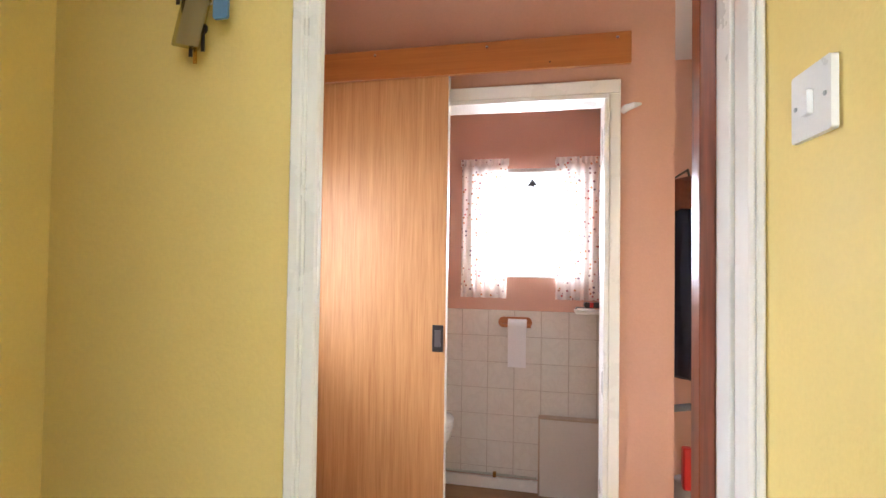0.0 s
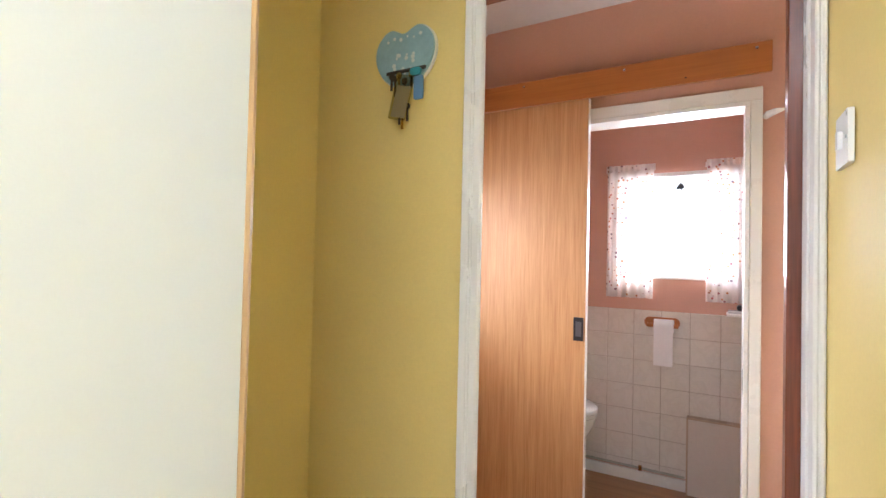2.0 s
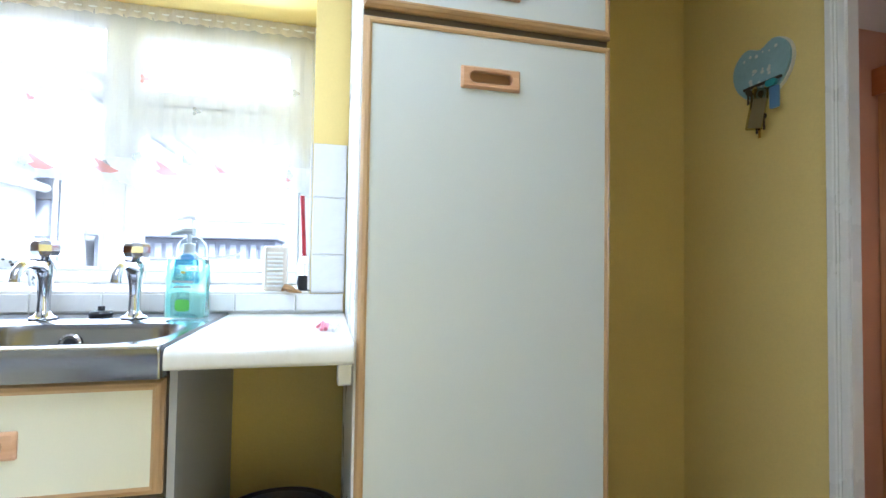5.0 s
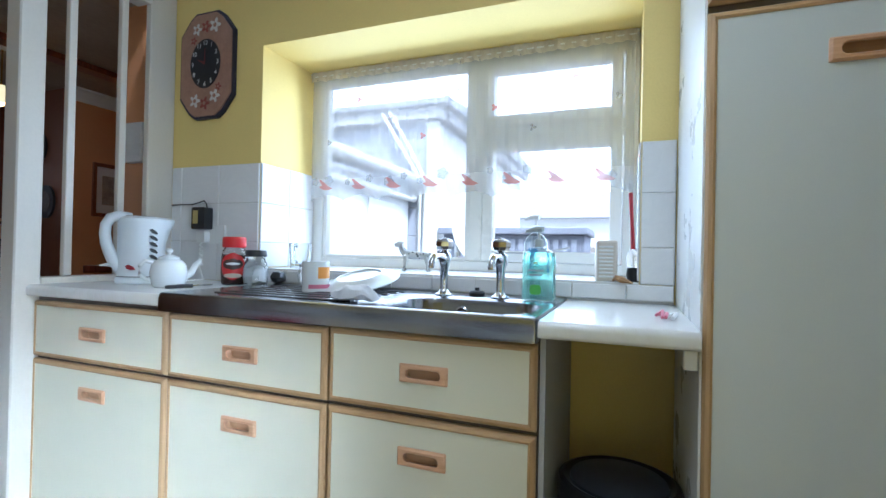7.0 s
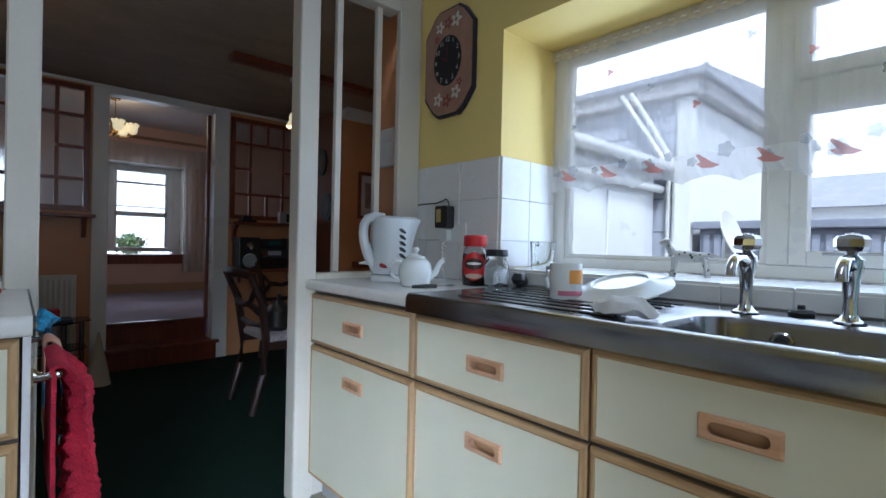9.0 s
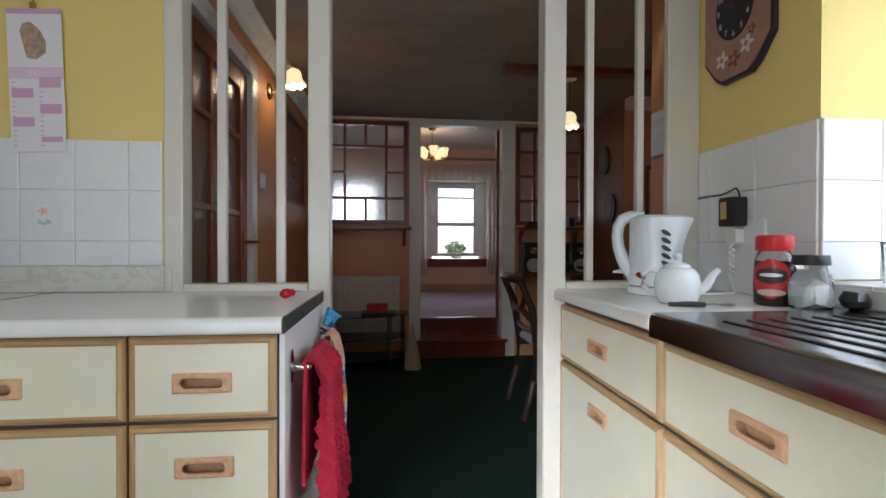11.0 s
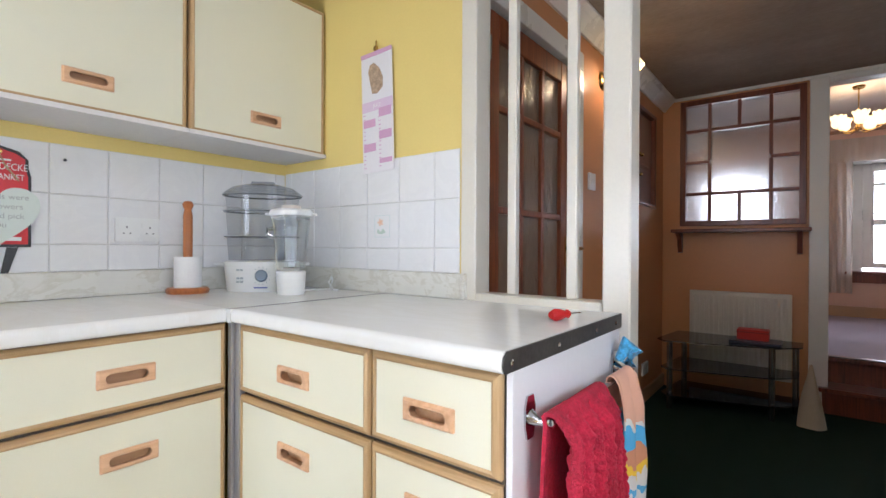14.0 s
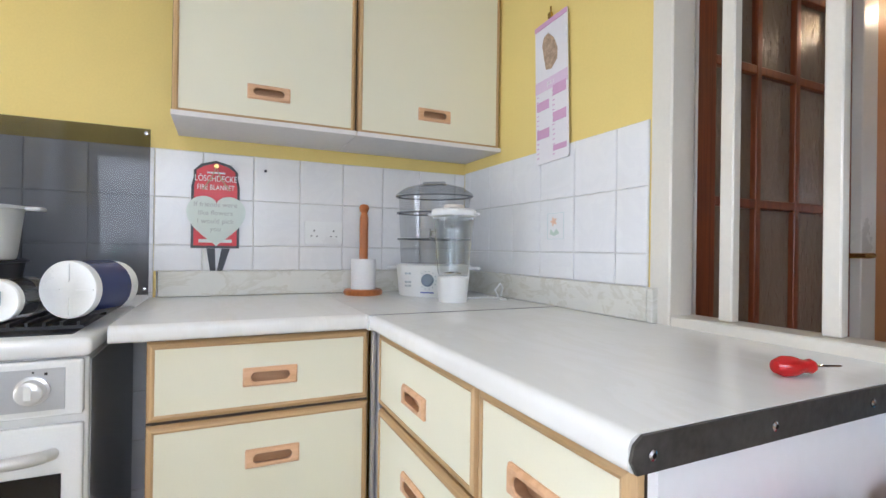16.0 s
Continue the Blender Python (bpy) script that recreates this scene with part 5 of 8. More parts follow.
part("eyelet", prism([(-1.715 + 0.009 * math.cos(k), 1.403 + 0.009 * math.sin(k)) for k in range(6)], 0.0242, 0.0265), BRASS, e, "", MEAST)
part("hanging_cord", tube([(2.118, -1.672, 1.315), (2.12, -1.7, 1.36), (2.12, -1.715, 1.40), (2.12, -1.73, 1.36), (2.118, -1.762, 1.315)], 0.0025, 6), mottled("jute", (0.4, 0.28, 0.15), 0.2, 0.9), e, "jute cord")
e = thing("heart_plaque", "pale green wooden heart plaque with a verse", "plaque", "", (2.12, -1.715, 1.2))
heart = []
for k in range(48):
    a = 2 * math.pi * k / 48
    heart.append((-1.718 + 0.0061 * 16 * math.sin(a) ** 3, 1.215 + 0.0071 * (13 * math.cos(a) - 3.4 * math.cos(2 * a) - 2 * math.cos(3 * a) - 0.3 * math.cos(4 * a))))
part("heart", prism(heart, 0.026, 0.034), mottled("pale_green_paint", (0.66, 0.72, 0.67), 0.04, 0.5), e, "", MEAST)
INK = plain("grey_ink", (0.40, 0.42, 0.41), 0.5)
for txt, z in (("If friends were", 1.262), ("like flowers", 1.232), ("I would pick", 1.202), ("you", 1.174)):
    words("verse_line", txt, 0.0245, INK, e, Matrix.Translation((2.1155, -1.715, z)) @ TEXT_E, "grey lettering")

# kitchen roll holder
e = thing("kitchen_roll_holder", "wooden kitchen roll holder with a nearly used roll", "roll holder")
PINE = wood("orange_pine", (0.33, 0.095, 0.018), (0.52, 0.18, 0.04), 0.35, 2, 1.0, 0.3)
part("base", lathe([(0.072, 0.0), (0.076, 0.006), (0.076, 0.016), (0.07, 0.022), (0, 0.022)], 32), PINE, e, "", None, True)
part("pole", lathe([(0.017, 0.022), (0.017, 0.30), (0.014, 0.315), (0.012, 0.322), (0.017, 0.33), (0.02, 0.343), (0.014, 0.354), (0, 0.357)], 20), PINE, e, "", None, True)
part("paper_roll", lathe([(0.021, 0.0225), (0.048, 0.0225), (0.048, 0.14), (0.021, 0.14)], 28, (0, 0), False), cloth("tissue_paper", (0.8, 0.8, 0.8), 0, 0.95, 0.2, 200, 0.03), e, "white paper roll", None, True)
at(e, 2.04, -2.245, WT)

# food steamer
SMOKE = thin_glass("smoky_plastic", (0.86, 0.87, 0.88), 0.9)
RIM = plain("smoky_rim", (0.15, 0.16, 0.17), 0.25)
SMOKE2 = thin_glass("smoky_lid", (0.74, 0.755, 0.77), 0.9)
e = thing("food_steamer", "three tier food steamer with smoky tubs", "steamer")
sx = Matrix.Diagonal((1.0, 0.72, 1, 1))


def oval(profile, seg=36, ends=True):
    bm = lathe(profile, seg, (0, 0), ends)
    bm.transform(sx)
    return bm


part("base", oval([(0.145, 0.0), (0.15, 0.006), (0.16, 0.11), (0.163, 0.128), (0.15, 0.132), (0, 0.132)]), WPLASTIC, e, "white plastic base", None, True)
for z, r in ((0.134, 0.146), (0.245, 0.15), (0.345, 0.153)):
    h = 0.105 if z < 0.3 else 0.075
    tub = part("tub", oval([(r - 0.004, z), (r + 0.004, z + h)], 36, False), SMOKE, e, "smoky clear tub", None, True)
    part("rim", oval([(r + 0.002, z + h - 0.004), (r + 0.013, z + h - 0.004), (r + 0.015, z + h + 0.001), (r + 0.002, z + h + 0.002)], 36, False), RIM, tub, "dark rim", None, True)
    part("floor", oval([(0, z + 0.003), (r - 0.006, z + 0.003)], 36, False), SMOKE, tub)
part("lid", oval([(0.172, 0.422), (0.165, 0.43), (0.13, 0.455), (0.08, 0.468), (0, 0.472)], 36, False), SMOKE2, e, "smoky domed lid", None, True)
part("lid_handle", cube(-0.05, 0.05, -0.012, 0.012, 0.468, 0.484, bevel=0.005), SMOKE2, e)
for s in (-1, 1):
    part("lug", cube(s * 0.175 - 0.025, s * 0.175 + 0.025, -0.03, 0.03, 0.112, 0.124, bevel=0.004), WPLASTIC, e)
part("dial", lathe([(0.026, 0), (0.026, 0.006), (0.02, 0.014), (0, 0.015)], 20), plain("blue_grey_dial", (0.22, 0.28, 0.36), 0.35), e, "blue grey timer dial", Matrix.Translation((0.01, -0.113, 0.07)) @ pose(0, 0, 0, 86, 0, 0), True)
for k in range(11):
    a = radians(-40 + 26 * k)
    part("dial_mark", cube(-0.0012, 0.0012, -0.118, -0.1165, 0.034, 0.039), GREY, e, "", Matrix.Translation((0.01, 0, 0.07)) @ Matrix.Rotation(a, 4, "Y") @ Matrix.Translation((0, 0.001, 0)))
for u, z in ((-0.085, 0.095), (-0.07, 0.095), (-0.085, 0.06), (-0.07, 0.06), (-0.085, 0.045), (-0.07, 0.045)):
    part("symbol_bar", cube(u - 0.006, u + 0.006, -0.1035, -0.1, z - 0.004, z + 0.004), GREY, e, "small grey printing")
part("name_bar", cube(-0.02, 0.035, -0.112, -0.108, 0.017, 0.022), plain("blue_print", (0.12, 0.15, 0.45), 0.4), e, "small blue printing")
at(e, 1.935, -2.50, WT, -130, 0, 0, 0.93)

# blender
e = thing("blender", "small blender with clear jug and white base", "blender")
part("base", lathe([(0.048, 0.0), (0.05, 0.004), (0.053, 0.05), (0.055, 0.085), (0.05, 0.09), (0, 0.09)], 26), WPLASTIC, e, "white base", None, True)
JUG = thin_glass("jug_plastic", (0.94, 0.955, 0.955), 1.2)
part("jug", lathe([(0.05, 0.091), (0.056, 0.12), (0.07, 0.29), (0.072, 0.3)], 26, (0, 0), False), JUG, e, "clear jug", None, True)
part("inner_wall", lathe([(0.046, 0.1), (0.052, 0.14), (0.064, 0.28)], 8, (0, 0), False), JUG, e)
part("handle", tube([(-0.066, 0, 0.25), (-0.088, 0, 0.248), (-0.09, 0, 0.225), (-0.07, 0, 0.215)], 0.008, 8), CLEAR, e, "", None, True)
part("lid", lathe([(0.076, 0.298), (0.078, 0.3), (0.078, 0.315), (0.07, 0.322), (0.03, 0.326), (0, 0.326)], 26), WPLASTIC, e, "white lid", None, True)
part("lid_lug", cube(-0.095, 0.095, -0.012, 0.012, 0.3, 0.309, bevel=0.003), WPLASTIC, e)
part("lid_cap", lathe([(0.035, 0.326), (0.035, 0.336), (0.03, 0.338), (0, 0.338)], 18), BEIGE, e, "", None, True)
part("jug_rim", lathe([(0.0705, 0.286), (0.0735, 0.286), (0.0735, 0.297), (0.0705, 0.297)], 26, (0, 0), False), CLEAR, e, "", None, True)
for k in range(4):
    a = radians(90 * k + 30)
    part("jug_rib", tube([(0.051 * math.cos(a), 0.051 * math.sin(a), 0.1), (0.058 * math.cos(a), 0.058 * math.sin(a), 0.19), (0.066 * math.cos(a), 0.066 * math.sin(a), 0.285)], 0.0028, 6), CLEAR, e, "clear moulded rib")
part("blade", boxes((-0.03, 0.03, -0.004, 0.004, 0.098, 0.102), (-0.004, 0.004, -0.03, 0.03, 0.102, 0.105)), STEEL, e)
at(e, 1.695, -2.47, WT, 222)
e = thing("mains_lead", "loop of white mains lead on the worktop", "lead")
part("lead", tube([(1.735, -2.54, 0.936), (1.74, -2.62, 0.936), (1.70, -2.67, 0.937), (1.65, -2.66, 0.936), (1.63, -2.62, 0.94), (1.66, -2.62, 0.97), (1.69, -2.66, 0.99), (1.72, -2.69, 0.97), (1.75, -2.70, 0.94)], 0.0035, 6), WPLASTIC, e, "", None, True)

# red bulb-handled screwdriver
e = thing("screwdriver", "stubby screwdriver with a red bulbous handle", "screwdriver")
part("handle", lathe([(0.0, 0.0), (0.014, 0.004), (0.022, 0.022), (0.021, 0.045), (0.015, 0.062), (0.0135, 0.072), (0.016, 0.082), (0.012, 0.09), (0, 0.091)], 18), plain("red_handle", (0.5, 0.015, 0.015), 0.22), e, "red bulbous handle", None, True)
part("shaft", lathe([(0.003, 0.09), (0.003, 0.148), (0.0015, 0.152)], 8), CHROME, e, "", None, True)
at(e, 0.635, -2.475, WT + 0.0155, -22, 90, 0, 0.70)

# calendar
e = thing("wall_calendar", "slim white and mauve wall calendar hung on the yellow wall", "calendar", "", (1.52, -2.745, 1.66))
SK = Matrix.Translation((1.506, -2.7415, 1.657)) @ pose(0, 0, 0, 0, 2.0, 0)
PAPER = mottled("calendar_paper", (0.78, 0.76, 0.78), 0.03, 0.6)
part("sheet", prism(rounded(-0.086, 0.086, -0.245, 0.24, 0.002, 1), 0.003, 0.006), PAPER, e, "", SK)
MAUVE = mottled("mauve_print", (0.62, 0.36, 0.55), 0.05, 0.6)
part("top_band", cube(-0.086, 0.086, 0.0062, 0.0082, 0.225, 0.242), MAUVE, e, "mauve band", SK)
TABBY = mottled("brown_print", (0.40, 0.29, 0.20), 0.5, 0.7, 60, 200)
part("picture", prism([(0.046, 0.165), (0.036, 0.192), (0.012, 0.198), (-0.018, 0.17), (-0.036, 0.13), (-0.034, 0.092), (-0.004, 0.07), (0.026, 0.075), (0.036, 0.12)], 0.0062, 0.0068), TABBY, e, "plain brown printed shape", SK)
LILP = mottled("pale_lilac_print", (0.70, 0.55, 0.68), 0.05, 0.6)
part("band", cube(-0.086, 0.086, 0.0062, 0.0066, 0.004, 0.044), LILP, e, "pale lilac month band", SK)
words("lettering", "JULY", 0.02, INKW, e, SK @ Matrix.Translation((0, 0.0069, 0.024)) @ Matrix(((-1, 0, 0, 0), (0, 0, 1, 0), (0, 1, 0, 0), (0, 0, 0, 1))), "white month lettering")
for u0, z0, z1 in ((-0.078, -0.026, 0.010), (0.010, -0.060, -0.028), (-0.078, -0.115, -0.082), (0.010, -0.158, -0.126), (-0.078, -0.212, -0.193)):
    part("date_block", cube(u0, u0 + 0.068, 0.0067, 0.0071, z0, z1), MAUVE, e, "mauve date block", SK)
for k in range(14):
    z = -0.008 - 0.0165 * k
    for u0 in (-0.012, 0.074):
        part("date_mark", cube(u0 - 0.008, u0 + 0.004, 0.0072, 0.0075, z - 0.0015, z + 0.0015), MAUVE, e, "", SK)
part("bulldog_clip", boxes((-0.008, 0.008, 0.001, 0.012, 0.243, 0.262), (-0.003, 0.003, 0.001, 0.006, 0.262, 0.285), bevel=0.001), BRASS, e, "", SK)

# towel rail on the end panel
e = thing("towel_rail", "chrome towel rail on the end panel", "towel rail", "", (0.53, -2.45, 0.79))
part("bar", tube([(0.505, -2.20, 0.79), (0.505, -2.45, 0.79), (0.505, -2.705, 0.79)], 0.006, 10), CHROME, e, "", None, True)
for y in (-2.205, -2.70):
    part("bracket", tube([(0.55, y, 0.79), (0.53, y, 0.785), (0.505, y, 0.79)], 0.011, 10, [0.016, 0.008, 0.011]), CHROME, e, "", None, True)
    part("plate", prism([(y - 0.02, 0.775), (y - 0.012, 0.75), (y + 0.012, 0.75), (y + 0.02, 0.775), (y + 0.02, 0.81), (y + 0.012, 0.832), (y - 0.012, 0.832), (y - 0.02, 0.81)], 0.0, 0.004), CHROME, e, "faceted chrome plate", to_east(0.552))


def drape(y0, y1, zf, zb, folds, depth, thick, seed, cols=60, rows=30, x=0.505, top=0.797, flare=0.0, bulk=0.013, pile=0.0):
    """A towel over the bar: front drop, over the top, back drop."""
    bm = bmesh.new()
    prof = [(x - 0.012 - 0.018 * min(1, k / 6) - 0.002, zf + (top - 0.012 - zf) * (1 - k / rows)) for k in range(rows, -1, -1)]
    prof = [(px, pz) for px, pz in prof]
    arc = [(x - bulk * math.cos(radians(a)), top - 0.006 + bulk * math.sin(radians(a))) for a in (30, 60, 90, 120, 150)]
    back = [(x + 0.013, top - 0.012 - (top - 0.012 - zb) * k / 10) for k in range(11)]
    line = prof + arc + back
    g = []
    for i in range(cols + 1):
        f = i / cols
        lane = []
        for k, (px, pz) in enumerate(line):
            low = max(0.0, (top - pz) / (top - min(zf, zb)))
            front_side = k < len(prof)
            wide = 1 + flare * low
            y = (y0 + y1) / 2 + (f - 0.5) * (y1 - y0) * wide
            dx = -abs(depth * math.sin(math.pi * folds * f + seed + 1.2 * low)) * (0.5 + 0.5 * low) if front_side else 0.0
            n = noise.noise((y * 14 + seed, pz * 8, seed)) * 0.007 + pile * noise.noise((y * 130, pz * 130, seed)) + 0.6 * pile * noise.noise((y * 45, pz * 30, seed))
            z = pz + (0.012 * noise.noise((f * 5, seed, 0)) - 0.02 * f * 0) * low
            lane.append(bm.verts.new((px + dx + n * (1 if front_side else 0.2), y, z)))
        g.append(lane)
    for i in range(cols):
        for k in range(len(line) - 1):
            bm.faces.new((g[i][k], g[i + 1][k], g[i + 1][k + 1], g[i][k + 1]))
    bmesh.ops.recalc_face_normals(bm, faces=bm.faces[:])
    bmesh.ops.solidify(bm, geom=bm.faces[:], thickness=thick)
    return bm


e = thing("hand_towel", "crimson terry hand towel over the rail", "towel", "", (0.5, -2.44, 0.5))
part("towel", drape(-2.195, -2.455, 0.34, 0.50, 5.0, 0.05, 0.008, 0.4, 130, 110, flare=0.3, bulk=0.02, pile=0.006), mottled("crimson_terry", (0.46, 0.014, 0.045), 0.55, 0.95, 12, 230, 2.2), e, "", None, True)
m, t, b = nodes_of("printed_tea_towel")
gn = t.nodes.new("ShaderNodeNewGeometry")
sep = t.nodes.new("ShaderNodeSeparateXYZ")
t.links.new(gn.outputs["Position"], sep.inputs[0])
nz = add(t, "ShaderNodeTexNoise", Scale=16.0, Detail=2.0)
t.links.new(gn.outputs["Position"], nz.inputs["Vector"])
sh = add(t, "ShaderNodeMath")
sh.operation = "MULTIPLY_ADD"
t.links.new(nz.outputs["Fac"], sh.inputs[0])
sh.inputs[1].default_value = 0.14
t.links.new(sep.outputs["Z"], sh.inputs[2])
r = ramp(t, sh.outputs[0], [(0.0, (0.74, 0.73, 0.72)), (0.57, (0.12, 0.42, 0.72)), (0.585, (0.74, 0.73, 0.72)), (0.63, (0.80, 0.55, 0.04)), (0.66, (0.62, 0.28, 0.16)), (0.69, (0.10, 0.42, 0.75)), (0.745, (0.74, 0.73, 0.72)), (0.76, (0.74, 0.42, 0.30))])
t.nodes[-1].color_ramp.interpolation = "CONSTANT"
t.links.new(r, b.inputs["Base Color"])
b.inputs["Roughness"].default_value = 0.9
e = thing("tea_towel", "white tea towel with a bright blotched print", "tea towel", "", (0.5, -2.65, 0.5))
part("towel", drape(-2.535, -2.665, 0.44, 0.55, 2.0, 0.02, 0.003, 2.1, 30, 26, 0.505, 0.80, 0.5), m, e, "", None, True)
part("hanging_corner", wobble(tube([(0.51, -2.69, 0.80), (0.50, -2.70, 0.84), (0.515, -2.685, 0.86), (0.53, -2.665, 0.82)], 0.02, 10, [0.018, 0.026, 0.022, 0.012]), 0.01, 30), cloth("blue_checked_cloth", (0.08, 0.35, 0.62), 0, 0.9, 0.4, 120, 0.4), e, "blue bunched corner", None, True)

# light switch by the door
e = thing("light_switch", "white light switch plate by the doorway", "switch", "", (0.372, 0.58, 1.33))
MN = to_north(0.71)
MST = to_east(0.3795)
part("plate", prism(rounded(0.536, 0.622, 1.288, 1.374, 0.004), 0.001, 0.009), WPLASTIC, e, "", MST)
part("rocker", prism(rounded(0.572, 0.586, 1.315, 1.345, 0.002), 0.009, 0.016), WPLASTIC, e, "", MST)
for u in (0.547, 0.611):
    part("screw", prism([(u + 0.003 * math.cos(k), 1.331 + 0.003 * math.sin(k)) for k in range(6)], 0.009, 0.0105), GREY, e, "", MST)

# key heart
e = thing("key_rack", "pale blue heart key rack with bunches of keys", "key rack", "", (-0.58, 0.71, 1.75))
hp = []
for k in range(48):
    a = 2 * math.pi * k / 48
    b = min(a, 2 * math.pi - a)
    hp.append((-0.595 + 0.098 * math.sin(a) * (1 + 0.1 * math.cos(a)), 1.702 + 0.088 * math.cos(a) * (1 if b < 1.57 else 1.05) - 0.03 * math.exp(-(b * 3.2) ** 2)))
part("heart", prism(hp, 0.002, 0.02), mottled("duck_egg_paint", (0.30, 0.45, 0.46), 0.15, 0.6, 10), e, "", MN)
part("rim", prism([(-0.595 + (u + 0.595) * 1.04, 1.702 + (v - 1.702) * 1.04) for u, v in hp], 0.0015, 0.012), mottled("cream_rim", (0.7, 0.66, 0.55), 0.1, 0.6), e, "cream edge", MN)
CR = mottled("cream_paint_motif", (0.66, 0.68, 0.58), 0.1, 0.7)
random.seed(5)
for k in range(22):
    u, v = -0.595 + random.uniform(-0.035, 0.035), 1.675 + random.uniform(-0.03, 0.03)
    if k > 15:
        u, v = -0.595 + (k - 18.5) * 0.022, 1.745 + 0.006 * (k % 2)
    r = random.uniform(0.003, 0.007)
    part("painted_flower", prism([(u + r * math.cos(q * 1.05), v + r * math.sin(q * 1.05)) for q in range(6)], 0.02, 0.0212), CR, e, "", MN)
DARKM = plain("dark_metal", (0.08, 0.07, 0.06), 0.4, 0.8)
part("hook_bar", boxes((-0.65, -0.52, 0.02, 0.026, 1.648, 1.656)), DARKM, e, "", MN)
for k, (u, z0, l, mat) in enumerate(((-0.63, 1.65, 0.05, DARKM), (-0.615, 1.64, 0.06, DARKM), (-0.6, 1.645, 0.05, CHROME), (-0.585, 1.63, 0.075, DARKM), (-0.56, 1.645, 0.05, CHROME), (-0.545, 1.64, 0.06, DARKM), (-0.6, 1.56, 0.06, DARKM), (-0.588, 1.55, 0.065, BRASS), (-0.57, 1.555, 0.05, DARKM))):
    bm = prism(rounded(u - 0.009, u + 0.009, z0 - 0.018, z0, 0.007, 3), 0.026 + 0.003 * (k % 3), 0.0285 + 0.003 * (k % 3))
    join(bm, prism([(u - 0.003, z0 - l), (u + 0.004, z0 - l), (u + 0.003, z0 - 0.017), (u - 0.003, z0 - 0.017)], 0.026 + 0.003 * (k % 3), 0.0285 + 0.003 * (k % 3)))
    part("key", bm, mat, e, "", MN)
part("key_tag", prism(rounded(-0.03, 0.03, -0.065, 0.06, 0.004), 0.036, 0.038), thin_glass("tag_plastic", (0.8, 0.78, 0.68)), e, "clear plastic key tag", MN @ Matrix.Translation((-0.588, 0, 1.575)) @ pose(0, 0, 0, 0, 14, 0))
part("tag_paper", prism(rounded(-0.024, 0.024, -0.058, 0.03, 0.003), 0.0345, 0.0355), BEIGE, e, "beige paper tag", MN @ Matrix.Translation((-0.588, 0, 1.575)) @ pose(0, 0, 0, 0, 14, 0))
part("key_fob", prism(rounded(-0.548, -0.518, 1.56, 1.625, 0.005), 0.032, 0.037), plain("blue_fob", (0.12, 0.25, 0.42), 0.3), e, "blue key fob", MN)
e.location.x += 0.02
part("key_fob", prism(rounded(-0.56, -0.525, 1.628, 1.648, 0.008), 0.032, 0.04), plain("teal_fob", (0.05, 0.3, 0.32), 0.3), e, "teal key fob", MN)

# ---- cooker ----
e = thing("gas_cooker", "white freestanding gas cooker with steel knobs", "cooker", "", (1.8, -1.22, 0))
CW = ENAMEL
part("body", cube(1.52, 2.12, -1.468, -0.968, 0.02, 0.86, bevel=0.006, seg=2), CW, e)
part("hob", cube(1.492, 2.125, -1.477, -0.96, 0.862, 0.905, bevel=0.014, seg=3), CW, e, "white enamel hob", None, True)
part("hob_well", cube(1.55, 2.09, -1.43, -1.0, 0.9055, 0.908), BLACK, e, "black hob plate")
for y in (-1.34, -1.1):
    for x in (1.68, 1.95):
        part("burner", lathe([(0.05, 0.908), (0.052, 0.914), (0.035, 0.922), (0, 0.923)], 20, (x, y)), BLACK, e, "", None, True)
    for k in range(-3, 4):
        part("grid_bar", cube(1.57, 2.07, y + 0.032 * k - 0.003, y + 0.032 * k + 0.003, 0.923, 0.932), BLACK, e, "black pan support")
    for x in (1.575, 1.82, 2.06):
        part("grid_bar", cube(x - 0.004, x + 0.004, y - 0.105, y + 0.105, 0.915, 0.9225), BLACK, e)
panel = part("control_panel", cube(1.498, 1.519, -1.462, -0.974, 0.735, 0.858, bevel=0.006, seg=2), CW, e)
part("fascia", cube(1.4945, 1.4975, -1.43, -1.0, 0.752, 0.842), plain("silver_fascia", (0.55, 0.56, 0.58), 0.35, 0.3), panel, "silver fascia")
KN = plain("satin_knob", (0.70, 0.70, 0.70), 0.3, 0.4)
for y in (-1.375, -1.288, -1.2, -1.11, -1.03):
    kn = part("knob", lathe([(0.031, 0), (0.031, 0.006), (0.025, 0.008), (0.024, 0.028), (0.02, 0.031), (0, 0.031)], 24), KN, panel, "satin knob", Matrix.Translation((1.494, y, 0.797)) @ pose(0, 0, 0, 0, -90, 0), True)
    part("pointer", cube(1.4605, 1.4632, y - 0.006, y + 0.006, 0.785, 0.813), WPLASTIC, panel)
    part("mark", cube(1.4938, 1.4944, y - 0.002, y + 0.002, 0.833, 0.837), BLACK, panel)
    part("mark", cube(1.4938, 1.4944, y - 0.025, y - 0.019, 0.828, 0.834), BLACK, panel)
door = part("oven_door", cube(1.5, 1.519, -1.462, -0.974, 0.2, 0.715, bevel=0.005, seg=2), CW, e)
part("oven_glass", cube(1.4965, 1.4995, -1.425, -1.01, 0.3, 0.61), mottled("oven_glass_black", (0.012, 0.012, 0.012), 0.2, 0.06), door, "black oven glass")
part("oven_handle", tube([(1.498, -1.41, 0.655), (1.47, -1.40, 0.66), (1.457, -1.37, 0.66), (1.452, -1.218, 0.658), (1.457, -1.06, 0.66), (1.47, -1.03, 0.66), (1.498, -1.02, 0.655)], 0.013, 10), plain("satin_handle", (0.66, 0.65, 0.62), 0.3, 0.3), door, "satin oven handle", None, True)
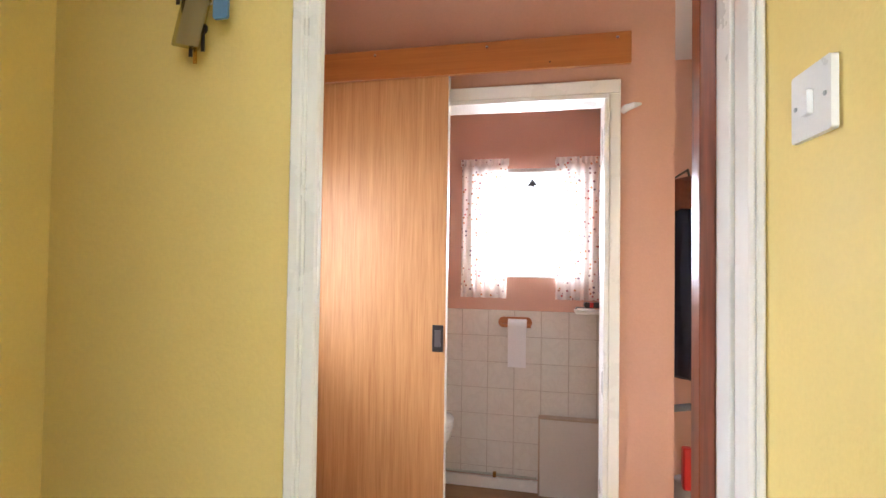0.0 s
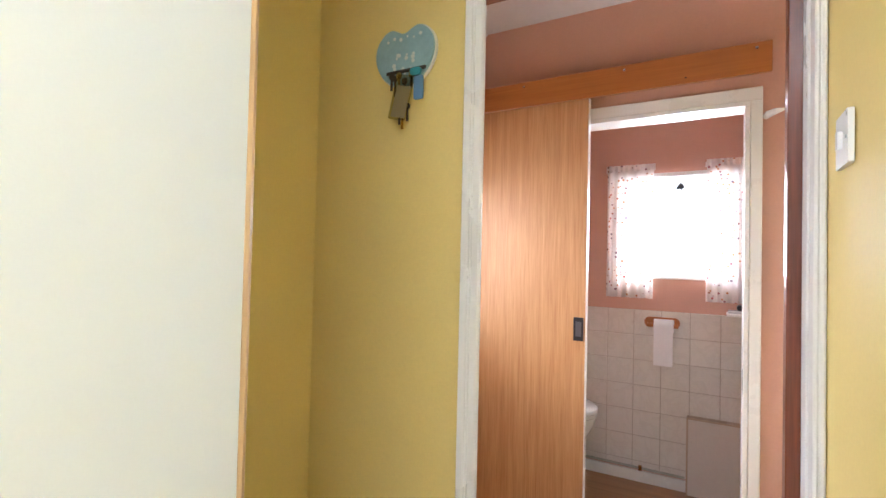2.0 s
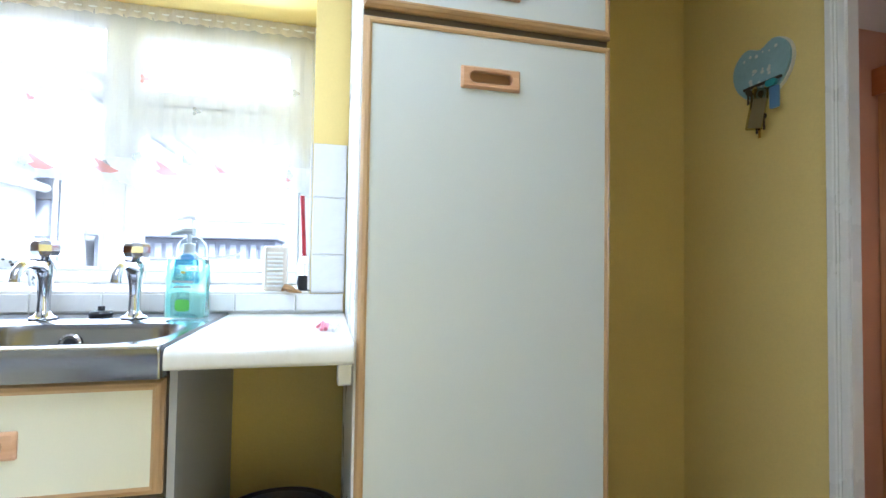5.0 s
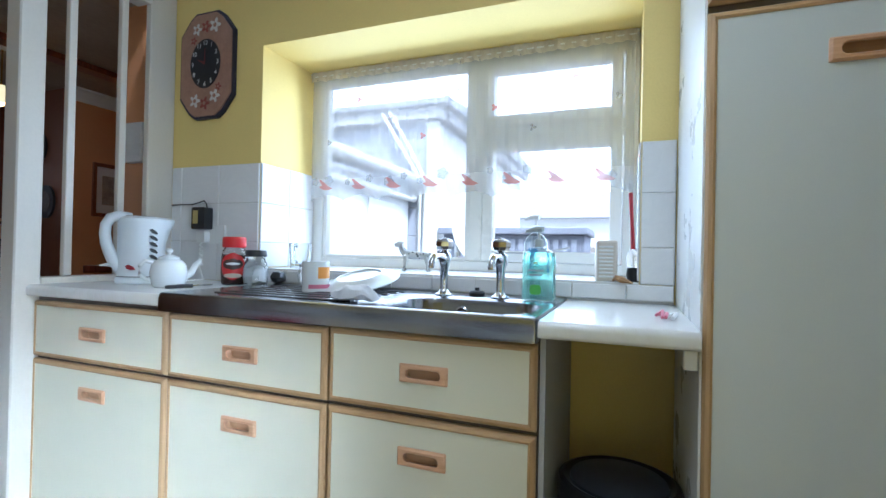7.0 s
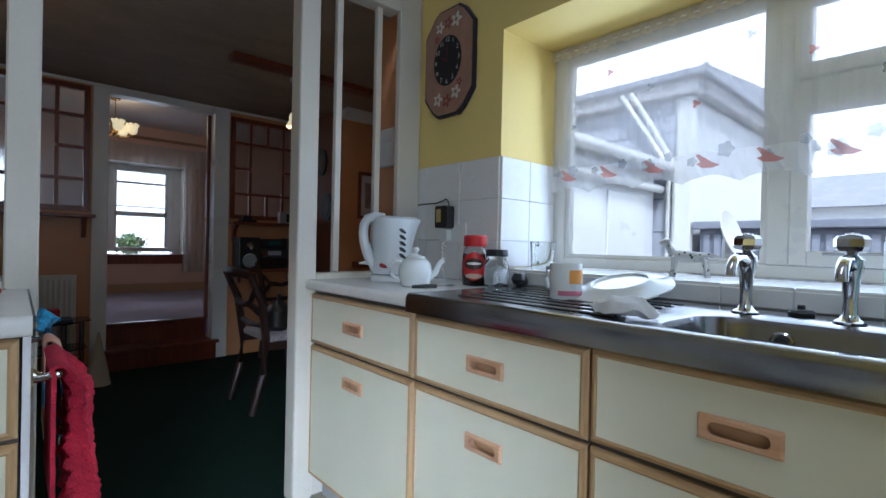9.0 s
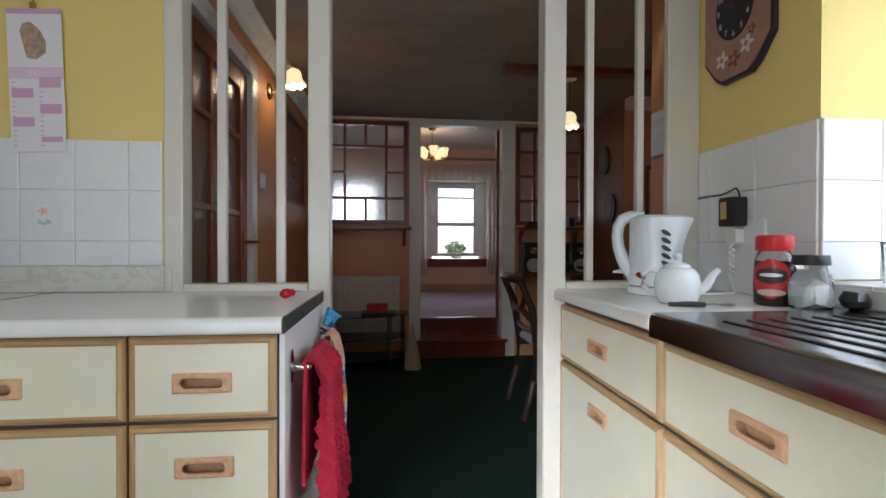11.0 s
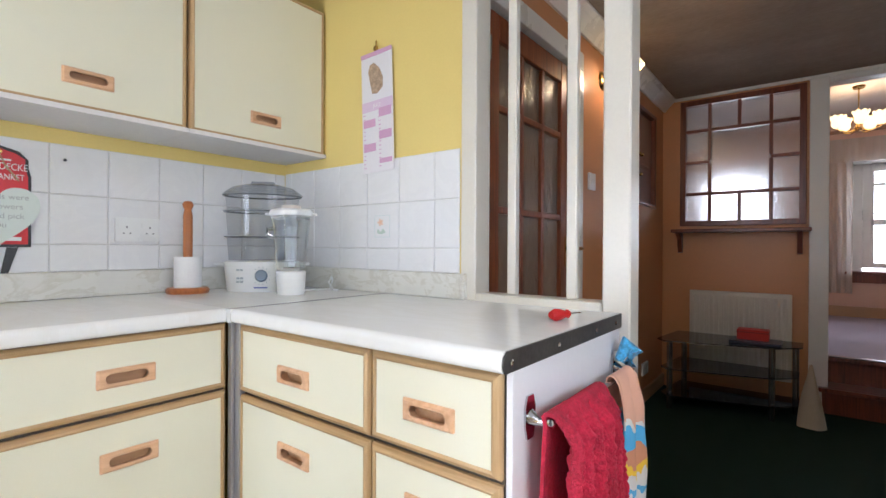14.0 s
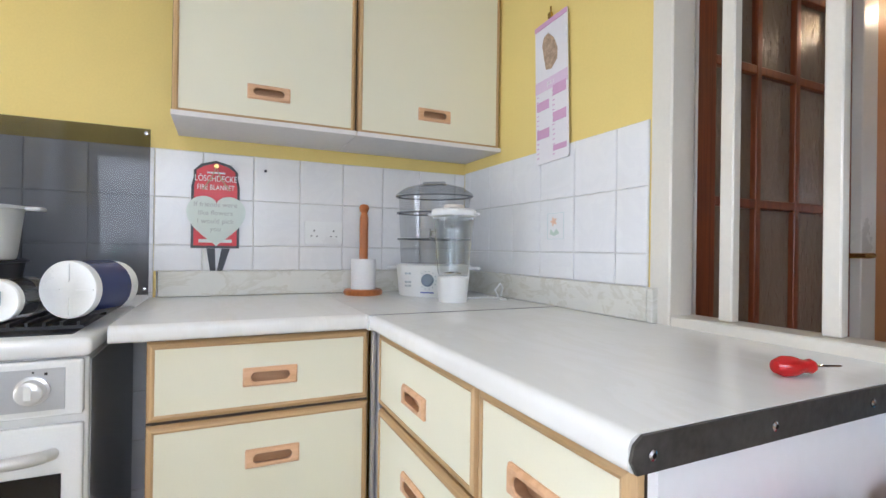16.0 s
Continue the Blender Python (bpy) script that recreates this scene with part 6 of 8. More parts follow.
part("side_panel", cube(1.53, 2.1, -1.4705, -1.4685, 0.05, 0.85), plain("grey_side", (0.38, 0.39, 0.41), 0.4, 0.2), e, "grey side panel")

e = thing("splashback_panel", "smoky clear splashback sheet behind the cooker", "splashback", "", (2.135, -1.1, 1.2))
part("sheet", cube(2.134, 2.138, -1.507, -0.75, 0.94, 1.515, bevel=0.001), thin_glass("smoky_sheet", (0.62, 0.625, 0.635), 0.5), e)
for z in (1.5, 0.96):
    part("fixing", lathe([(0.006, 0), (0.006, 0.004), (0, 0.005)], 10), CHROME, e, "", Matrix.Translation((2.134, -1.495, z)) @ pose(0, 0, 0, 0, -90, 0))

e = thing("storage_canister", "blue canister with a white base lying on the hob", "canister")
part("base", lathe([(0.0, 0.0), (0.02, 0.0), (0.024, 0.003), (0.068, 0.003), (0.078, 0.0), (0.08, 0.003), (0.08, 0.022)], 32), WPLASTIC, e, "white ribbed base", None, True)
for k in range(4):
    part("base_rib", cube(0.022, 0.07, -0.0025, 0.0025, -0.0005, 0.003), WPLASTIC, e, "", Matrix.Rotation(radians(90 * k), 4, "Z"))
part("body", lathe([(0.079, 0.0225), (0.079, 0.15), (0.072, 0.158)], 32), plain("navy_plastic", (0.04, 0.055, 0.16), 0.25), e, "navy blue body", None, True)
part("cap", lathe([(0.074, 0.1585), (0.076, 0.162), (0.074, 0.19), (0, 0.191)], 32), WPLASTIC, e, "white cap", None, True)
at(e, 1.61, -1.405, 0.932 + 0.0706, -24, 0, 90, 0.87)
e = thing("glass_canister", "clear canister with a white base lying on the hob", "canister")
part("base", lathe([(0.0, 0.004), (0.045, 0.003), (0.052, 0.0), (0.055, 0.003), (0.055, 0.02)], 28), WPLASTIC, e, "white base with a paper label", None, True)
part("label", cube(-0.024, 0.012, -0.012, 0.012, -0.001, 0.0025), GREY, e, "printed paper label")
part("body", lathe([(0.054, 0.021), (0.054, 0.14), (0.05, 0.15)], 28), glass("canister_plastic", (0.9, 0.9, 0.9), 0.05), e, "clear body", None, True)
at(e, 1.585, -1.28, 0.932 + 0.05, -14, 0, 90, 0.89)
e = thing("cake_tin", "dark grey non-stick baking tin on the hob", "tin")
part("tin", lathe([(0.125, 0.0), (0.13, 0.004), (0.14, 0.065), (0.15, 0.068), (0.148, 0.072), (0.136, 0.068), (0.127, 0.008), (0, 0.006)], 36), plain("dark_tin", (0.05, 0.05, 0.055), 0.35, 0.5), e, "", None, True)
at(e, 1.92, -1.09, 0.9325 + 0.06)
e = thing("wire_rack", "black pan upturned under the baking tin", "pan")
part("pan", lathe([(0.12, 0.0), (0.115, 0.05), (0.1, 0.058), (0, 0.059)], 32), BLACK, e, "", None, True)
at(e, 1.92, -1.09, 0.9325)
e = thing("plastic_tub", "translucent white plastic tub on the tin", "tub")
part("tub", lathe([(0.115, 0.0), (0.12, 0.004), (0.135, 0.14), (0.15, 0.142), (0.152, 0.15), (0.138, 0.15), (0.122, 0.01), (0, 0.008)], 36), plain("milky_plastic", (0.76, 0.78, 0.76), 0.35), e, "", None, True)
part("handle", cube(-0.03, 0.03, -0.185, -0.148, 0.138, 0.149, bevel=0.004), WPLASTIC, e)
at(e, 1.92, -1.09, 0.9325 + 0.133)

# ---- dining room ----
def glazed(e, u0, u1, z0, z1, cols, rows, m, merged=(), bar=0.022, pane=OBSCURE, rim=0.045):
    """Mahogany bars round panes of obscured glass. cols, rows: inner lines; merged: (c0, c1, r0, r1) cells that are one pane."""
    us = [u0 + rim] + list(cols) + [u1 - rim]
    zs = [z0 + rim] + list(rows) + [z1 - rim]
    part("frame", boxes((u0, u0 + rim, -0.045, 0.02, z0, z1), (u1 - rim, u1, -0.045, 0.02, z0, z1), (u0 + rim, u1 - rim, -0.045, 0.02, z0, z0 + rim), (u0 + rim, u1 - rim, -0.045, 0.02, z1 - rim, z1), bevel=0.003), MAHOGANY, e, "", m)
    taken, cells = set(), []
    for c0, c1, r0, r1 in merged:
        cells.append((c0, c1, r0, r1))
        taken |= {(c, r) for c in range(c0, c1) for r in range(r0, r1)}
    for c in range(len(us) - 1):
        for r in range(len(zs) - 1):
            if (c, r) not in taken:
                cells.append((c, c + 1, r, r + 1))
    owner = {}
    for k, (c0, c1, r0, r1) in enumerate(cells):
        for c in range(c0, c1):
            for r in range(r0, r1):
                owner[c, r] = k
        p = part("pane", cube(us[c0], us[c1], -0.016, -0.011, zs[r0], zs[r1]), pane, e, "", m)
        p.visible_shadow = False
    h = bar / 2
    for i in range(1, len(us) - 1):
        for r in range(len(zs) - 1):
            if owner[i - 1, r] != owner[i, r]:
                part("glazing_bar", cube(us[i] - h, us[i] + h, -0.03, 0.012, zs[r] + (h if r else 0), zs[r + 1] - (h if r < len(zs) - 2 else 0), bevel=0.003), MAHOGANY, e, "", m)
    for k in range(1, len(zs) - 1):
        run = None
        for c in range(len(us)):
            split = c < len(us) - 1 and owner[c, k - 1] != owner[c, k]
            if split and run is None:
                run = us[c]
            if not split and run is not None:
                part("glazing_bar", cube(run, us[c], -0.031, 0.013, zs[k] - h, zs[k] + h, bevel=0.003), MAHOGANY, e, "", m)
                run = None


MP = to_south(-5.55)
e = thing("window_partition", "mahogany glazed panel of obscured glass panes", "glazed panel", "glazed panels of the partition", (0.55, -5.55, 1.28))
glazed(e, 0.15, 0.95, 1.29, 2.27, (0.355, 0.55, 0.745), (1.54, 1.785, 2.03), MP, ((1, 3, 1, 3),), 0.024, OBSCURE, 0.04)
e = thing("window_partition", "mahogany glazed panel of obscured glass panes above the hi-fi shelves", "glazed panel", "glazed panels of the partition", (-1.25, -5.55, 1.28))
glazed(e, -1.6, -0.91, 1.29, 2.25, (-1.415, -1.255, -1.095), (1.53, 1.77, 2.01), MP, ((1, 3, 1, 3),), 0.024, OBSCURE, 0.04)
e = thing("partition_trim", "white painted posts and head of the opening", "trim", "", (-0.37, -5.55, 0.35))
tagged(e, kind="structure")
part("post", cube(0.028, 0.135, -5.6, -5.535, 0.004, 2.308, bevel=0.004), WHITE, e)
part("post", cube(-0.90, -0.768, -5.6, -5.535, 0.004, 2.308, bevel=0.004), WHITE, e)
part("head", cube(-0.767, 0.027, -5.6, -5.54, 2.248, 2.308, bevel=0.004), WHITE, e)
part("sliding_door_edge", cube(-0.80, -0.745, -5.72, -5.675, 0.352, 2.25, bevel=0.003), MAHOGANY, e, "edge of a dark sliding door")
part("door_knob", lathe([(0.012, 0), (0.016, 0.01), (0, 0.02)], 12), BRASS, e, "brass knob", Matrix.Translation((-0.744, -5.69, 1.28)) @ pose(0, 0, 0, 0, 90, 0), True)

for x0, x1 in ((0.12, 0.99), (-1.615, -0.90)):
    e = thing("bracket_shelf", "dark mahogany ledge under the glazed panel", "shelf", "ledges of the partition", ((x0 + x1) / 2, -5.5, 1.25))
    part("board", cube(x0, x1, -5.549, -5.40, 1.237, 1.262, bevel=0.004), MAHOGANY, e)
    for x in ((x0 + 0.05, x1 - 0.06) if x1 > 0 else (x0 + 0.1, x1 - 0.06)):
        part("bracket", prism([(0.001, 1.08), (0.03, 1.085), (0.045, 1.13), (0.06, 1.19), (0.12, 1.236), (0.001, 1.236)], x, x + 0.03, Matrix(((0, 1, 0, 0), (1, 0, 0, -5.55), (0, 0, 1, 0), (0, 0, 0, 1)))), MAHOGANY, e)
e = thing("bracket_shelf", "dark mahogany shelf carrying the hi-fi", "shelf", "", (-1.25, -5.45, 0.8))
part("board", cube(-1.615, -0.90, -5.549, -5.30, 0.80, 0.826, bevel=0.004), MAHOGANY, e)
for x in (-1.5, -0.96):
    part("bracket", cube(x, x + 0.03, -5.549, -5.36, 0.70, 0.799, bevel=0.004), MAHOGANY, e)


def speaker(x):
    e = thing("loudspeaker", "black and silver hi-fi loudspeaker on the shelf", "loudspeaker", "hi-fi loudspeakers", (x, -5.42, 0.826))
    part("cabinet", cube(x - 0.1, x + 0.1, -5.52, -5.34, 0.827, 1.12, bevel=0.012, seg=2), BLACK, e)
    for z, r in ((0.905, 0.066), (1.04, 0.034)):
        part("cone_ring", lathe([(r, 0), (r, 0.006), (r * 0.82, 0.01), (r * 0.7, 0.004), (r * 0.25, -0.006), (0, 0.0)], 22), GREY if r > 0.05 else CHROME, e, "silver ring cone", Matrix.Translation((x, -5.339, z)) @ pose(0, 0, 0, -90, 0, 0), True)


speaker(-1.03)
speaker(-1.49)
e = thing("hifi_unit", "black stacked mini hi-fi with silver knob", "hi-fi", "", (-1.26, -5.42, 0.826))
for k in range(3):
    part("deck", cube(-1.385, -1.135, -5.52, -5.345, 0.828 + 0.095 * k, 0.918 + 0.095 * k, bevel=0.006), BLACK, e, "black deck")
    part("display", cube(-1.33, -1.2, -5.3445, -5.3425, 0.86 + 0.095 * k, 0.9 + 0.095 * k), GREY if k != 2 else plain("teal_display", (0.05, 0.12, 0.12), 0.2), e, "grey display")
part("knob", lathe([(0.022, 0), (0.02, 0.015), (0, 0.016)], 16), CHROME, e, "silver knob", Matrix.Translation((-1.165, -5.344, 0.97)) @ pose(0, 0, 0, -90, 0, 0), True)
e = thing("small_radio", "small silver radio on the ledge", "radio", "", (-1.42, -5.46, 1.262))
part("body", cube(-1.49, -1.35, -5.51, -5.45, 1.263, 1.38, bevel=0.01), plain("silver_plastic", (0.4, 0.4, 0.4), 0.35, 0.4), e)
part("grille", cube(-1.47, -1.42, -5.4495, -5.447, 1.28, 1.36), BLACK, e)
e = thing("disc_stack", "small dark box and disc cases on the ledge", "box", "", (-1.05, -5.46, 1.262))
part("cases", boxes((-1.12, -0.98, -5.52, -5.42, 1.263, 1.285), (-1.08, -1.0, -5.5, -5.44, 1.286, 1.32), bevel=0.003), BLACK, e)

# radiator
e = thing("radiator", "cream panel radiator under the glazed panel", "radiator", "", (0.55, -5.5, 0.3))
RADW = mottled("cream_radiator_enamel", (0.72, 0.69, 0.60), 0.03, 0.35)
part("panel", cube(0.225, 0.87, -5.515, -5.495, 0.18, 0.795, bevel=0.006), RADW, e)
for k in range(19):
    x = 0.25 + 0.0322 * k
    part("flute", cube(x, x + 0.018, -5.495, -5.483, 0.215, 0.765, bevel=0.005), RADW, e)
part("bracket", boxes((0.35, 0.38, -5.549, -5.516, 0.3, 0.7), (0.7, 0.73, -5.549, -5.516, 0.3, 0.7)), RADW, e)
part("valve", tube([(0.9, -5.505, 0.02), (0.9, -5.505, 0.2), (0.872, -5.505, 0.22)], 0.009, 8), CHROME, e)

# tv stand of dark glass
e = thing("tv_stand", "corner television stand with dark glass shelves", "stand", "", (0.52, -5.2, 0))
m, t, b = nodes_of("black_glass")
b.inputs["Base Color"].default_value = (0.012, 0.012, 0.013, 1)
b.inputs["Roughness"].default_value = 0.05
plan = [(0.98, -4.98), (0.92, -4.90), (0.30, -5.06), (0.16, -5.20), (0.16, -5.40), (0.93, -5.40)]
for z in (0.475, 0.28, 0.10):
    q = [(0.55 + (x - 0.55) * (1 if z > 0.4 else 0.95), -5.18 + (y + 5.18) * (1 if z > 0.4 else 0.95)) for x, y in plan]
    bm = bmesh.new()
    a = [bm.verts.new((x, y, z)) for x, y in q]
    c = [bm.verts.new((x, y, z + 0.008)) for x, y in q]
    bm.faces.new(a), bm.faces.new(c)
    ring(bm, a, c)
    part("glass_shelf", bm, m, e, "black glass shelf")
for x, y in ((0.90, -4.98), (0.32, -5.12), (0.20, -5.36), (0.88, -5.36)):
    part("leg", tube([(x, y, 0.004), (x, y, 0.25), (x, y, 0.474)], 0.019, 12), plain("grey_tube", (0.3, 0.3, 0.3), 0.25, 0.9), e, "", None, True)
e = thing("red_box", "small red cardboard box on the television stand", "box", "", (0.42, -5.2, 0.49))
part("box", cube(0.34, 0.52, -5.27, -5.16, 0.503, 0.572, bevel=0.004), plain("red_card", (0.55, 0.03, 0.02), 0.5), e)
part("lid_edge", cube(0.338, 0.522, -5.272, -5.158, 0.552, 0.558), plain("dark_red_card", (0.3, 0.02, 0.02), 0.5), e)
e = thing("magazine", "dark folded magazine on the television stand", "magazine", "", (0.36, -5.2, 0.485))
part("cover", cube(0.27, 0.56, -5.3, -5.1, 0.4845, 0.502, bevel=0.003), mottled("dark_blue_cover", (0.03, 0.04, 0.07), 0.3, 0.4), e)
e = thing("cloth_bag", "cream cloth bag hanging from the stand", "bag", "", (0.15, -5.15, 0.01))
bm = lathe([(0.045, 0.006), (0.085, 0.012), (0.07, 0.1), (0.045, 0.22), (0.03, 0.33), (0.012, 0.38), (0, 0.385)], 18)
bm.transform(Matrix.Translation((0.12, -5.14, 0)) @ Matrix.Diagonal((0.9, 0.7, 1, 1)))
part("bag", wobble(bm, 0.035, 12, 7.0), cloth("cream_canvas", (0.5, 0.42, 0.30)), e, "", None, True)

# steps up to the lounge
e = thing("steps", "two dark mahogany steps up to the lounge", "steps", "", (-0.37, -5.5, 0))
tagged(e, kind="structure")
part("riser", cube(-0.80, 0.06, -5.53, -5.51, 0.005, 0.15), MAHOGANY, e)
part("tread", cube(-0.82, 0.08, -5.533, -5.48, 0.151, 0.178, bevel=0.004), MAHOGANY, e)
part("tread", cube(-0.767, 0.027, -5.72, -5.534, 0.151, 0.178), MAHOGANY, e)
part("riser", cube(-0.767, 0.027, -5.735, -5.721, 0.1, 0.328), MAHOGANY, e)
part("tread", cube(-0.767, 0.027, -5.80, -5.69, 0.329, 0.357, bevel=0.004), MAHOGANY, e)
part("nosing", cube(-0.767, 0.027, -5.706, -5.688, 0.3575, 0.364, bevel=0.002), CHROME, e, "bright metal nosing")

# glazed door in the dining room's side wall
MD = to_east(1.08)
e = thing("door_2", "dark mahogany door with nine obscured glass panes", "door", "", (1.1, -3.31, 0))
tagged(e, kind="structure")
part("stile", boxes((-3.69, -3.575, -0.055, -0.012, 0.012, 2.02), (-2.99, -2.885, -0.055, -0.012, 0.012, 2.02), bevel=0.003), DOORWOOD, e, "", MD)
part("rail", boxes((-3.574, -2.991, -0.055, -0.012, 1.92, 2.02), (-3.574, -2.991, -0.055, -0.012, 0.012, 0.27), bevel=0.003), DOORWOOD, e, "", MD)
us, zs = (-3.574, -3.38, -3.185, -2.991), (0.27, 0.82, 1.26, 1.66, 1.92)
for i in range(3):
    for k in range(4):
        p = part("pane", cube(us[i] + 0.001, us[i + 1] - 0.001, -0.036, -0.031, zs[k] + 0.001, zs[k + 1] - 0.001), OBSCURE_DOOR, e, "obscured glass pane", MD)
for i in (1, 2):
    part("glazing_bar", cube(us[i] - 0.013, us[i] + 0.013, -0.05, -0.014, 0.271, 1.919, bevel=0.003), DOORWOOD, e, "", MD)
for k in (1, 2, 3):
    part("glazing_bar", cube(-3.573, -2.992, -0.049, -0.015, zs[k] - 0.014, zs[k] + 0.014, bevel=0.003), DOORWOOD, e, "", MD)
part("frame", boxes((-3.79, -3.695, -0.1, 0.016, 0.004, 2.03), (-2.88, -2.872, -0.1, 0.016, 0.004, 2.03), (-3.79, -2.872, -0.1, 0.016, 2.031, 2.12), bevel=0.003), WHITE, e, "white painted frame", MD)
part("handle_plate", prism(rounded(-3.66, -3.62, 1.02, 1.17, 0.006), -0.012, -0.008), BRASS, e, "", MD)
part("lever_handle", tube([(1.09, -3.64, 1.11), (1.03, -3.64, 1.11), (1.03, -3.66, 1.11), (1.032, -3.695, 1.111)], 0.009, 8), BRASS, e, "brass lever handle", None, True)
for z in (1.85, 0.3):
    part("hinge", cube(-2.886, -2.878, -0.016, 0.018, z - 0.045, z + 0.045), CHROME, e, "", MD)

e = thing("light_switch", "white switch plate on the apricot wall", "switch", "", (1.08, -3.93, 1.5))
part("plate", prism(rounded(-3.98, -3.89, 1.43, 1.52, 0.005), 0.001, 0.012), WPLASTIC, e, "", MD)
part("rocker", prism(rounded(-3.942, -3.928, 1.46, 1.49, 0.002), 0.012, 0.018), WPLASTIC, e, "", MD)
for y in (-4.62, -5.02):
    e = thing("wall_socket", "white wall socket above the skirting", "socket", "sockets by the skirting", (1.08, y, 0.2))
    part("plate", prism(rounded(y - 0.073, y + 0.073, 0.2, 0.286, 0.006), 0.001, 0.012), WPLASTIC, e, "", MD)
solid("baseboard_dining", boxes((1.062, 1.0795, -5.549, -3.80, 0.005, 0.10), bevel=0.004), mottled("varnished_skirting", (0.48, 0.30, 0.16), 0.1, 0.4), "pale varnished skirting board", "skirting", "structure")
prof = [(0, 0), (0.0, -0.09), (0.015, -0.092), (0.03, -0.07), (0.07, -0.03), (0.092, -0.015), (0.09, 0)]
solid("trim_cornice", prism([(u + 0.001, 2.3095 + v) for u, v in prof], -5.548, -2.875, Matrix(((-1, 0, 0, 1.079), (0, 1, 0, 0), (0, 0, 1, 0), (0, 0, 0, 1)))), WHITE, "white plaster cornice", "cornice", "structure")
solid("trim_cornice_alcove", prism([(u + 0.001, 2.3095 + v) for u, v in prof], -3.19, -1.625, Matrix(((0, 1, 0, 0), (1, 0, 0, -4.749), (0, 0, 1, 0), (0, 0, 0, 1)))), WHITE, "white plaster cornice", "cornice", "structure")
solid("trim_partition_head", cube(-1.61, 1.07, -5.549, -5.53, 2.285, 2.308, bevel=0.003), WHITE, "thin white picture rail at the ceiling", "trim", "structure")

# sunken wall cupboard
e = thing("wall_cupboard", "dark mahogany cupboard sunk in the wall", "cupboard", "", (1.1, -4.97, 1.42))
part("back", cube(-5.318, -4.622, -0.11, -0.1, 1.422, 2.128), MAHOGANY, e, "", MD)
part("frame", boxes((-5.318, -5.29, -0.099, 0.004, 1.422, 2.128), (-4.65, -4.622, -0.099, 0.004, 1.422, 2.128), (-5.289, -4.651, -0.099, 0.004, 2.1, 2.128), (-5.289, -4.651, -0.099, 0.004, 1.422, 1.446), (-5.289, -4.651, -0.06, -0.03, 1.70, 1.73), bevel=0.003), MAHOGANY, e, "", MD)
for u0, u1, z0, z1 in ((-5.287, -4.972, 1.732, 2.098), (-4.968, -4.653, 1.732, 2.098), (-5.287, -4.653, 1.45, 1.698)):
    d = part("cupboard_door", cube(u0, u1, -0.05, -0.028, z0, z1, bevel=0.004), MAHOGANY, e, "", MD)
    part("knob", lathe([(0.008, 0), (0.013, 0.012), (0.01, 0.022), (0, 0.024)], 12), BRASS, d, "brass knob", MD @ Matrix.Translation(((u0 + u1) / 2 if u1 - u0 > 0.5 else (u1 - 0.03 if u0 < -5.0 else u0 + 0.03), -0.028, z0 + 0.06 if z0 > 1.7 else z1 - 0.05)) @ pose(0, 0, 0, -90, 0, 0), True)
part("metal_edge", cube(-5.285, -4.655, 0.005, 0.008, 1.425, 1.432), CHROME, e, "", MD)

# ---- lamps ----
SHADE = glow("lit_shade", (1.0, 0.74, 0.36), 1.25)


def tulip(flare=1.0):
    """Fluted tulip glass shade, mouth down at z=0."""
    bm = lathe([(0.058 * flare, 0.0), (0.05 * flare, 0.02), (0.047, 0.05), (0.05, 0.075), (0.04, 0.1), (0.022, 0.112), (0.012, 0.114)], 32, (0, 0), False)
    for v in bm.verts:
        a = math.atan2(v.co.y, v.co.x)
        if v.co.z < 0.06:
            v.co.z += 0.008 * math.cos(8 * a) * (1 - v.co.z / 0.06)
            k = 1 + 0.05 * math.cos(8 * a) * (1 - v.co.z / 0.06)
            v.co.x *= k
            v.co.y *= k
    return bm


e = thing("wall_light", "brass wall light with a fluted amber glass shade", "wall light", "", (1.08, -4.12, 2.05))
part("backplate", lathe([(0.055, 0), (0.05, 0.01), (0.03, 0.02), (0, 0.024)], 20), BRASS, e, "", Matrix.Translation((1.079, -4.1, 2.07)) @ pose(0, 0, 0, 0, -90, 0), True)
part("arm", tube([(1.06, -4.1, 2.06), (1.02, -4.1, 2.08), (1.0, -4.1, 2.14), (0.99, -4.1, 2.21), (0.955, -4.1, 2.235), (0.93, -4.1, 2.225)], 0.006, 8), WHITE, e, "", None, True)
s = part("shade", tulip(1.15), SHADE, e, "lit amber glass shade", Matrix.Translation((0.915, -4.1, 2.105)) @ pose(0, 0, 0, 0, 8, 0), True)
point("wall_light_bulb", (0.905, -4.1, 2.08), 1.9, 0.03)

e = thing("pendant_lamp", "ceiling pendant with a fluted amber glass shade", "pendant lamp", "", (-0.975, -4.3, 2.3))
part("rose", lathe([(0.05, 2.309), (0.048, 2.29), (0.02, 2.28), (0, 2.278)], 20, (-0.975, -4.3)), WHITE, e, "", None, True)
part("rod", tube([(-0.975, -4.3, 2.28), (-0.975, -4.3, 2.2), (-0.975, -4.3, 2.06)], 0.005, 8), BRASS, e, "", None, True)
part("shade", tulip(1.2), SHADE, e, "lit amber glass shade", Matrix.Translation((-0.975, -4.3, 1.945)), True)
point("pendant_bulb", (-0.975, -4.3, 1.93), 1.3, 0.03)

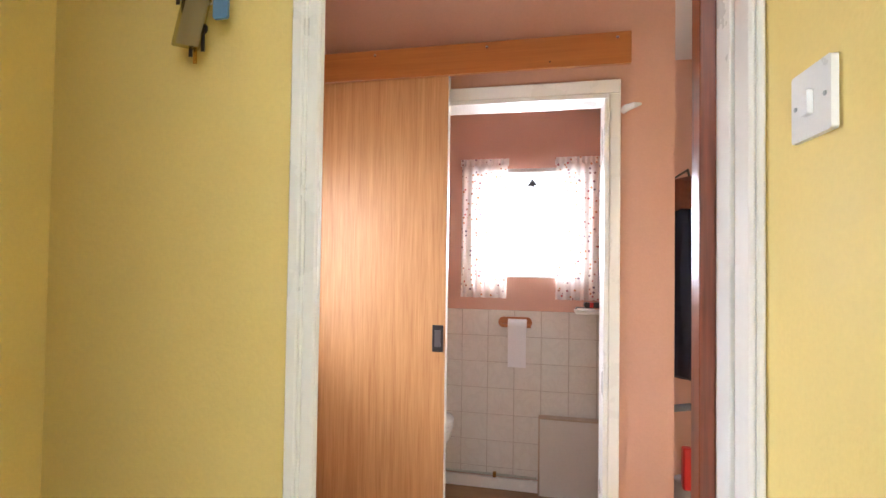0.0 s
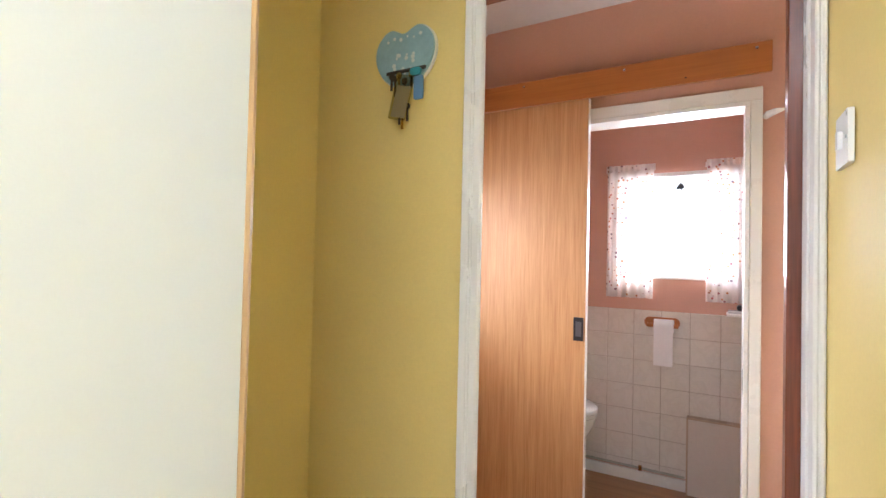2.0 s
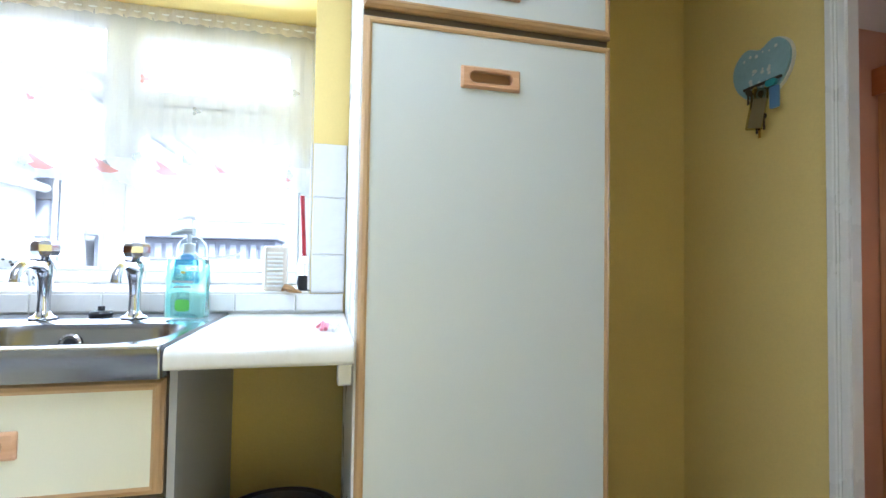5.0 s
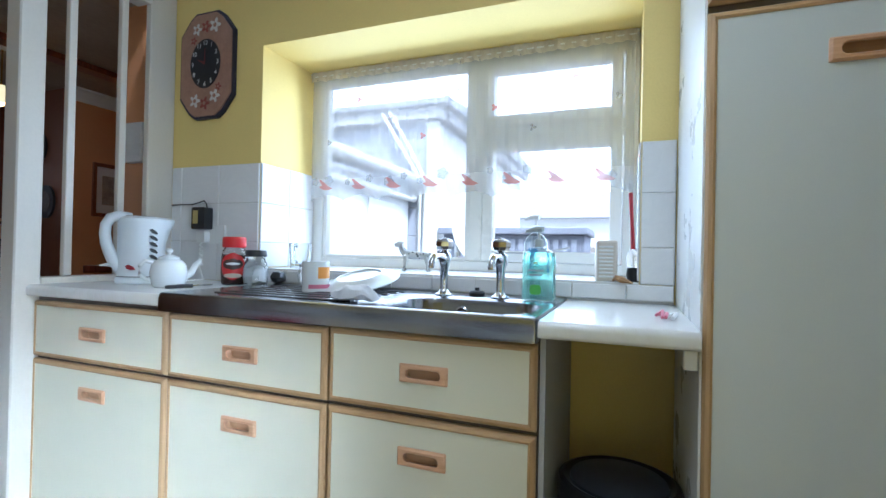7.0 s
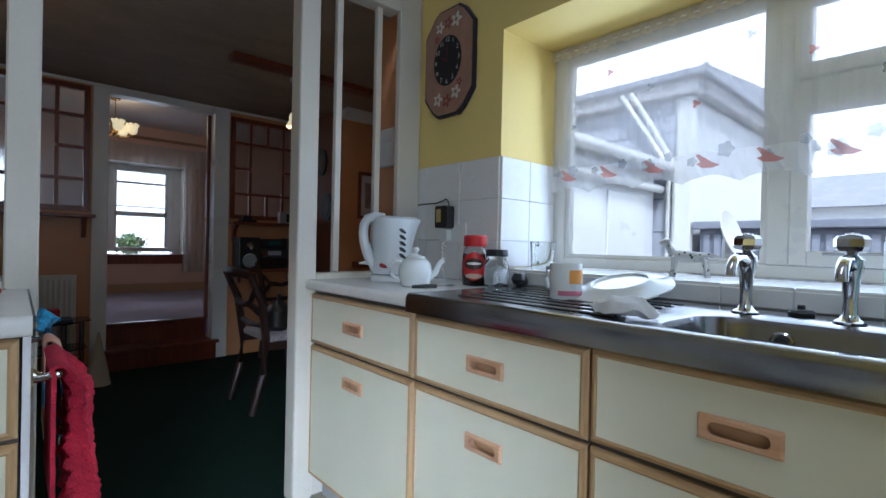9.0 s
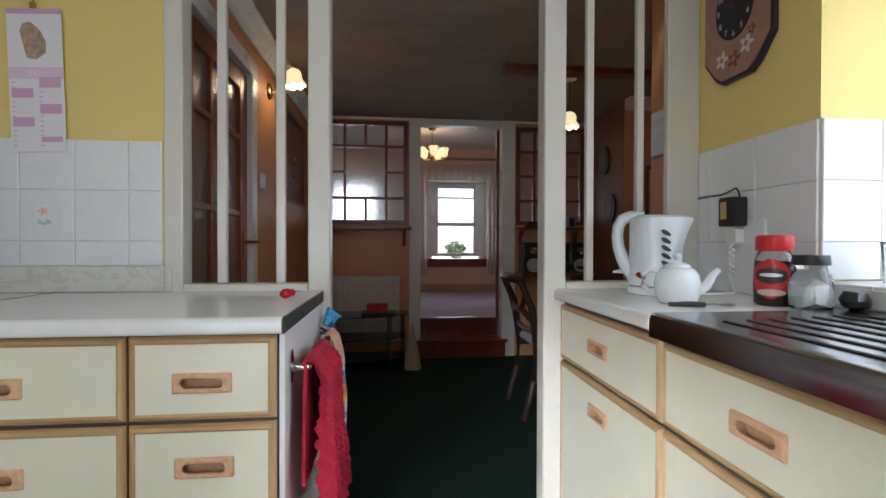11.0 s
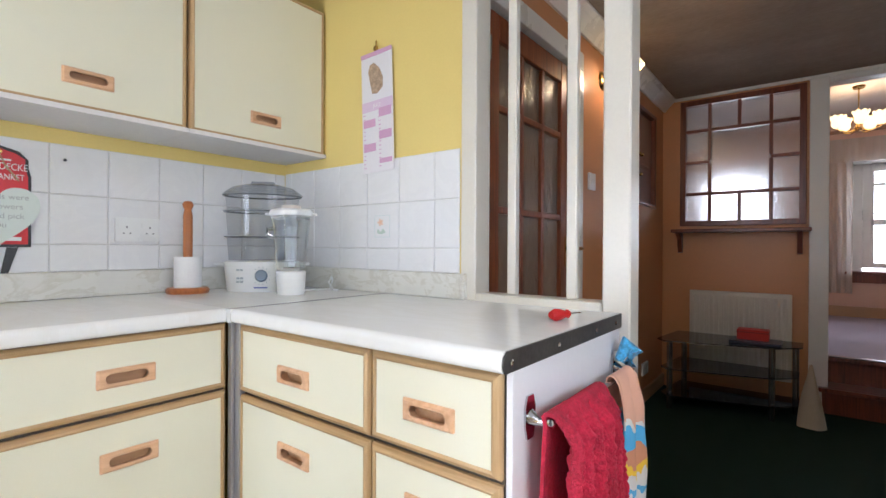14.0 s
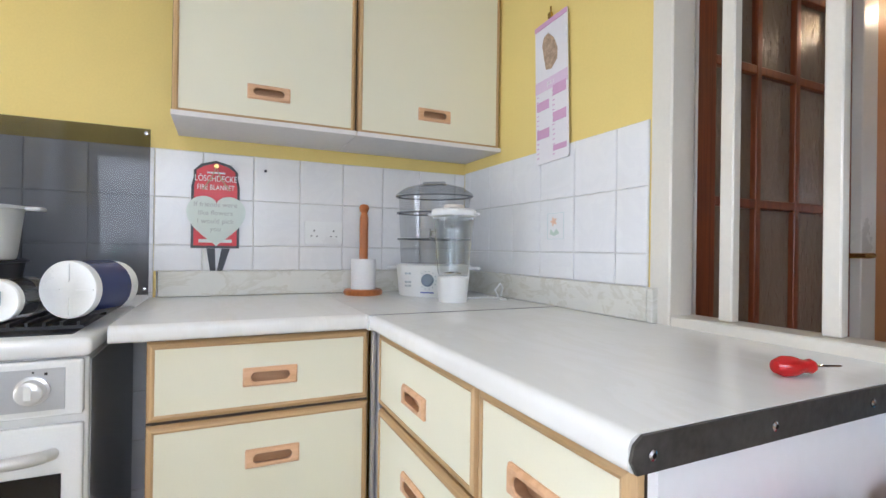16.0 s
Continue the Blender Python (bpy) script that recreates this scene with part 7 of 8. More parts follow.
e = thing("chandelier", "brass chandelier with five lit amber shades", "chandelier", "", (-0.2, -7.2, 2.6))
cx, cy = -0.22, -7.2
part("rod", tube([(cx, cy, 2.619), (cx, cy, 2.5), (cx, cy, 2.3)], 0.006, 8), BRASS, e, "", None, True)
part("rose", lathe([(0.05, 2.619), (0.045, 2.6), (0, 2.595)], 16, (cx, cy)), BRASS, e, "", None, True)
part("hub", lathe([(0, 2.2), (0.02, 2.21), (0.03, 2.24), (0.015, 2.28), (0.008, 2.32)], 14, (cx, cy)), BRASS, e, "", None, True)
for k in range(5):
    a = radians(72 * k + 20)
    px, py = cx + 0.16 * math.cos(a), cy + 0.16 * math.sin(a)
    part("arm", tube([(cx, cy, 2.23), (cx + 0.08 * math.cos(a), cy + 0.08 * math.sin(a), 2.2), (px, py, 2.225), (px, py, 2.25)], 0.006, 6), BRASS, e, "", None, True)
    part("shade", tulip(1.1), SHADE, e, "lit amber glass shade", Matrix.Translation((px, py, 2.355)) @ pose(0, 0, 0, 180, 0, 0), True)
point("chandelier_bulb", (cx, cy, 2.44), 2.6, 0.14)

# ---- ceiling beam, wall pieces ----
solid("beam_dining", cube(-3.19, -0.45, -4.2, -4.08, 2.27, 2.309, bevel=0.004), MAHOGANY, "dark stained ceiling beam", "beam", "structure")
e = thing("meter_box", "white ribbed box on the wall by the screen", "box", "", (-0.92, -2.98, 1.6))
part("box", cube(-0.919, -0.885, -3.05, -2.93, 1.50, 1.70, bevel=0.005), WPLASTIC, e)
for k in range(5):
    part("rib", cube(-0.8845, -0.881, -3.04, -2.94, 1.53 + 0.032 * k, 1.542 + 0.032 * k), WPLASTIC, e)
solid("wall_return", cube(-0.9195, -0.9165, -3.1, -2.835, 0.005, 2.308), ORANGE, "apricot painted return of the outside wall", "wall", "structure")
for z, y in ((1.42, -4.98), (1.86, -5.1)):
    e = thing("oval_plaque", "dark oval plaque on the brown wall", "plaque", "oval plaques", (-1.62, y, z))
    ov = [(y + 0.1 * math.cos(radians(12 * k)), z + 0.13 * math.sin(radians(12 * k))) for k in range(30)]
    part("plaque", prism(ov, 0.002, 0.02), BLACK, e, "", to_west(-1.62))
    part("centre", prism([(y + (u - y) * 0.62, z + (v - z) * 0.62) for u, v in ov], 0.0205, 0.026), mottled("dark_relief", (0.09, 0.07, 0.06), 0.5, 0.5, 25), e, "raised centre", to_west(-1.62))
e = thing("picture_frame", "dark framed picture on the alcove wall", "picture", "", (-1.95, -4.75, 1.5))
MA = to_south(-4.75)
part("frame", boxes((-2.12, -2.09, 0.002, 0.022, 1.32, 1.76), (-1.83, -1.80, 0.002, 0.022, 1.32, 1.76), (-2.09, -1.83, 0.002, 0.022, 1.32, 1.35), (-2.09, -1.83, 0.002, 0.022, 1.73, 1.76), bevel=0.003), MAHOGANY, e, "", MA)
part("mount", cube(-2.09, -1.83, 0.003, 0.007, 1.35, 1.73), PAPER, e, "cream mount", MA)
part("print", cube(-2.04, -1.88, 0.0072, 0.0085, 1.42, 1.66), mottled("faded_print", (0.35, 0.3, 0.28), 0.5, 0.6, 14), e, "faded print", MA)
e = thing("wall_light", "lit wall light in the alcove", "wall light", "", (-2.5, -4.7, 1.9))
part("backplate", lathe([(0.05, 0), (0.03, 0.02), (0, 0.024)], 16), BRASS, e, "", Matrix.Translation((-2.55, -4.749, 1.9)) @ pose(0, 0, 0, -90, 0, 0), True)
part("shade", tulip(1.1), SHADE, e, "lit amber glass shade", Matrix.Translation((-2.55, -4.66, 1.83)), True)
part("arm", tube([(-2.55, -4.74, 1.9), (-2.55, -4.69, 1.93), (-2.55, -4.66, 1.945)], 0.006, 6), BRASS, e)
point("alcove_bulb", (-2.55, -4.66, 1.82), 1.5, 0.03)
solid("trim_dado", boxes((-3.18, -1.75, -4.749, -4.73, 0.86, 0.92), bevel=0.003), MAHOGANY, "dark stained dado rail", "dado rail", "structure")


# ---- dining table and chairs ----
e = thing("dining_table", "dark round dining table", "table", "", (-1.5, -4.35, 0))
part("top", lathe([(0.43, 0.70), (0.45, 0.71), (0.45, 0.725), (0.43, 0.735), (0, 0.735)], 40, (-1.5, -4.35)), MAHOGANY, e, "", None, True)
part("pedestal", lathe([(0.1, 0.06), (0.05, 0.12), (0.06, 0.4), (0.045, 0.5), (0.1, 0.7)], 20, (-1.5, -4.35)), MAHOGANY, e, "", None, True)
for k in range(3):
    a = radians(120 * k + 30)
    part("foot", tube([(-1.5 + 0.04 * math.cos(a), -4.35 + 0.04 * math.sin(a), 0.12), (-1.5 + 0.2 * math.cos(a), -4.35 + 0.2 * math.sin(a), 0.07), (-1.5 + 0.36 * math.cos(a), -4.35 + 0.36 * math.sin(a), 0.025)], 0.025, 8), MAHOGANY, e, "", None, True)
e = thing("table_cloth", "pale lace table cloth on the dining table", "table cloth", "", (-1.5, -4.35, 0.736))
bm = lathe([(0.0, 0.7375), (0.3, 0.7375), (0.455, 0.7372), (0.463, 0.72), (0.47, 0.66), (0.475, 0.62)], 48, (-1.5, -4.35), False)
for v in bm.verts:
    if v.co.z < 0.73:
        a = math.atan2(v.co.y + 4.35, v.co.x + 1.5)
        k = 1 + 0.035 * math.sin(11 * a) * (0.74 - v.co.z) / 0.18
        v.co.x, v.co.y = -1.5 + (v.co.x + 1.5) * k, -4.35 + (v.co.y + 4.35) * k
part("cloth", bm, cloth("lace_cloth", (0.5, 0.48, 0.46)), e, "", None, True)


def dining_chair():
    """Local: seat centre at the origin, the back at -y, floor at z=0."""
    e = thing("dining_chair", "dark mahogany dining chair with a rope-twist back", "chair", "dining chairs")
    M = EBONY
    for s in (-1, 1):
        part("back_post", tube([(s * 0.2, -0.28, 0.004), (s * 0.2, -0.215, 0.25), (s * 0.205, -0.2, 0.46), (s * 0.215, -0.235, 0.7), (s * 0.225, -0.31, 0.87)], 0.018, 8, [0.02, 0.025, 0.027, 0.024, 0.021]), M, e, "", None, True)
        part("front_leg", tube([(s * 0.21, 0.19, 0.004), (s * 0.205, 0.18, 0.25), (s * 0.2, 0.17, 0.43)], 0.018, 8, [0.019, 0.024, 0.028]), M, e, "", None, True)
        part("side_rail", cube(s * 0.2 - 0.012, s * 0.2 + 0.012, -0.2, 0.17, 0.395, 0.445, bevel=0.004), M, e)
    part("front_rail", cube(-0.19, 0.19, 0.158, 0.182, 0.395, 0.445, bevel=0.004), M, e)
    part("seat", cube(-0.215, 0.215, -0.205, 0.205, 0.446, 0.49, bevel=0.018, seg=3), cloth("seat_fabric", (0.36, 0.33, 0.34), 0, 0.9, 0.5, 120, 0.35), e, "grey patterned seat pad", None, True)
    part("top_rail", tube([(-0.235, -0.305, 0.865), (-0.12, -0.33, 0.885), (0, -0.34, 0.88), (0.12, -0.33, 0.885), (0.235, -0.305, 0.865)], 0.02, 8, [0.023, 0.03, 0.034, 0.03, 0.023]), M, e, "", None, True)
    part("cross_splat", tube([(-0.2, -0.225, 0.62), (-0.1, -0.275, 0.69), (0, -0.272, 0.67), (0.1, -0.275, 0.69), (0.2, -0.225, 0.62)], 0.021, 8), M, e, "", None, True)
    part("cross_splat", tube([(-0.21, -0.275, 0.78), (-0.1, -0.27, 0.68), (0, -0.272, 0.672), (0.1, -0.27, 0.68), (0.21, -0.275, 0.78)], 0.018, 8), M, e, "", None, True)
    part("lower_rail", tube([(-0.205, -0.205, 0.55), (0, -0.225, 0.545), (0.205, -0.205, 0.55)], 0.018, 8), M, e, "", None, True)
    return e


c = dining_chair()
at(c, -0.795, -4.035, 0.004, 90)
copy_thing(c, pose(-1.3, -3.62, 0.004, 0, 0, 170))
copy_thing(c, pose(-1.35, -5.02, 0.004, 0, 0, 8))
e = thing("handbag", "black handbag over the chair seat", "bag")
bm = lathe([(0.1, 0.0), (0.13, 0.02), (0.12, 0.12), (0.08, 0.17), (0, 0.175)], 20)
bm.transform(Matrix.Diagonal((1.2, 0.6, 1, 1)))
part("body", wobble(bm, 0.02, 10, 2), mottled("black_leather", (0.015, 0.015, 0.016), 0.3, 0.45, 20, 150, 0.4), e, "", None, True)
part("strap", tube([(-0.09, 0, 0.15), (-0.05, 0, 0.23), (0.05, 0, 0.23), (0.09, 0, 0.15)], 0.006, 6), BLACK, e, "", None, True)
at(e, -0.76, -4.04, 0.497, 60)
e = thing("carrier_bag", "pale carrier bag hung from the chair", "bag")
bm = lathe([(0.05, 0.0), (0.075, 0.02), (0.07, 0.12), (0.04, 0.2), (0.012, 0.27)], 16)
bm.transform(Matrix.Diagonal((1.0, 0.45, 1, 1)))
part("bag", wobble(bm, 0.03, 14, 4), cloth("thin_plastic", (0.5, 0.5, 0.52), 0.25), e, "", None, True)
part("loop", tube([(0, 0, 0.01), (0.06, 0.01, -0.06), (0.08, 0.01, -0.13), (0.03, 0.0, -0.16), (-0.02, 0, -0.1), (-0.01, 0, 0.01)], 0.004, 6), CHINA, e, "", None, True)
at(e, -0.86, -3.80, 0.30, 60)

# ---- lounge ----
def sash_window(name, dx):
    e = thing(name, "white sash window in a deep reveal", "window", "", (-0.75 + dx, -8.8, 0.95))
    tagged(e, kind="structure")
    FY = -8.82
    x0, x1, z0, z1 = -1.15 + dx, -0.36 + dx, 0.90, 2.11
    part("frame", boxes((x0, x0 + 0.07, FY - 0.08, FY, z0, z1), (x1 - 0.07, x1, FY - 0.08, FY, z0, z1), (x0 + 0.07, x1 - 0.07, FY - 0.08, FY, z1 - 0.08, z1), (x0 + 0.07, x1 - 0.07, FY - 0.08, FY, z0, z0 + 0.06), bevel=0.004), WHITE, e)
    part("sash", boxes((x0 + 0.07, x1 - 0.07, FY - 0.05, FY - 0.01, 1.40, 1.465), (x0 + 0.07, x1 - 0.07, FY - 0.06, FY - 0.03, 1.86, 1.89), (x0 + 0.07, x0 + 0.1, FY - 0.05, FY - 0.01, z0 + 0.06, z1 - 0.08), (x1 - 0.1, x1 - 0.07, FY - 0.05, FY - 0.01, z0 + 0.06, z1 - 0.08), (x0 + 0.1, x1 - 0.1, FY - 0.05, FY - 0.012, 1.53, 1.545)), WHITE, e)
    for a, b in ((z0 + 0.06, 1.40), (1.465, z1 - 0.08)):
        p = part("pane", cube(x0 + 0.1, x1 - 0.1, FY - 0.035, FY - 0.031, a, b), PANE, e)
        p.visible_shadow = False
    for a, b in ((-1.25 + dx, -1.152 + dx), (-0.358 + dx, -0.2 + dx)):
        part("reveal", cube(a, b, -8.99, -8.83, 0.862, 2.118), WHITE, e)
    part("reveal_head", cube(-1.152 + dx, -0.358 + dx, -8.99, -8.83, 2.1105, 2.118), WHITE, e)
    part("window_board", cube(-1.28 + dx, -0.17 + dx, -8.81, -8.46, 0.832, 0.868, bevel=0.005), MAHOGANY, e, "dark stained window board")
    part("apron", cube(-1.26 + dx, -0.19 + dx, -8.499, -8.48, 0.74, 0.831), MAHOGANY, e)


sash_window("window_3", 0.0)
sash_window("window_5", 1.68)
LACE = cloth("cream_lace", (0.72, 0.66, 0.58), 0.3)
e = thing("lounge_curtain", "cream lace curtains with a gathered pelmet", "curtain", "", (-0.7, -8.45, 1.5))


def hang_y(x0, x1, zt, zb, y, waves, depth):
    bm = hang(x0, x1, zt, zb, 0, waves, depth, 60, 6)
    bm.transform(Matrix(((0, 1, 0, 0), (1, 0, 0, y), (0, 0, 1, 0), (0, 0, 0, 1))))
    return bm


part("curtain", hang_y(-1.62, -1.2, 2.24, 0.62, -8.44, 5, 0.025), LACE, e)
part("curtain", hang_y(-0.25, 0.15, 2.24, 0.62, -8.44, 5, 0.025), LACE, e)
part("pelmet", hang_y(-1.65, 0.2, 2.36, 2.10, -8.40, 16, 0.012), LACE, e, "gathered lace pelmet")
solid("baseboard_lounge", cube(-3.19, 1.89, -8.499, -8.48, 0.351, 0.47, bevel=0.004), mottled("varnished_skirting_2", (0.48, 0.30, 0.16), 0.1, 0.4), "pale varnished skirting board", "skirting", "structure")
solid("trim_picture_rail", cube(-3.19, 1.89, -8.499, -8.475, 2.44, 2.48, bevel=0.004), mottled("stained_rail", (0.30, 0.15, 0.08), 0.1, 0.4), "stained picture rail", "picture rail", "structure")

# ---- hall ----
e = thing("sliding_door", "sapele veneer sliding door of the toilet", "door", "", (-0.66, 1.82, -0.25))
part("leaf", cube(-0.998, -0.318, 1.80, 1.836, -0.25, 1.95, bevel=0.002), SAPELE, e)
pull_plate = part("flush_pull", boxes((-0.370, -0.325, 1.795, 1.7995, 0.765, 0.872), bevel=0.001), BLACK, e, "black flush pull")
part("pull_hollow", cube(-0.360, -0.335, 1.7935, 1.7947, 0.785, 0.852), plain("grey_hollow", (0.12, 0.12, 0.13), 0.3, 0.6), pull_plate)
part("edge_strip", cube(-0.3175, -0.3155, 1.801, 1.835, -0.25, 1.88), WHITE, e, "pale edge")
e = thing("door_pelmet", "varnished wooden pelmet over the sliding door", "pelmet", "", (-0.3, 1.79, 1.95))
part("board", cube(-0.999, 0.375, 1.765, 1.785, 1.87, 1.99, bevel=0.002), PELMET, e)
part("top", cube(-0.999, 0.375, 1.786, 1.869, 1.968, 1.988), PELMET, e)
for x in (-0.62, -0.16, 0.325):
    part("screw", lathe([(0.006, 0), (0.006, 0.002), (0, 0.003)], 8), CHROME, e, "", Matrix.Translation((x, 1.765, 1.967)) @ pose(0, 0, 0, 90, 0, 0))
part("screw", lathe([(0.004, 0), (0, 0.002)], 6), BLACK, e, "", Matrix.Translation((0.08, 1.765, 1.893)) @ pose(0, 0, 0, 90, 0, 0))
e = thing("door_3", "white painted toilet doorway", "doorway", "", (0, 1.9, -0.25))
tagged(e, kind="structure")
part("jamb", cube(0.292, 0.309, 1.852, 1.985, FLOOR_HALL, 1.772, bevel=0.002), WHITE, e)
part("jamb", cube(-0.399, -0.382, 1.868, 1.985, FLOOR_HALL, 1.772), WHITE, e)
part("head", cube(-0.399, 0.309, 1.852, 1.985, 1.773, 1.789), WHITE, e)
part("architrave", cube(0.3095, 0.352, 1.855, 1.8695, FLOOR_HALL, 1.79, bevel=0.003), WHITE, e)
part("architrave_head", cube(-0.42, 0.352, 1.8555, 1.8695, 1.79, 1.845, bevel=0.003), WHITE, e)
e = thing("coat_hook", "small white and brass hook on the wall", "hook", "", (0.38, 1.87, 1.72))
part("hook", tube([(0.365, 1.869, 1.725), (0.37, 1.84, 1.725), (0.395, 1.825, 1.73), (0.42, 1.83, 1.735)], 0.012, 8, [0.014, 0.015, 0.012, 0.005]), CHINA, e, "", None, True)

# coats and clutter past the partition's end
e = thing("hanging_coat", "navy and black coats hanging with a brown collar", "coat", "", (0.75, 2.3, 1.2))
bm = lathe([(0.05, 0.55), (0.15, 0.57), (0.17, 0.75), (0.16, 1.1), (0.14, 1.32), (0.07, 1.46), (0.03, 1.5)], 28, (0.80, 2.55))
bm.transform(Matrix.Translation((0.8, 2.55, 0)) @ Matrix.Diagonal((1.0, 0.75, 1, 1)) @ Matrix.Translation((-0.8, -2.55, 0)))
for v in bm.verts:
    a = math.atan2(v.co.y - 2.55, v.co.x - 0.8)
    v.co += Vector((math.cos(a), math.sin(a), 0)) * 0.016 * math.sin(7 * a + 4 * v.co.z)
part("body", wobble(bm, 0.02, 6), mottled("navy_cloth", (0.012, 0.014, 0.035), 0.4, 0.8, 12, 200, 0.3), e, "", None, True)
part("collar", wobble(lathe([(0.10, 1.40), (0.12, 1.46), (0.10, 1.54), (0.05, 1.56), (0, 1.56)], 20, (0.80, 2.53)), 0.025, 12), mottled("brown_suede", (0.16, 0.05, 0.025), 0.3, 0.8), e, "brown collar", None, True)
part("hanger_hook", tube([(0.8, 2.56, 1.55), (0.8, 2.6, 1.62), (0.8, 2.89, 1.62)], 0.006, 6), DARKM, e)
e = thing("vacuum_hose", "grey vacuum hose looped on the wall", "hose", "", (0.7, 2.4, 0.4))
part("hose", tube([(0.57, 2.3, 0.50), (0.66, 2.32, 0.46), (0.8, 2.36, 0.47), (0.95, 2.4, 0.44)], 0.018, 8), plain("grey_hose", (0.12, 0.13, 0.16), 0.5), e, "", None, True)
part("cord", tube([(0.56, 2.25, 0.46), (0.62, 2.27, 0.40), (0.64, 2.28, 0.33), (0.6, 2.27, 0.28), (0.56, 2.26, 0.27)], 0.008, 6), WPLASTIC, e, "white cord", None, True)
e = thing("vacuum_cleaner", "grey and red upright vacuum cleaner", "vacuum cleaner", "", (0.7, 2.2, -0.26))
part("body", lathe([(0.13, -0.255), (0.14, -0.2), (0.12, 0.02), (0.09, 0.1), (0.05, 0.14)], 20, (0.72, 2.3)), plain("dark_grey_plastic", (0.10, 0.10, 0.11), 0.35), e, "", None, True)
part("dust_cup", lathe([(0.075, 0.05), (0.08, 0.12), (0.06, 0.18), (0, 0.19)], 18, (0.70, 2.22)), plain("silver_cup", (0.5, 0.5, 0.52), 0.25, 0.6), e, "silver cap", None, True)
part("trigger", boxes((0.66, 0.70, 2.15, 2.19, 0.16, 0.34), bevel=0.006), RED, e, "red handle piece")
e = thing("laundry_basket", "white slatted plastic basket on the hall floor", "basket", "", (0.62, 2.1, -0.26))
bm = boxes(*[(0.575, 0.585, 2.0 + 0.03 * k, 2.015 + 0.03 * k, -0.255, 0.04) for k in range(9)], (0.572, 0.588, 1.99, 2.28, 0.04, 0.06), (0.572, 0.588, 1.99, 2.28, -0.12, -0.105))
part("side", bm, GREY, e, "slatted side")
part("rim", boxes((0.59, 0.82, 1.99, 2.005, -0.255, 0.06), (0.59, 0.82, 2.265, 2.28, -0.255, 0.06), (0.82, 0.832, 1.99, 2.28, -0.255, 0.06)), GREY, e)
e = thing("window_4", "small white porch window", "window", "", (1.55, 2.95, 1.4))
tagged(e, kind="structure")
part("frame", boxes((1.2, 1.25, 2.92, 2.97, 1.0, 1.8), (1.85, 1.9, 2.92, 2.97, 1.0, 1.8), (1.25, 1.85, 2.92, 2.97, 1.75, 1.8), (1.25, 1.85, 2.92, 2.97, 1.0, 1.05), bevel=0.003), WHITE, e)
p = part("pane", cube(1.25, 1.85, 2.94, 2.944, 1.05, 1.75), FROST, e)
p.visible_shadow = False

# ---- toilet room ----
e = thing("window_2", "small frosted toilet window with white frame", "window", "", (-0.02, 2.95, 1.35))
tagged(e, kind="structure")
part("frame", boxes((-0.34, -0.29, 2.97, 3.02, 1.031, 1.68), (0.25, 0.3, 2.97, 3.02, 1.031, 1.68), (-0.29, 0.25, 2.97, 3.02, 1.63, 1.68), (-0.29, 0.25, 2.97, 3.02, 1.031, 1.075), bevel=0.003), WHITE, e)
p = part("pane", cube(-0.29, 0.25, 2.99, 2.994, 1.075, 1.63), FROST, e)
p.visible_shadow = False
part("sill", cube(-0.339, 0.299, 2.901, 2.969, 1.0305, 1.042), WHITE, e)
part("curtain_rail", boxes((-0.42, 0.39, 2.868, 2.876, 1.675, 1.70)), WHITE, e, "white curtain rail")

m, t, b = nodes_of("sprigged_cotton")
vo = add(t, "ShaderNodeTexVoronoi", Scale=34.0, Randomness=0.8)
t.links.new(coords(t, (1, 0.2, 1)), vo.inputs["Vector"])
sep = t.nodes.new("ShaderNodeSeparateColor")
t.links.new(vo.outputs["Color"], sep.inputs[0])
cr = ramp(t, sep.outputs[0], [(0.0, (0.55, 0.12, 0.10)), (0.4, (0.2, 0.16, 0.2)), (0.7, (0.55, 0.25, 0.1))])
mk = ramp(t, vo.outputs["Distance"], [(0.2, (1, 1, 1)), (0.27, (0, 0, 0))])
mix = t.nodes.new("ShaderNodeMix")
mix.data_type = "RGBA"
t.links.new(mk, mix.inputs["Factor"])
mix.inputs["A"].default_value = (0.80, 0.74, 0.68, 1)
t.links.new(cr, mix.inputs["B"])
t.links.new(mix.outputs["Result"], b.inputs["Base Color"])
b.inputs["Roughness"].default_value = 0.9
tr = add(t, "ShaderNodeBsdfTranslucent")
t.links.new(mix.outputs["Result"], tr.inputs["Color"])
ms = add(t, "ShaderNodeMixShader", Fac=0.38)
t.links.new(b.outputs[0], ms.inputs[1])
t.links.new(tr.outputs[0], ms.inputs[2])
t.links.new(ms.outputs[0], t.nodes["Material Output"].inputs["Surface"])
SPRIG = m
for a, b_ in ((-0.432, -0.15), (0.142, 0.398)):
    e = thing("short_curtain", "short cream cotton curtain with a sprig print", "curtain", "toilet window curtains", ((a + b_) / 2, 2.86, 1.3))
    part("curtain", hang_y(a, b_, 1.72, 0.905, 2.852, 5, 0.018), SPRIG, e, "", None, True)
    part("ruffle", hang_y(a - 0.008, b_ + 0.008, 1.76, 1.715, 2.85, 9, 0.012), SPRIG, e, "gathered heading", None, True)
e = thing("net_strip", "narrow net valance in the toilet window", "net", "", (0, 2.93, 1.6))
part("net", hang_y(-0.16, 0.15, 1.64, 1.555, 2.935, 10, 0.005), NETD, e)
e = thing("bird_ornament", "small dark bird ornament hanging in the window", "ornament", "", (-0.015, 2.92, 1.58))
part("ornament", prism([(-0.035, 1.60), (-0.02, 1.615), (0.0, 1.64), (0.018, 1.615), (0.03, 1.605), (0.012, 1.595), (0.004, 1.57), (-0.004, 1.595), (-0.02, 1.592)], 2.90, 2.906), BLACK, e)

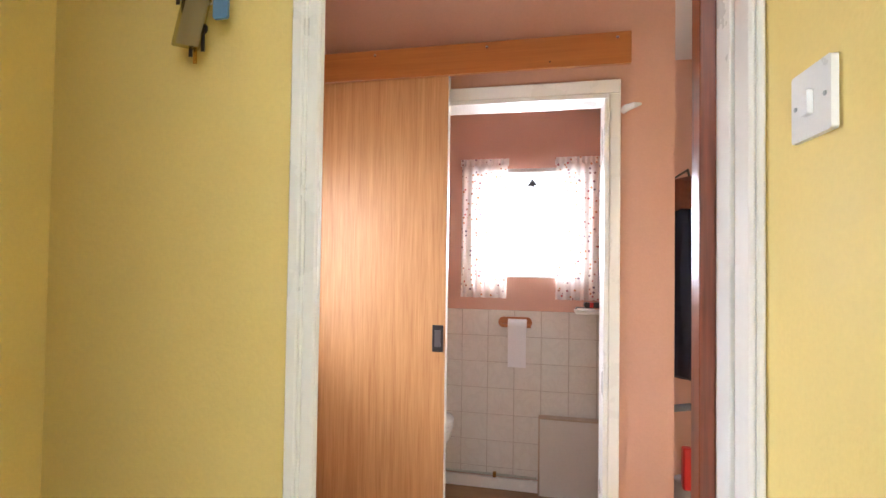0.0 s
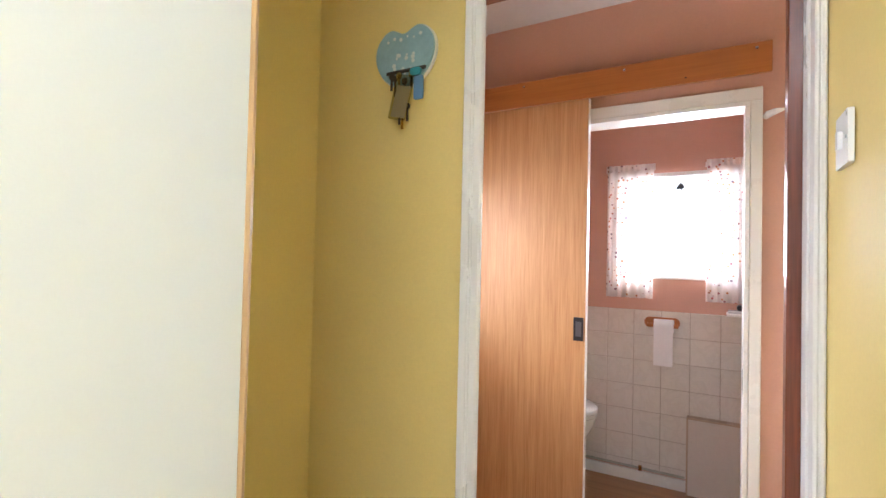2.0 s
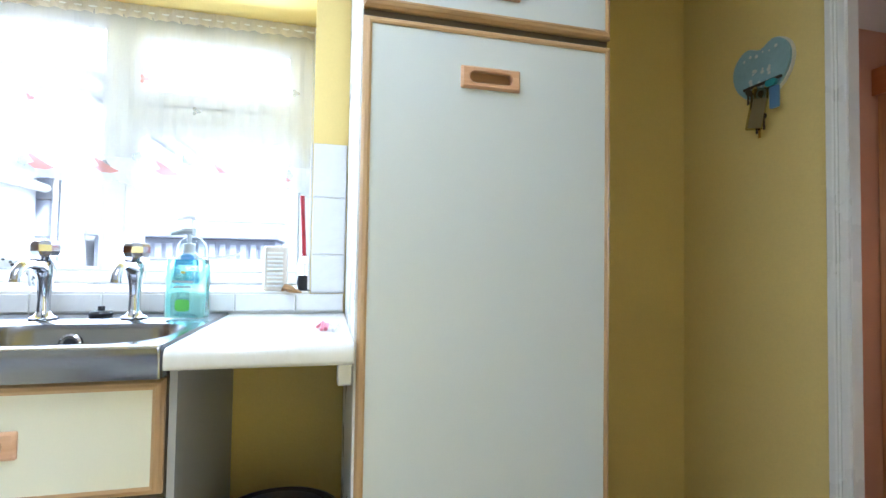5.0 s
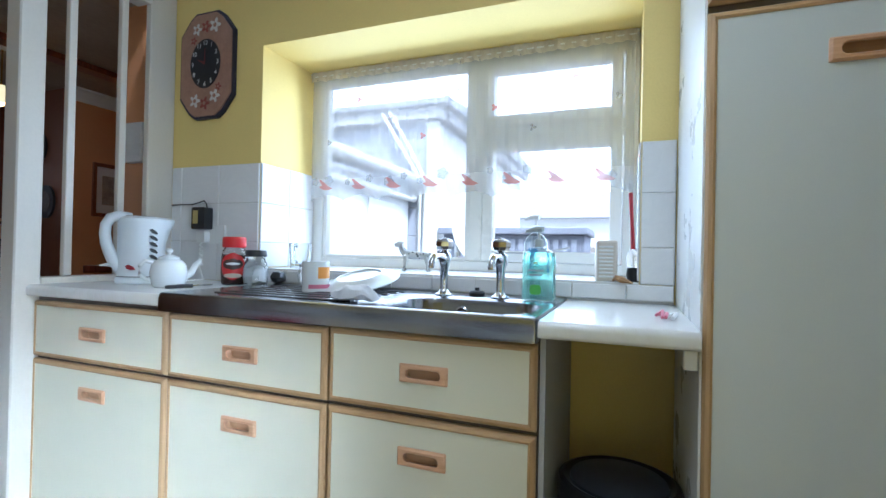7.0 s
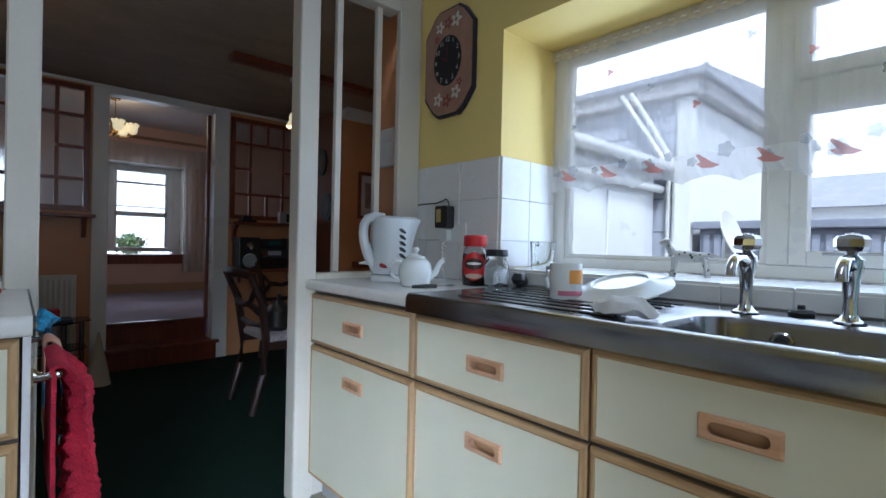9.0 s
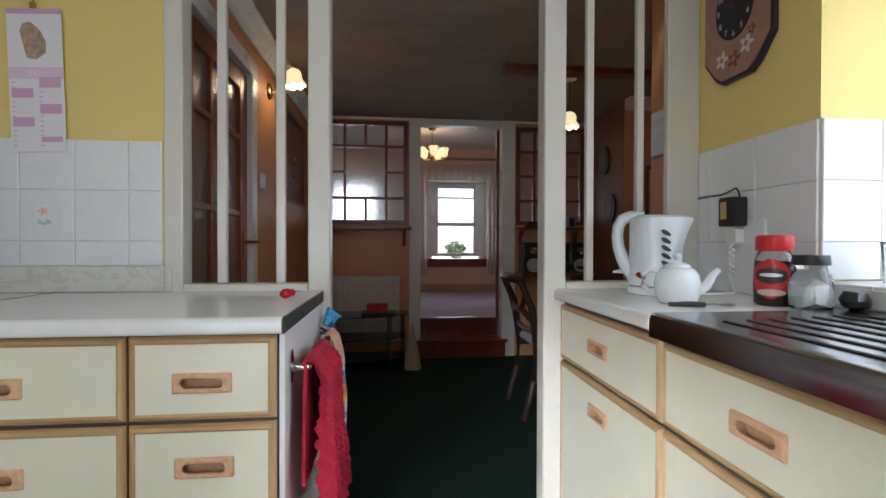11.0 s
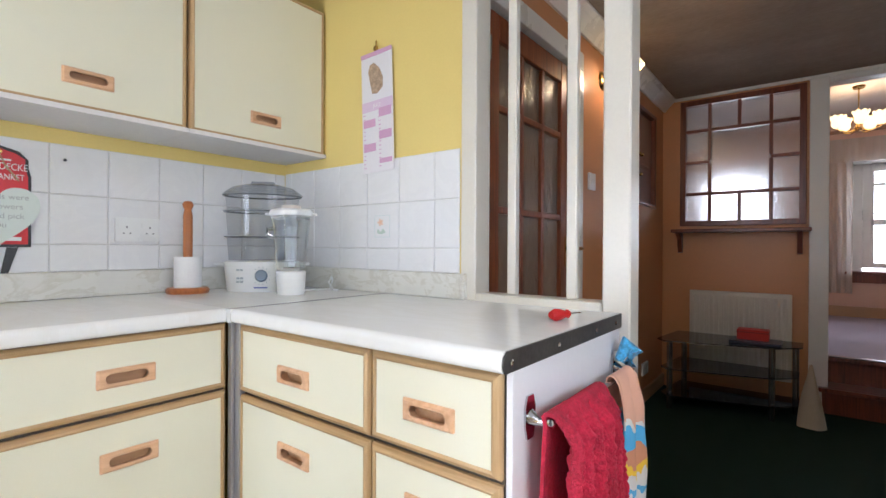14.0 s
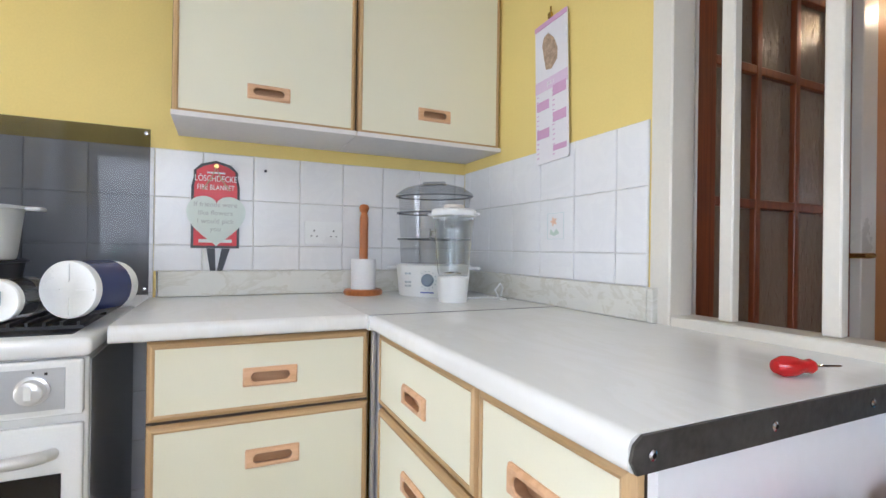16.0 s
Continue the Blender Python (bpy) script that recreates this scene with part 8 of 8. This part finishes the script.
e = thing("toilet_roll_holder", "oval pine toilet roll holder with paper", "roll holder", "", (-0.1, 2.9, 0.77))
MB = to_north(2.89)
part("back", prism(rounded(-0.198, 0.006, 0.725, 0.79, 0.032, 6), 0.0, 0.018), PINE, e, "", MB)
part("roll", tube([(-0.135, 2.82, 0.745), (-0.08, 2.82, 0.745), (-0.025, 2.82, 0.745)], 0.04, 20), cloth("tissue", (0.8, 0.79, 0.78), 0, 0.95, 0.2, 200, 0.03), e, "white paper roll", None, True)
part("paper_tail", cube(-0.133, -0.027, 2.778, 2.781, 0.505, 0.745), cloth("tissue_tail", (0.8, 0.79, 0.78), 0, 0.95, 0.2, 200, 0.03), e, "hanging paper")
part("spindle", tube([(-0.175, 2.82, 0.745), (0.0, 2.82, 0.745)], 0.012, 10), PINE, e)
e = thing("corner_shelf", "small pale corner shelf", "shelf", "", (0.36, 2.82, 0.83))
part("board", cube(0.25, 0.438, 2.72, 2.885, 0.836, 0.852, bevel=0.004), WHITE, e)
e = thing("soap_dish", "white dish with a black and red packet", "dish", "", (0.33, 2.8, 0.852))
part("dish", boxes((0.255, 0.36, 2.74, 2.84, 0.853, 0.868), bevel=0.005), CHINA, e)
part("packet", cube(0.30, 0.4, 2.76, 2.83, 0.869, 0.9, bevel=0.008), BLACK, e, "dark packet")
part("packet_stripe", cube(0.33, 0.35, 2.758, 2.8315, 0.872, 0.901), RED, e)
e = thing("boxed_panel", "pale boarded pipe box in the corner", "panel", "", (0.25, 2.85, -0.05))
part("front", cube(0.058, 0.438, 2.835, 2.887, -0.258, 0.195, bevel=0.003), mottled("pale_board", (0.66, 0.60, 0.52), 0.05, 0.5), e)
part("top_trim", cube(0.05, 0.438, 2.828, 2.887, 0.196, 0.206, bevel=0.002), mottled("pale_wood", (0.5, 0.38, 0.26), 0.1, 0.5), e, "wooden top trim")
part("side_trim", cube(0.048, 0.0575, 2.83, 2.887, -0.258, 0.195), mottled("pale_wood_2", (0.5, 0.38, 0.26), 0.1, 0.5), e)
solid("baseboard_wc", cube(-0.99, 0.047, 2.868, 2.886, FLOOR_HALL, -0.19, bevel=0.003), WHITE, "white painted skirting board", "skirting", "structure")
e = thing("copper_pipe", "thin painted pipe along the skirting", "pipe", "", (-0.4, 2.86, -0.16))
part("pipe", tube([(-0.99, 2.862, -0.165), (-0.4, 2.862, -0.168), (0.04, 2.862, -0.17)], 0.008, 8), mottled("verdigris_pipe", (0.42, 0.42, 0.34), 0.2, 0.5, 10), e, "", None, True)
part("clip", boxes((-0.22, -0.2, 2.85, 2.868, -0.182, -0.152)), BRASS, e)

e = thing("toilet", "white toilet with a closed seat", "toilet", "", (-0.62, 2.46, -0.26))
sc = lambda k, z: [(-0.66 + 0.245 * k * math.cos(radians(15 * q)) * (1.0 if math.cos(radians(15 * q)) > 0 else 0.85), 2.52 + 0.185 * k * math.sin(radians(15 * q)), z) for q in range(24)]
bm = bmesh.new()
rows = [[bm.verts.new(p) for p in sc(k, z)] for k, z in ((0.5, -0.258), (0.48, -0.2), (0.5, -0.08), (0.78, 0.02), (0.97, 0.09), (1.0, 0.12), (0.98, 0.128))]
for a, b in zip(rows, rows[1:]):
    ring(bm, a, b)
bm.faces.new(rows[-1]), bm.faces.new(rows[0])
part("pan", bm, ENAMEL, e, "", None, True)
for z0, z1, k in ((0.129, 0.148, 1.03), (0.149, 0.178, 1.04)):
    bm = bmesh.new()
    rows = [[bm.verts.new(p) for p in sc(s, z)] for s, z in ((k * 0.97, z0), (k, z0 + 0.004), (k, z1 - 0.008), (k * 0.95, z1), (k * 0.5, z1 + 0.004))]
    for a, b in zip(rows, rows[1:]):
        ring(bm, a, b)
    bm.faces.new(rows[-1]), bm.faces.new(rows[0])
    part("seat" if z0 < 0.14 else "seat_lid", bm, ENAMEL, e, "", None, True)
# raised on its base
e.scale = (1.0, 1.0, 1.2)
part("cistern", cube(-0.998, -0.83, 2.3, 2.74, 0.15, 0.55, bevel=0.02, seg=2), ENAMEL, e, "", None, True)

# ---- outside the kitchen window ----
# bright overcast sky low over the horizon, all round
OVERCAST = glow("overcast_sky", (0.97, 0.98, 1.0), 1.3)
solid("backdrop_sky", lathe([(58.0, -0.59), (58.0, 14.0), (57.0, 30.0), (54.0, 44.0)], 64, (0, 0), False), OVERCAST, "white overcast sky over the horizon", "sky", "structure", None, True)
SLATE = mottled("grey_slate", (0.38, 0.38, 0.41), 0.2, 0.6, 3, 40, 0.3)
CLAD = mottled("grey_boards", (0.52, 0.53, 0.58), 0.1, 0.7, 2, 40, 0.2)
e = thing("outbuilding", "grey boarded outbuilding with white trim and slate roof", "outbuilding", "", (-5.2, -4.2, -0.6))
part("wall", cube(-8.6, -4.2, -7.5, -2.69, -0.6, 2.55), RENDERW, e, "white rendered wall")
for k in range(6):
    part("board", cube(-4.2, -4.17, -7.5, -2.8, 0.62 + 0.325 * k, 0.935 + 0.325 * k, bevel=0.004), CLAD, e, "grey board")
part("corner_post", cube(-4.198, -4.12, -2.8, -2.66, -0.6, 2.55, bevel=0.005), WHITE, e, "white corner post")
part("fascia", cube(-4.22, -4.04, -7.6, -2.6, 2.56, 2.70, bevel=0.005), mottled("weathered_fascia", (0.5, 0.48, 0.47), 0.15, 0.8), e, "weathered fascia board")
part("side_fascia", cube(-8.7, -4.225, -2.66, -2.56, 2.555, 2.70, bevel=0.005), mottled("weathered_bargeboard", (0.40, 0.38, 0.38), 0.2, 0.8), e, "weathered side fascia")
part("roof", prism([(-3.98, 2.701), (-3.98, 2.76), (-6.3, 3.02), (-8.8, 2.76), (-8.8, 2.701)], -7.7, -2.5), SLATE, e, "slate roof")
for k in range(14):
    part("roof_rib", cube(-4.05 - 0.33 * k, -3.99 - 0.33 * k, -2.54, -2.495, 2.70, 2.78 + 0.02 * min(k, 13 - k)), SLATE, e, "ribbed roof edge")
for dy in (0.0, 0.1):
    part("downpipe", tube([(-4.02, -3.32 + dy, 2.66), (-4.06, -3.2 + dy, 2.45), (-4.1, -2.86 + dy * 0.6, 1.9), (-4.1, -2.86 + dy * 0.6, -0.55)], 0.024, 8), WHITE, e, "white downpipe", None, True)
e = thing("lean_to", "white lean-to with a long white gutter", "lean-to", "", (-3.0, -3.3, -0.6))
part("wall", cube(-4.1, -1.6, -3.59, -3.0, -0.6, 1.8), RENDERW, e)
part("roof", prism([(-3.58, 2.02), (-3.58, 2.06), (-2.88, 1.93), (-2.88, 1.89)], -4.13, -1.5), mottled("pale_roof", (0.6, 0.6, 0.6), 0.1, 0.6), e, "pale roof sheet", Matrix(((0, 1, 0, 0), (1, 0, 0, 0), (0, 0, 1, 0), (0, 0, 0, 1))))
part("gutter", tube([(-4.15, -2.84, 1.88), (-2.8, -2.84, 1.885), (-1.5, -2.84, 1.89)], 0.05, 10), WHITE, e, "white gutter", None, True)
part("lower_rail", tube([(-4.1, -2.93, 1.68), (-2.8, -2.93, 1.685), (-1.6, -2.93, 1.69)], 0.04, 10), WHITE, e, "", None, True)
for x in (-3.9, -3.1, -2.3):
    part("boarding", cube(x, x + 0.7, -2.999, -2.98, -0.55, 1.6, bevel=0.008), WHITE, e, "white boarding")
e = thing("satellite_dish", "white dish on a post in the yard", "dish", "", (-2.75, -1.93, -0.6))
part("dish", lathe([(0.0, 0.0), (0.08, 0.01), (0.15, 0.038), (0.16, 0.043), (0.15, 0.047), (0.08, 0.018), (0, 0.008)], 32), plain("weathered_white", (0.7, 0.67, 0.6), 0.4), e, "", Matrix.Translation((-2.75, -1.93, 1.19)) @ pose(0, 0, 0, 72, 0, 178), True)
part("post", tube([(-2.75, -1.93, -0.6), (-2.75, -1.93, 0.4), (-2.78, -1.93, 1.17)], 0.025, 8), CHROME, e, "", None, True)
e = thing("coal_bunker", "dark slatted bunker against the garden wall", "bunker", "", (-4.5, -1.6, -0.6))
part("body", cube(-5.0, -4.2, -2.6, -1.08, -0.6, 1.29, bevel=0.01), mottled("weathered_timber", (0.22, 0.23, 0.27), 0.2, 0.8), e)
part("lid", cube(-5.05, -4.12, -2.64, -1.04, 1.291, 1.36, bevel=0.008), mottled("weathered_lid", (0.28, 0.29, 0.33), 0.15, 0.8), e)
for k in range(16):
    part("slat", cube(-4.199, -4.185, -2.56 + 0.09 * k, -2.51 + 0.09 * k, -0.5, 1.24), mottled("slat_timber", (0.34, 0.35, 0.4), 0.2, 0.8), e)
e = thing("far_house", "white rendered house with a grey slate roof", "house", "", (-16, -2, -0.6))
part("wall", cube(-19, -14, -6, 3.5, -0.6, 2.2), RENDERW, e)
part("roof", prism([(-13.6, 2.2), (-16.5, 3.3), (-19.4, 2.2)], -6.3, 3.8), SLATE, e)
for y in (-4, -1, 1.8):
    part("window", cube(-13.999, -13.97, y, y + 0.9, 0.6, 1.7), SLATE, e, "dark window")
STONE = mottled("rubble_stone", (0.36, 0.32, 0.28), 0.25, 0.9, 3, 30, 0.5)
e = thing("garden_wall", "rubble stone garden wall", "wall", "", (-6, 0, -0.6))
part("core", cube(-6.6, -6.2, -2.5, 6, -0.6, 1.18), STONE, e)
random.seed(11)
meshes = [mesh_of("stone", wobble(box(bmesh.new(), -0.05, 0.06, -0.13 - 0.03 * q, 0.13 + 0.03 * q, -0.07, 0.07, bevel=0.02), 0.02, 8, q), STONE) for q in range(4)]
for k in range(12):
    y = -1.4
    while y < 2.4:
        st = new("stone", random.choice(meshes))
        st.parent = e
        st.location = Vector((-6.2, y, -0.45 + 0.145 * k)) - Vector((-6, 0, -0.6))
        y += random.uniform(0.24, 0.36)
for k, (y, colour) in enumerate(((-0.35, (0.5, 0.18, 0.08)), (0.05, (0.5, 0.18, 0.08)), (0.4, (0.45, 0.2, 0.1)))):
    e = thing("flower_pot", "terracotta pot with bright flowers on the wall", "plant pot", "garden pots", (-4.3, y * 0.7 - 0.3, 0))
    c = (-4.3, y * 0.7 - 0.3)
    part("stand", cube(c[0] - 0.12, c[0] + 0.12, c[1] - 0.12, c[1] + 0.12, -0.6, 0.78), STONE, e, "stone block")
    part("pot", lathe([(0.07, 0.781), (0.1, 0.95), (0.11, 0.95), (0.11, 0.98), (0.09, 0.98), (0, 0.96)], 18, c), mottled("terracotta", colour, 0.1, 0.8), e, "", None, True)
    bm = bmesh.new()
    random.seed(k)
    for q in range(60):
        v = Vector((random.gauss(0, 0.07), random.gauss(0, 0.09), random.uniform(0, 0.14)))
        join(bm, prism([(-0.02, 0), (0, 0.012), (0.025, 0), (0, -0.012)], 0, 0.001), Matrix.Translation((c[0] + v.x, c[1] + v.y, 0.98 + v.z)) @ pose(0, 0, 0, random.uniform(0, 360), random.uniform(0, 360), random.uniform(0, 360)))
    part("flowers", bm, mottled("yellow_bloom" if k else "pink_bloom", (0.8, 0.55, 0.05) if k else (0.6, 0.2, 0.15), 0.3, 0.7), e, "bright flowers")
# a tree seen through the lounge window
e = thing("garden_tree", "green leafy tree beyond the lounge window", "tree", "", (-1.7, -16, -0.6))
part("trunk", tube([(-1.7, -16, -0.6), (-1.66, -16, 0.3), (-1.72, -16.02, 1.0)], 0.1, 10, [0.14, 0.1, 0.06]), mottled("bark", (0.16, 0.12, 0.08), 0.3, 0.9, 6), e)
for k in range(6):
    a = k * 1.05
    part("limb", tube([(-1.7, -16, 0.7), (-1.7 + 0.25 * math.cos(a), -16 + 0.25 * math.sin(a), 0.95), (-1.7 + 0.5 * math.cos(a), -16 + 0.5 * math.sin(a), 1.15)], 0.03, 6, [0.04, 0.028, 0.012]), mottled("bark_limb", (0.16, 0.12, 0.08), 0.3, 0.9, 6), e)
random.seed(3)
verts, faces = [], []
for k in range(1300):
    g = Vector((random.gauss(0, 1), random.gauss(0, 1), random.gauss(0, 1))).normalized() * (random.random() ** 0.4)
    c = Vector((-1.7 + 0.26 * g.x, -16 + 0.3 * g.y, 0.92 + 0.17 * g.z)) + Vector(noise.noise_vector(g * 2.2)) * 0.26
    m = pose(*c, random.uniform(0, 360), random.uniform(0, 360), random.uniform(0, 360))
    n = len(verts)
    verts += [m @ Vector(p) for p in ((-0.05, 0, 0), (0, 0.024, 0.006), (0.055, 0, 0), (0, -0.024, 0.006))]
    faces.append((n, n + 1, n + 2, n + 3))
me = bpy.data.meshes.new("crown")
me.from_pydata([tuple(v - Vector((-1.7, -16, -0.6))) for v in verts], [], faces)
me.materials.append(mottled("leaf_green_foliage", (0.15, 0.22, 0.09), 0.4, 0.6, 4))
crown = new("crown", me)
crown.parent = e
tagged(crown, "loose green leaves", kind="stuff")
e = thing("garden_hedge", "long clipped hedge beyond the lounge window", "hedge", "", (0, -18, -0.6))
bm = cube(-12, 10, -18.4, -17.6, -0.6, 0.35)
bmesh.ops.subdivide_edges(bm, edges=bm.edges[:], cuts=24, use_grid_fill=True)
part("hedge", wobble(bm, 0.15, 2.5), mottled("hedge_green", (0.05, 0.10, 0.03), 0.5, 0.8, 8, 60, 1.0), e)

# ---- tiles, piece by piece ----
TILES = {}


def tile_mesh(w, h, mat, t=0.006):
    key = (round(w, 3), round(h, 3), mat.name, t)
    if key not in TILES:
        bm = bmesh.new()
        g, c = 0.0012, 0.0022
        lo = [bm.verts.new((x, 0, z)) for x, z in ((g, g), (w - g, g), (w - g, h - g), (g, h - g))]
        mid = [bm.verts.new((x, t - c, z)) for x, z in ((g, g), (w - g, g), (w - g, h - g), (g, h - g))]
        top = [bm.verts.new((x, t, z)) for x, z in ((g + c, g + c), (w - g - c, g + c), (w - g - c, h - g - c), (g + c, h - g - c))]
        ring(bm, lo, mid), ring(bm, mid, top)
        bm.faces.new(top)
        TILES[key] = mesh_of("tile", bm, mat)
    return TILES[key]


def tiling(name, label, m, us, zs, mat, bed, deep=0.003):
    """Tiles between the lines us and zs on a wall; the bed shows as grout."""
    e = thing(name, label, "wall tiles")
    tagged(e, kind="structure")
    part("grout", cube(us[0], us[-1], 0.0005, deep, zs[0], zs[-1]), bed, e, "", m)
    for a, b in zip(us, us[1:]):
        for c, d in zip(zs, zs[1:]):
            if b - a < 0.008 or d - c < 0.008:
                continue
            ob = new("tile", tile_mesh(b - a, d - c, mat))
            ob.parent = e
            wild = Matrix.Translation((0, random.uniform(-0.0004, 0.0004), 0)) @ Matrix.Rotation(random.uniform(-0.003, 0.003), 4, "Z")
            ob.matrix_basis = m @ Matrix.Translation((a, deep - 0.001, c)) @ wild
    return e


random.seed(21)
Z = (1.022, 1.115, 1.285, 1.455)
tiling("tiles_east", "white marbled tiles behind the corner worktop", MEAST, (-2.745, -2.693, -2.523, -2.353, -2.183, -2.013, -1.843, -1.672, -1.52), Z, TILE, GROUT)
tiling("tiles_cooker", "white marbled tiles behind the cooker", MEAST, (-1.519, -1.33, -1.16, -0.99, -0.82, -0.75), (0.775, 0.945, 1.115, 1.285, 1.455), TILE, GROUT)
tiling("tiles_south", "white marbled tiles below the calendar", MSOUTH, (1.105, 1.215, 1.391, 1.568, 1.741, 1.914, 2.087, 2.14), (1.02, 1.108, 1.285, 1.46), TILE, GROUT)
tiling("tiles_west", "white marbled tiles behind the kettle", MWALL, (-2.744, -2.68, -2.445, -2.211), (0.931, 1.11, 1.287, 1.464), TILE, GROUT)
tiling("tiles_west_end", "white marbled tiles beside the larder", MWALL, (-0.638, -0.536), (0.99, 1.11, 1.287, 1.455), TILE, GROUT)
tiling("tiles_reveal", "white marbled tiles in the window reveal", to_south(-2.21), (-1.298, -1.11, -0.921), (1.0, 1.11, 1.287, 1.464), TILE, GROUT)
tiling("tiles_reveal_end", "white marbled tiles in the window reveal", to_north(-0.64), (-1.298, -1.11, -0.921), (1.0, 1.11, 1.287, 1.455), TILE, GROUT)
SILL = Matrix(((0, 0, 1, -1.3), (1, 0, 0, 0), (0, 1, 0, 0.989), (0, 0, 0, 1)))
tiling("tiles_sill", "white tiles on the window sill", SILL, (-2.208, -2.04, -1.87, -1.70, -1.53, -1.36, -1.19, -1.02, -0.85, -0.642), (0.0, 0.2, 0.398), TILE, GROUT)
tiling("tiles_sill_front", "white tile strip along the sill edge", to_west(-0.901), (-2.208, -2.04, -1.87, -1.70, -1.53, -1.36, -1.19, -1.02, -0.85, -0.68, -0.54), (0.938, 0.99), TILE, GROUT)
wz = [FLOOR_HALL + 0.07, -0.138, 0.023, 0.184, 0.345, 0.506, 0.667, 0.828]
wu = [-0.99, -0.908, -0.747, -0.586, -0.425, -0.263, -0.101, 0.061, 0.223, 0.385, 0.437]
tiling("tiles_wc", "cream tiles with dark joints on the toilet wall", MB @ Matrix.Translation((0, -0.01, 0)), wu, wz, WCTILE, WCGROUT)
tiling("tiles_wc_side", "cream tiles with dark joints on the toilet side wall", to_east(0.44), (1.99, 2.15, 2.312, 2.474, 2.636, 2.798, 2.886), wz, WCTILE, WCGROUT)
tiling("tiles_low", "white marbled tiles in the gap beside the cooker", MEAST, (-1.575, -1.41, -1.24, -1.07), (0.095, 0.265, 0.435, 0.605, 0.774), TILE, GROUT)
# printed flower tile
e = thing("flower_tile", "white tile with a faint flower print", "tile", "", (1.48, -2.74, 1.2))
part("print_edge", boxes((1.438, 1.523, 0.0086, 0.0092, 1.151, 1.1525), (1.438, 1.523, 0.0086, 0.0092, 1.2365, 1.238), (1.438, 1.4395, 0.0086, 0.0092, 1.1525, 1.2365), (1.5215, 1.523, 0.0086, 0.0092, 1.1525, 1.2365)), mottled("pale_blue_line", (0.55, 0.66, 0.66), 0.05, 0.3), e, "pale blue outline", MSOUTH)
part("petals", prism([(1.49 + 0.018 * (0.7 + 0.3 * math.cos(5 * k * 0.21)) * math.cos(k * 0.21), 1.21 + 0.016 * (0.7 + 0.3 * math.cos(5 * k * 0.21)) * math.sin(k * 0.21)) for k in range(30)], 0.0086, 0.0092), mottled("apricot_print", (0.75, 0.5, 0.35), 0.1, 0.3), e, "faint apricot flower", MSOUTH)
part("leaves", prism([(1.46, 1.17), (1.475, 1.185), (1.49, 1.172), (1.505, 1.185), (1.51, 1.168), (1.485, 1.162)], 0.0086, 0.0092), mottled("sage_print", (0.5, 0.6, 0.52), 0.1, 0.3), e, "faint sage leaves", MSOUTH)
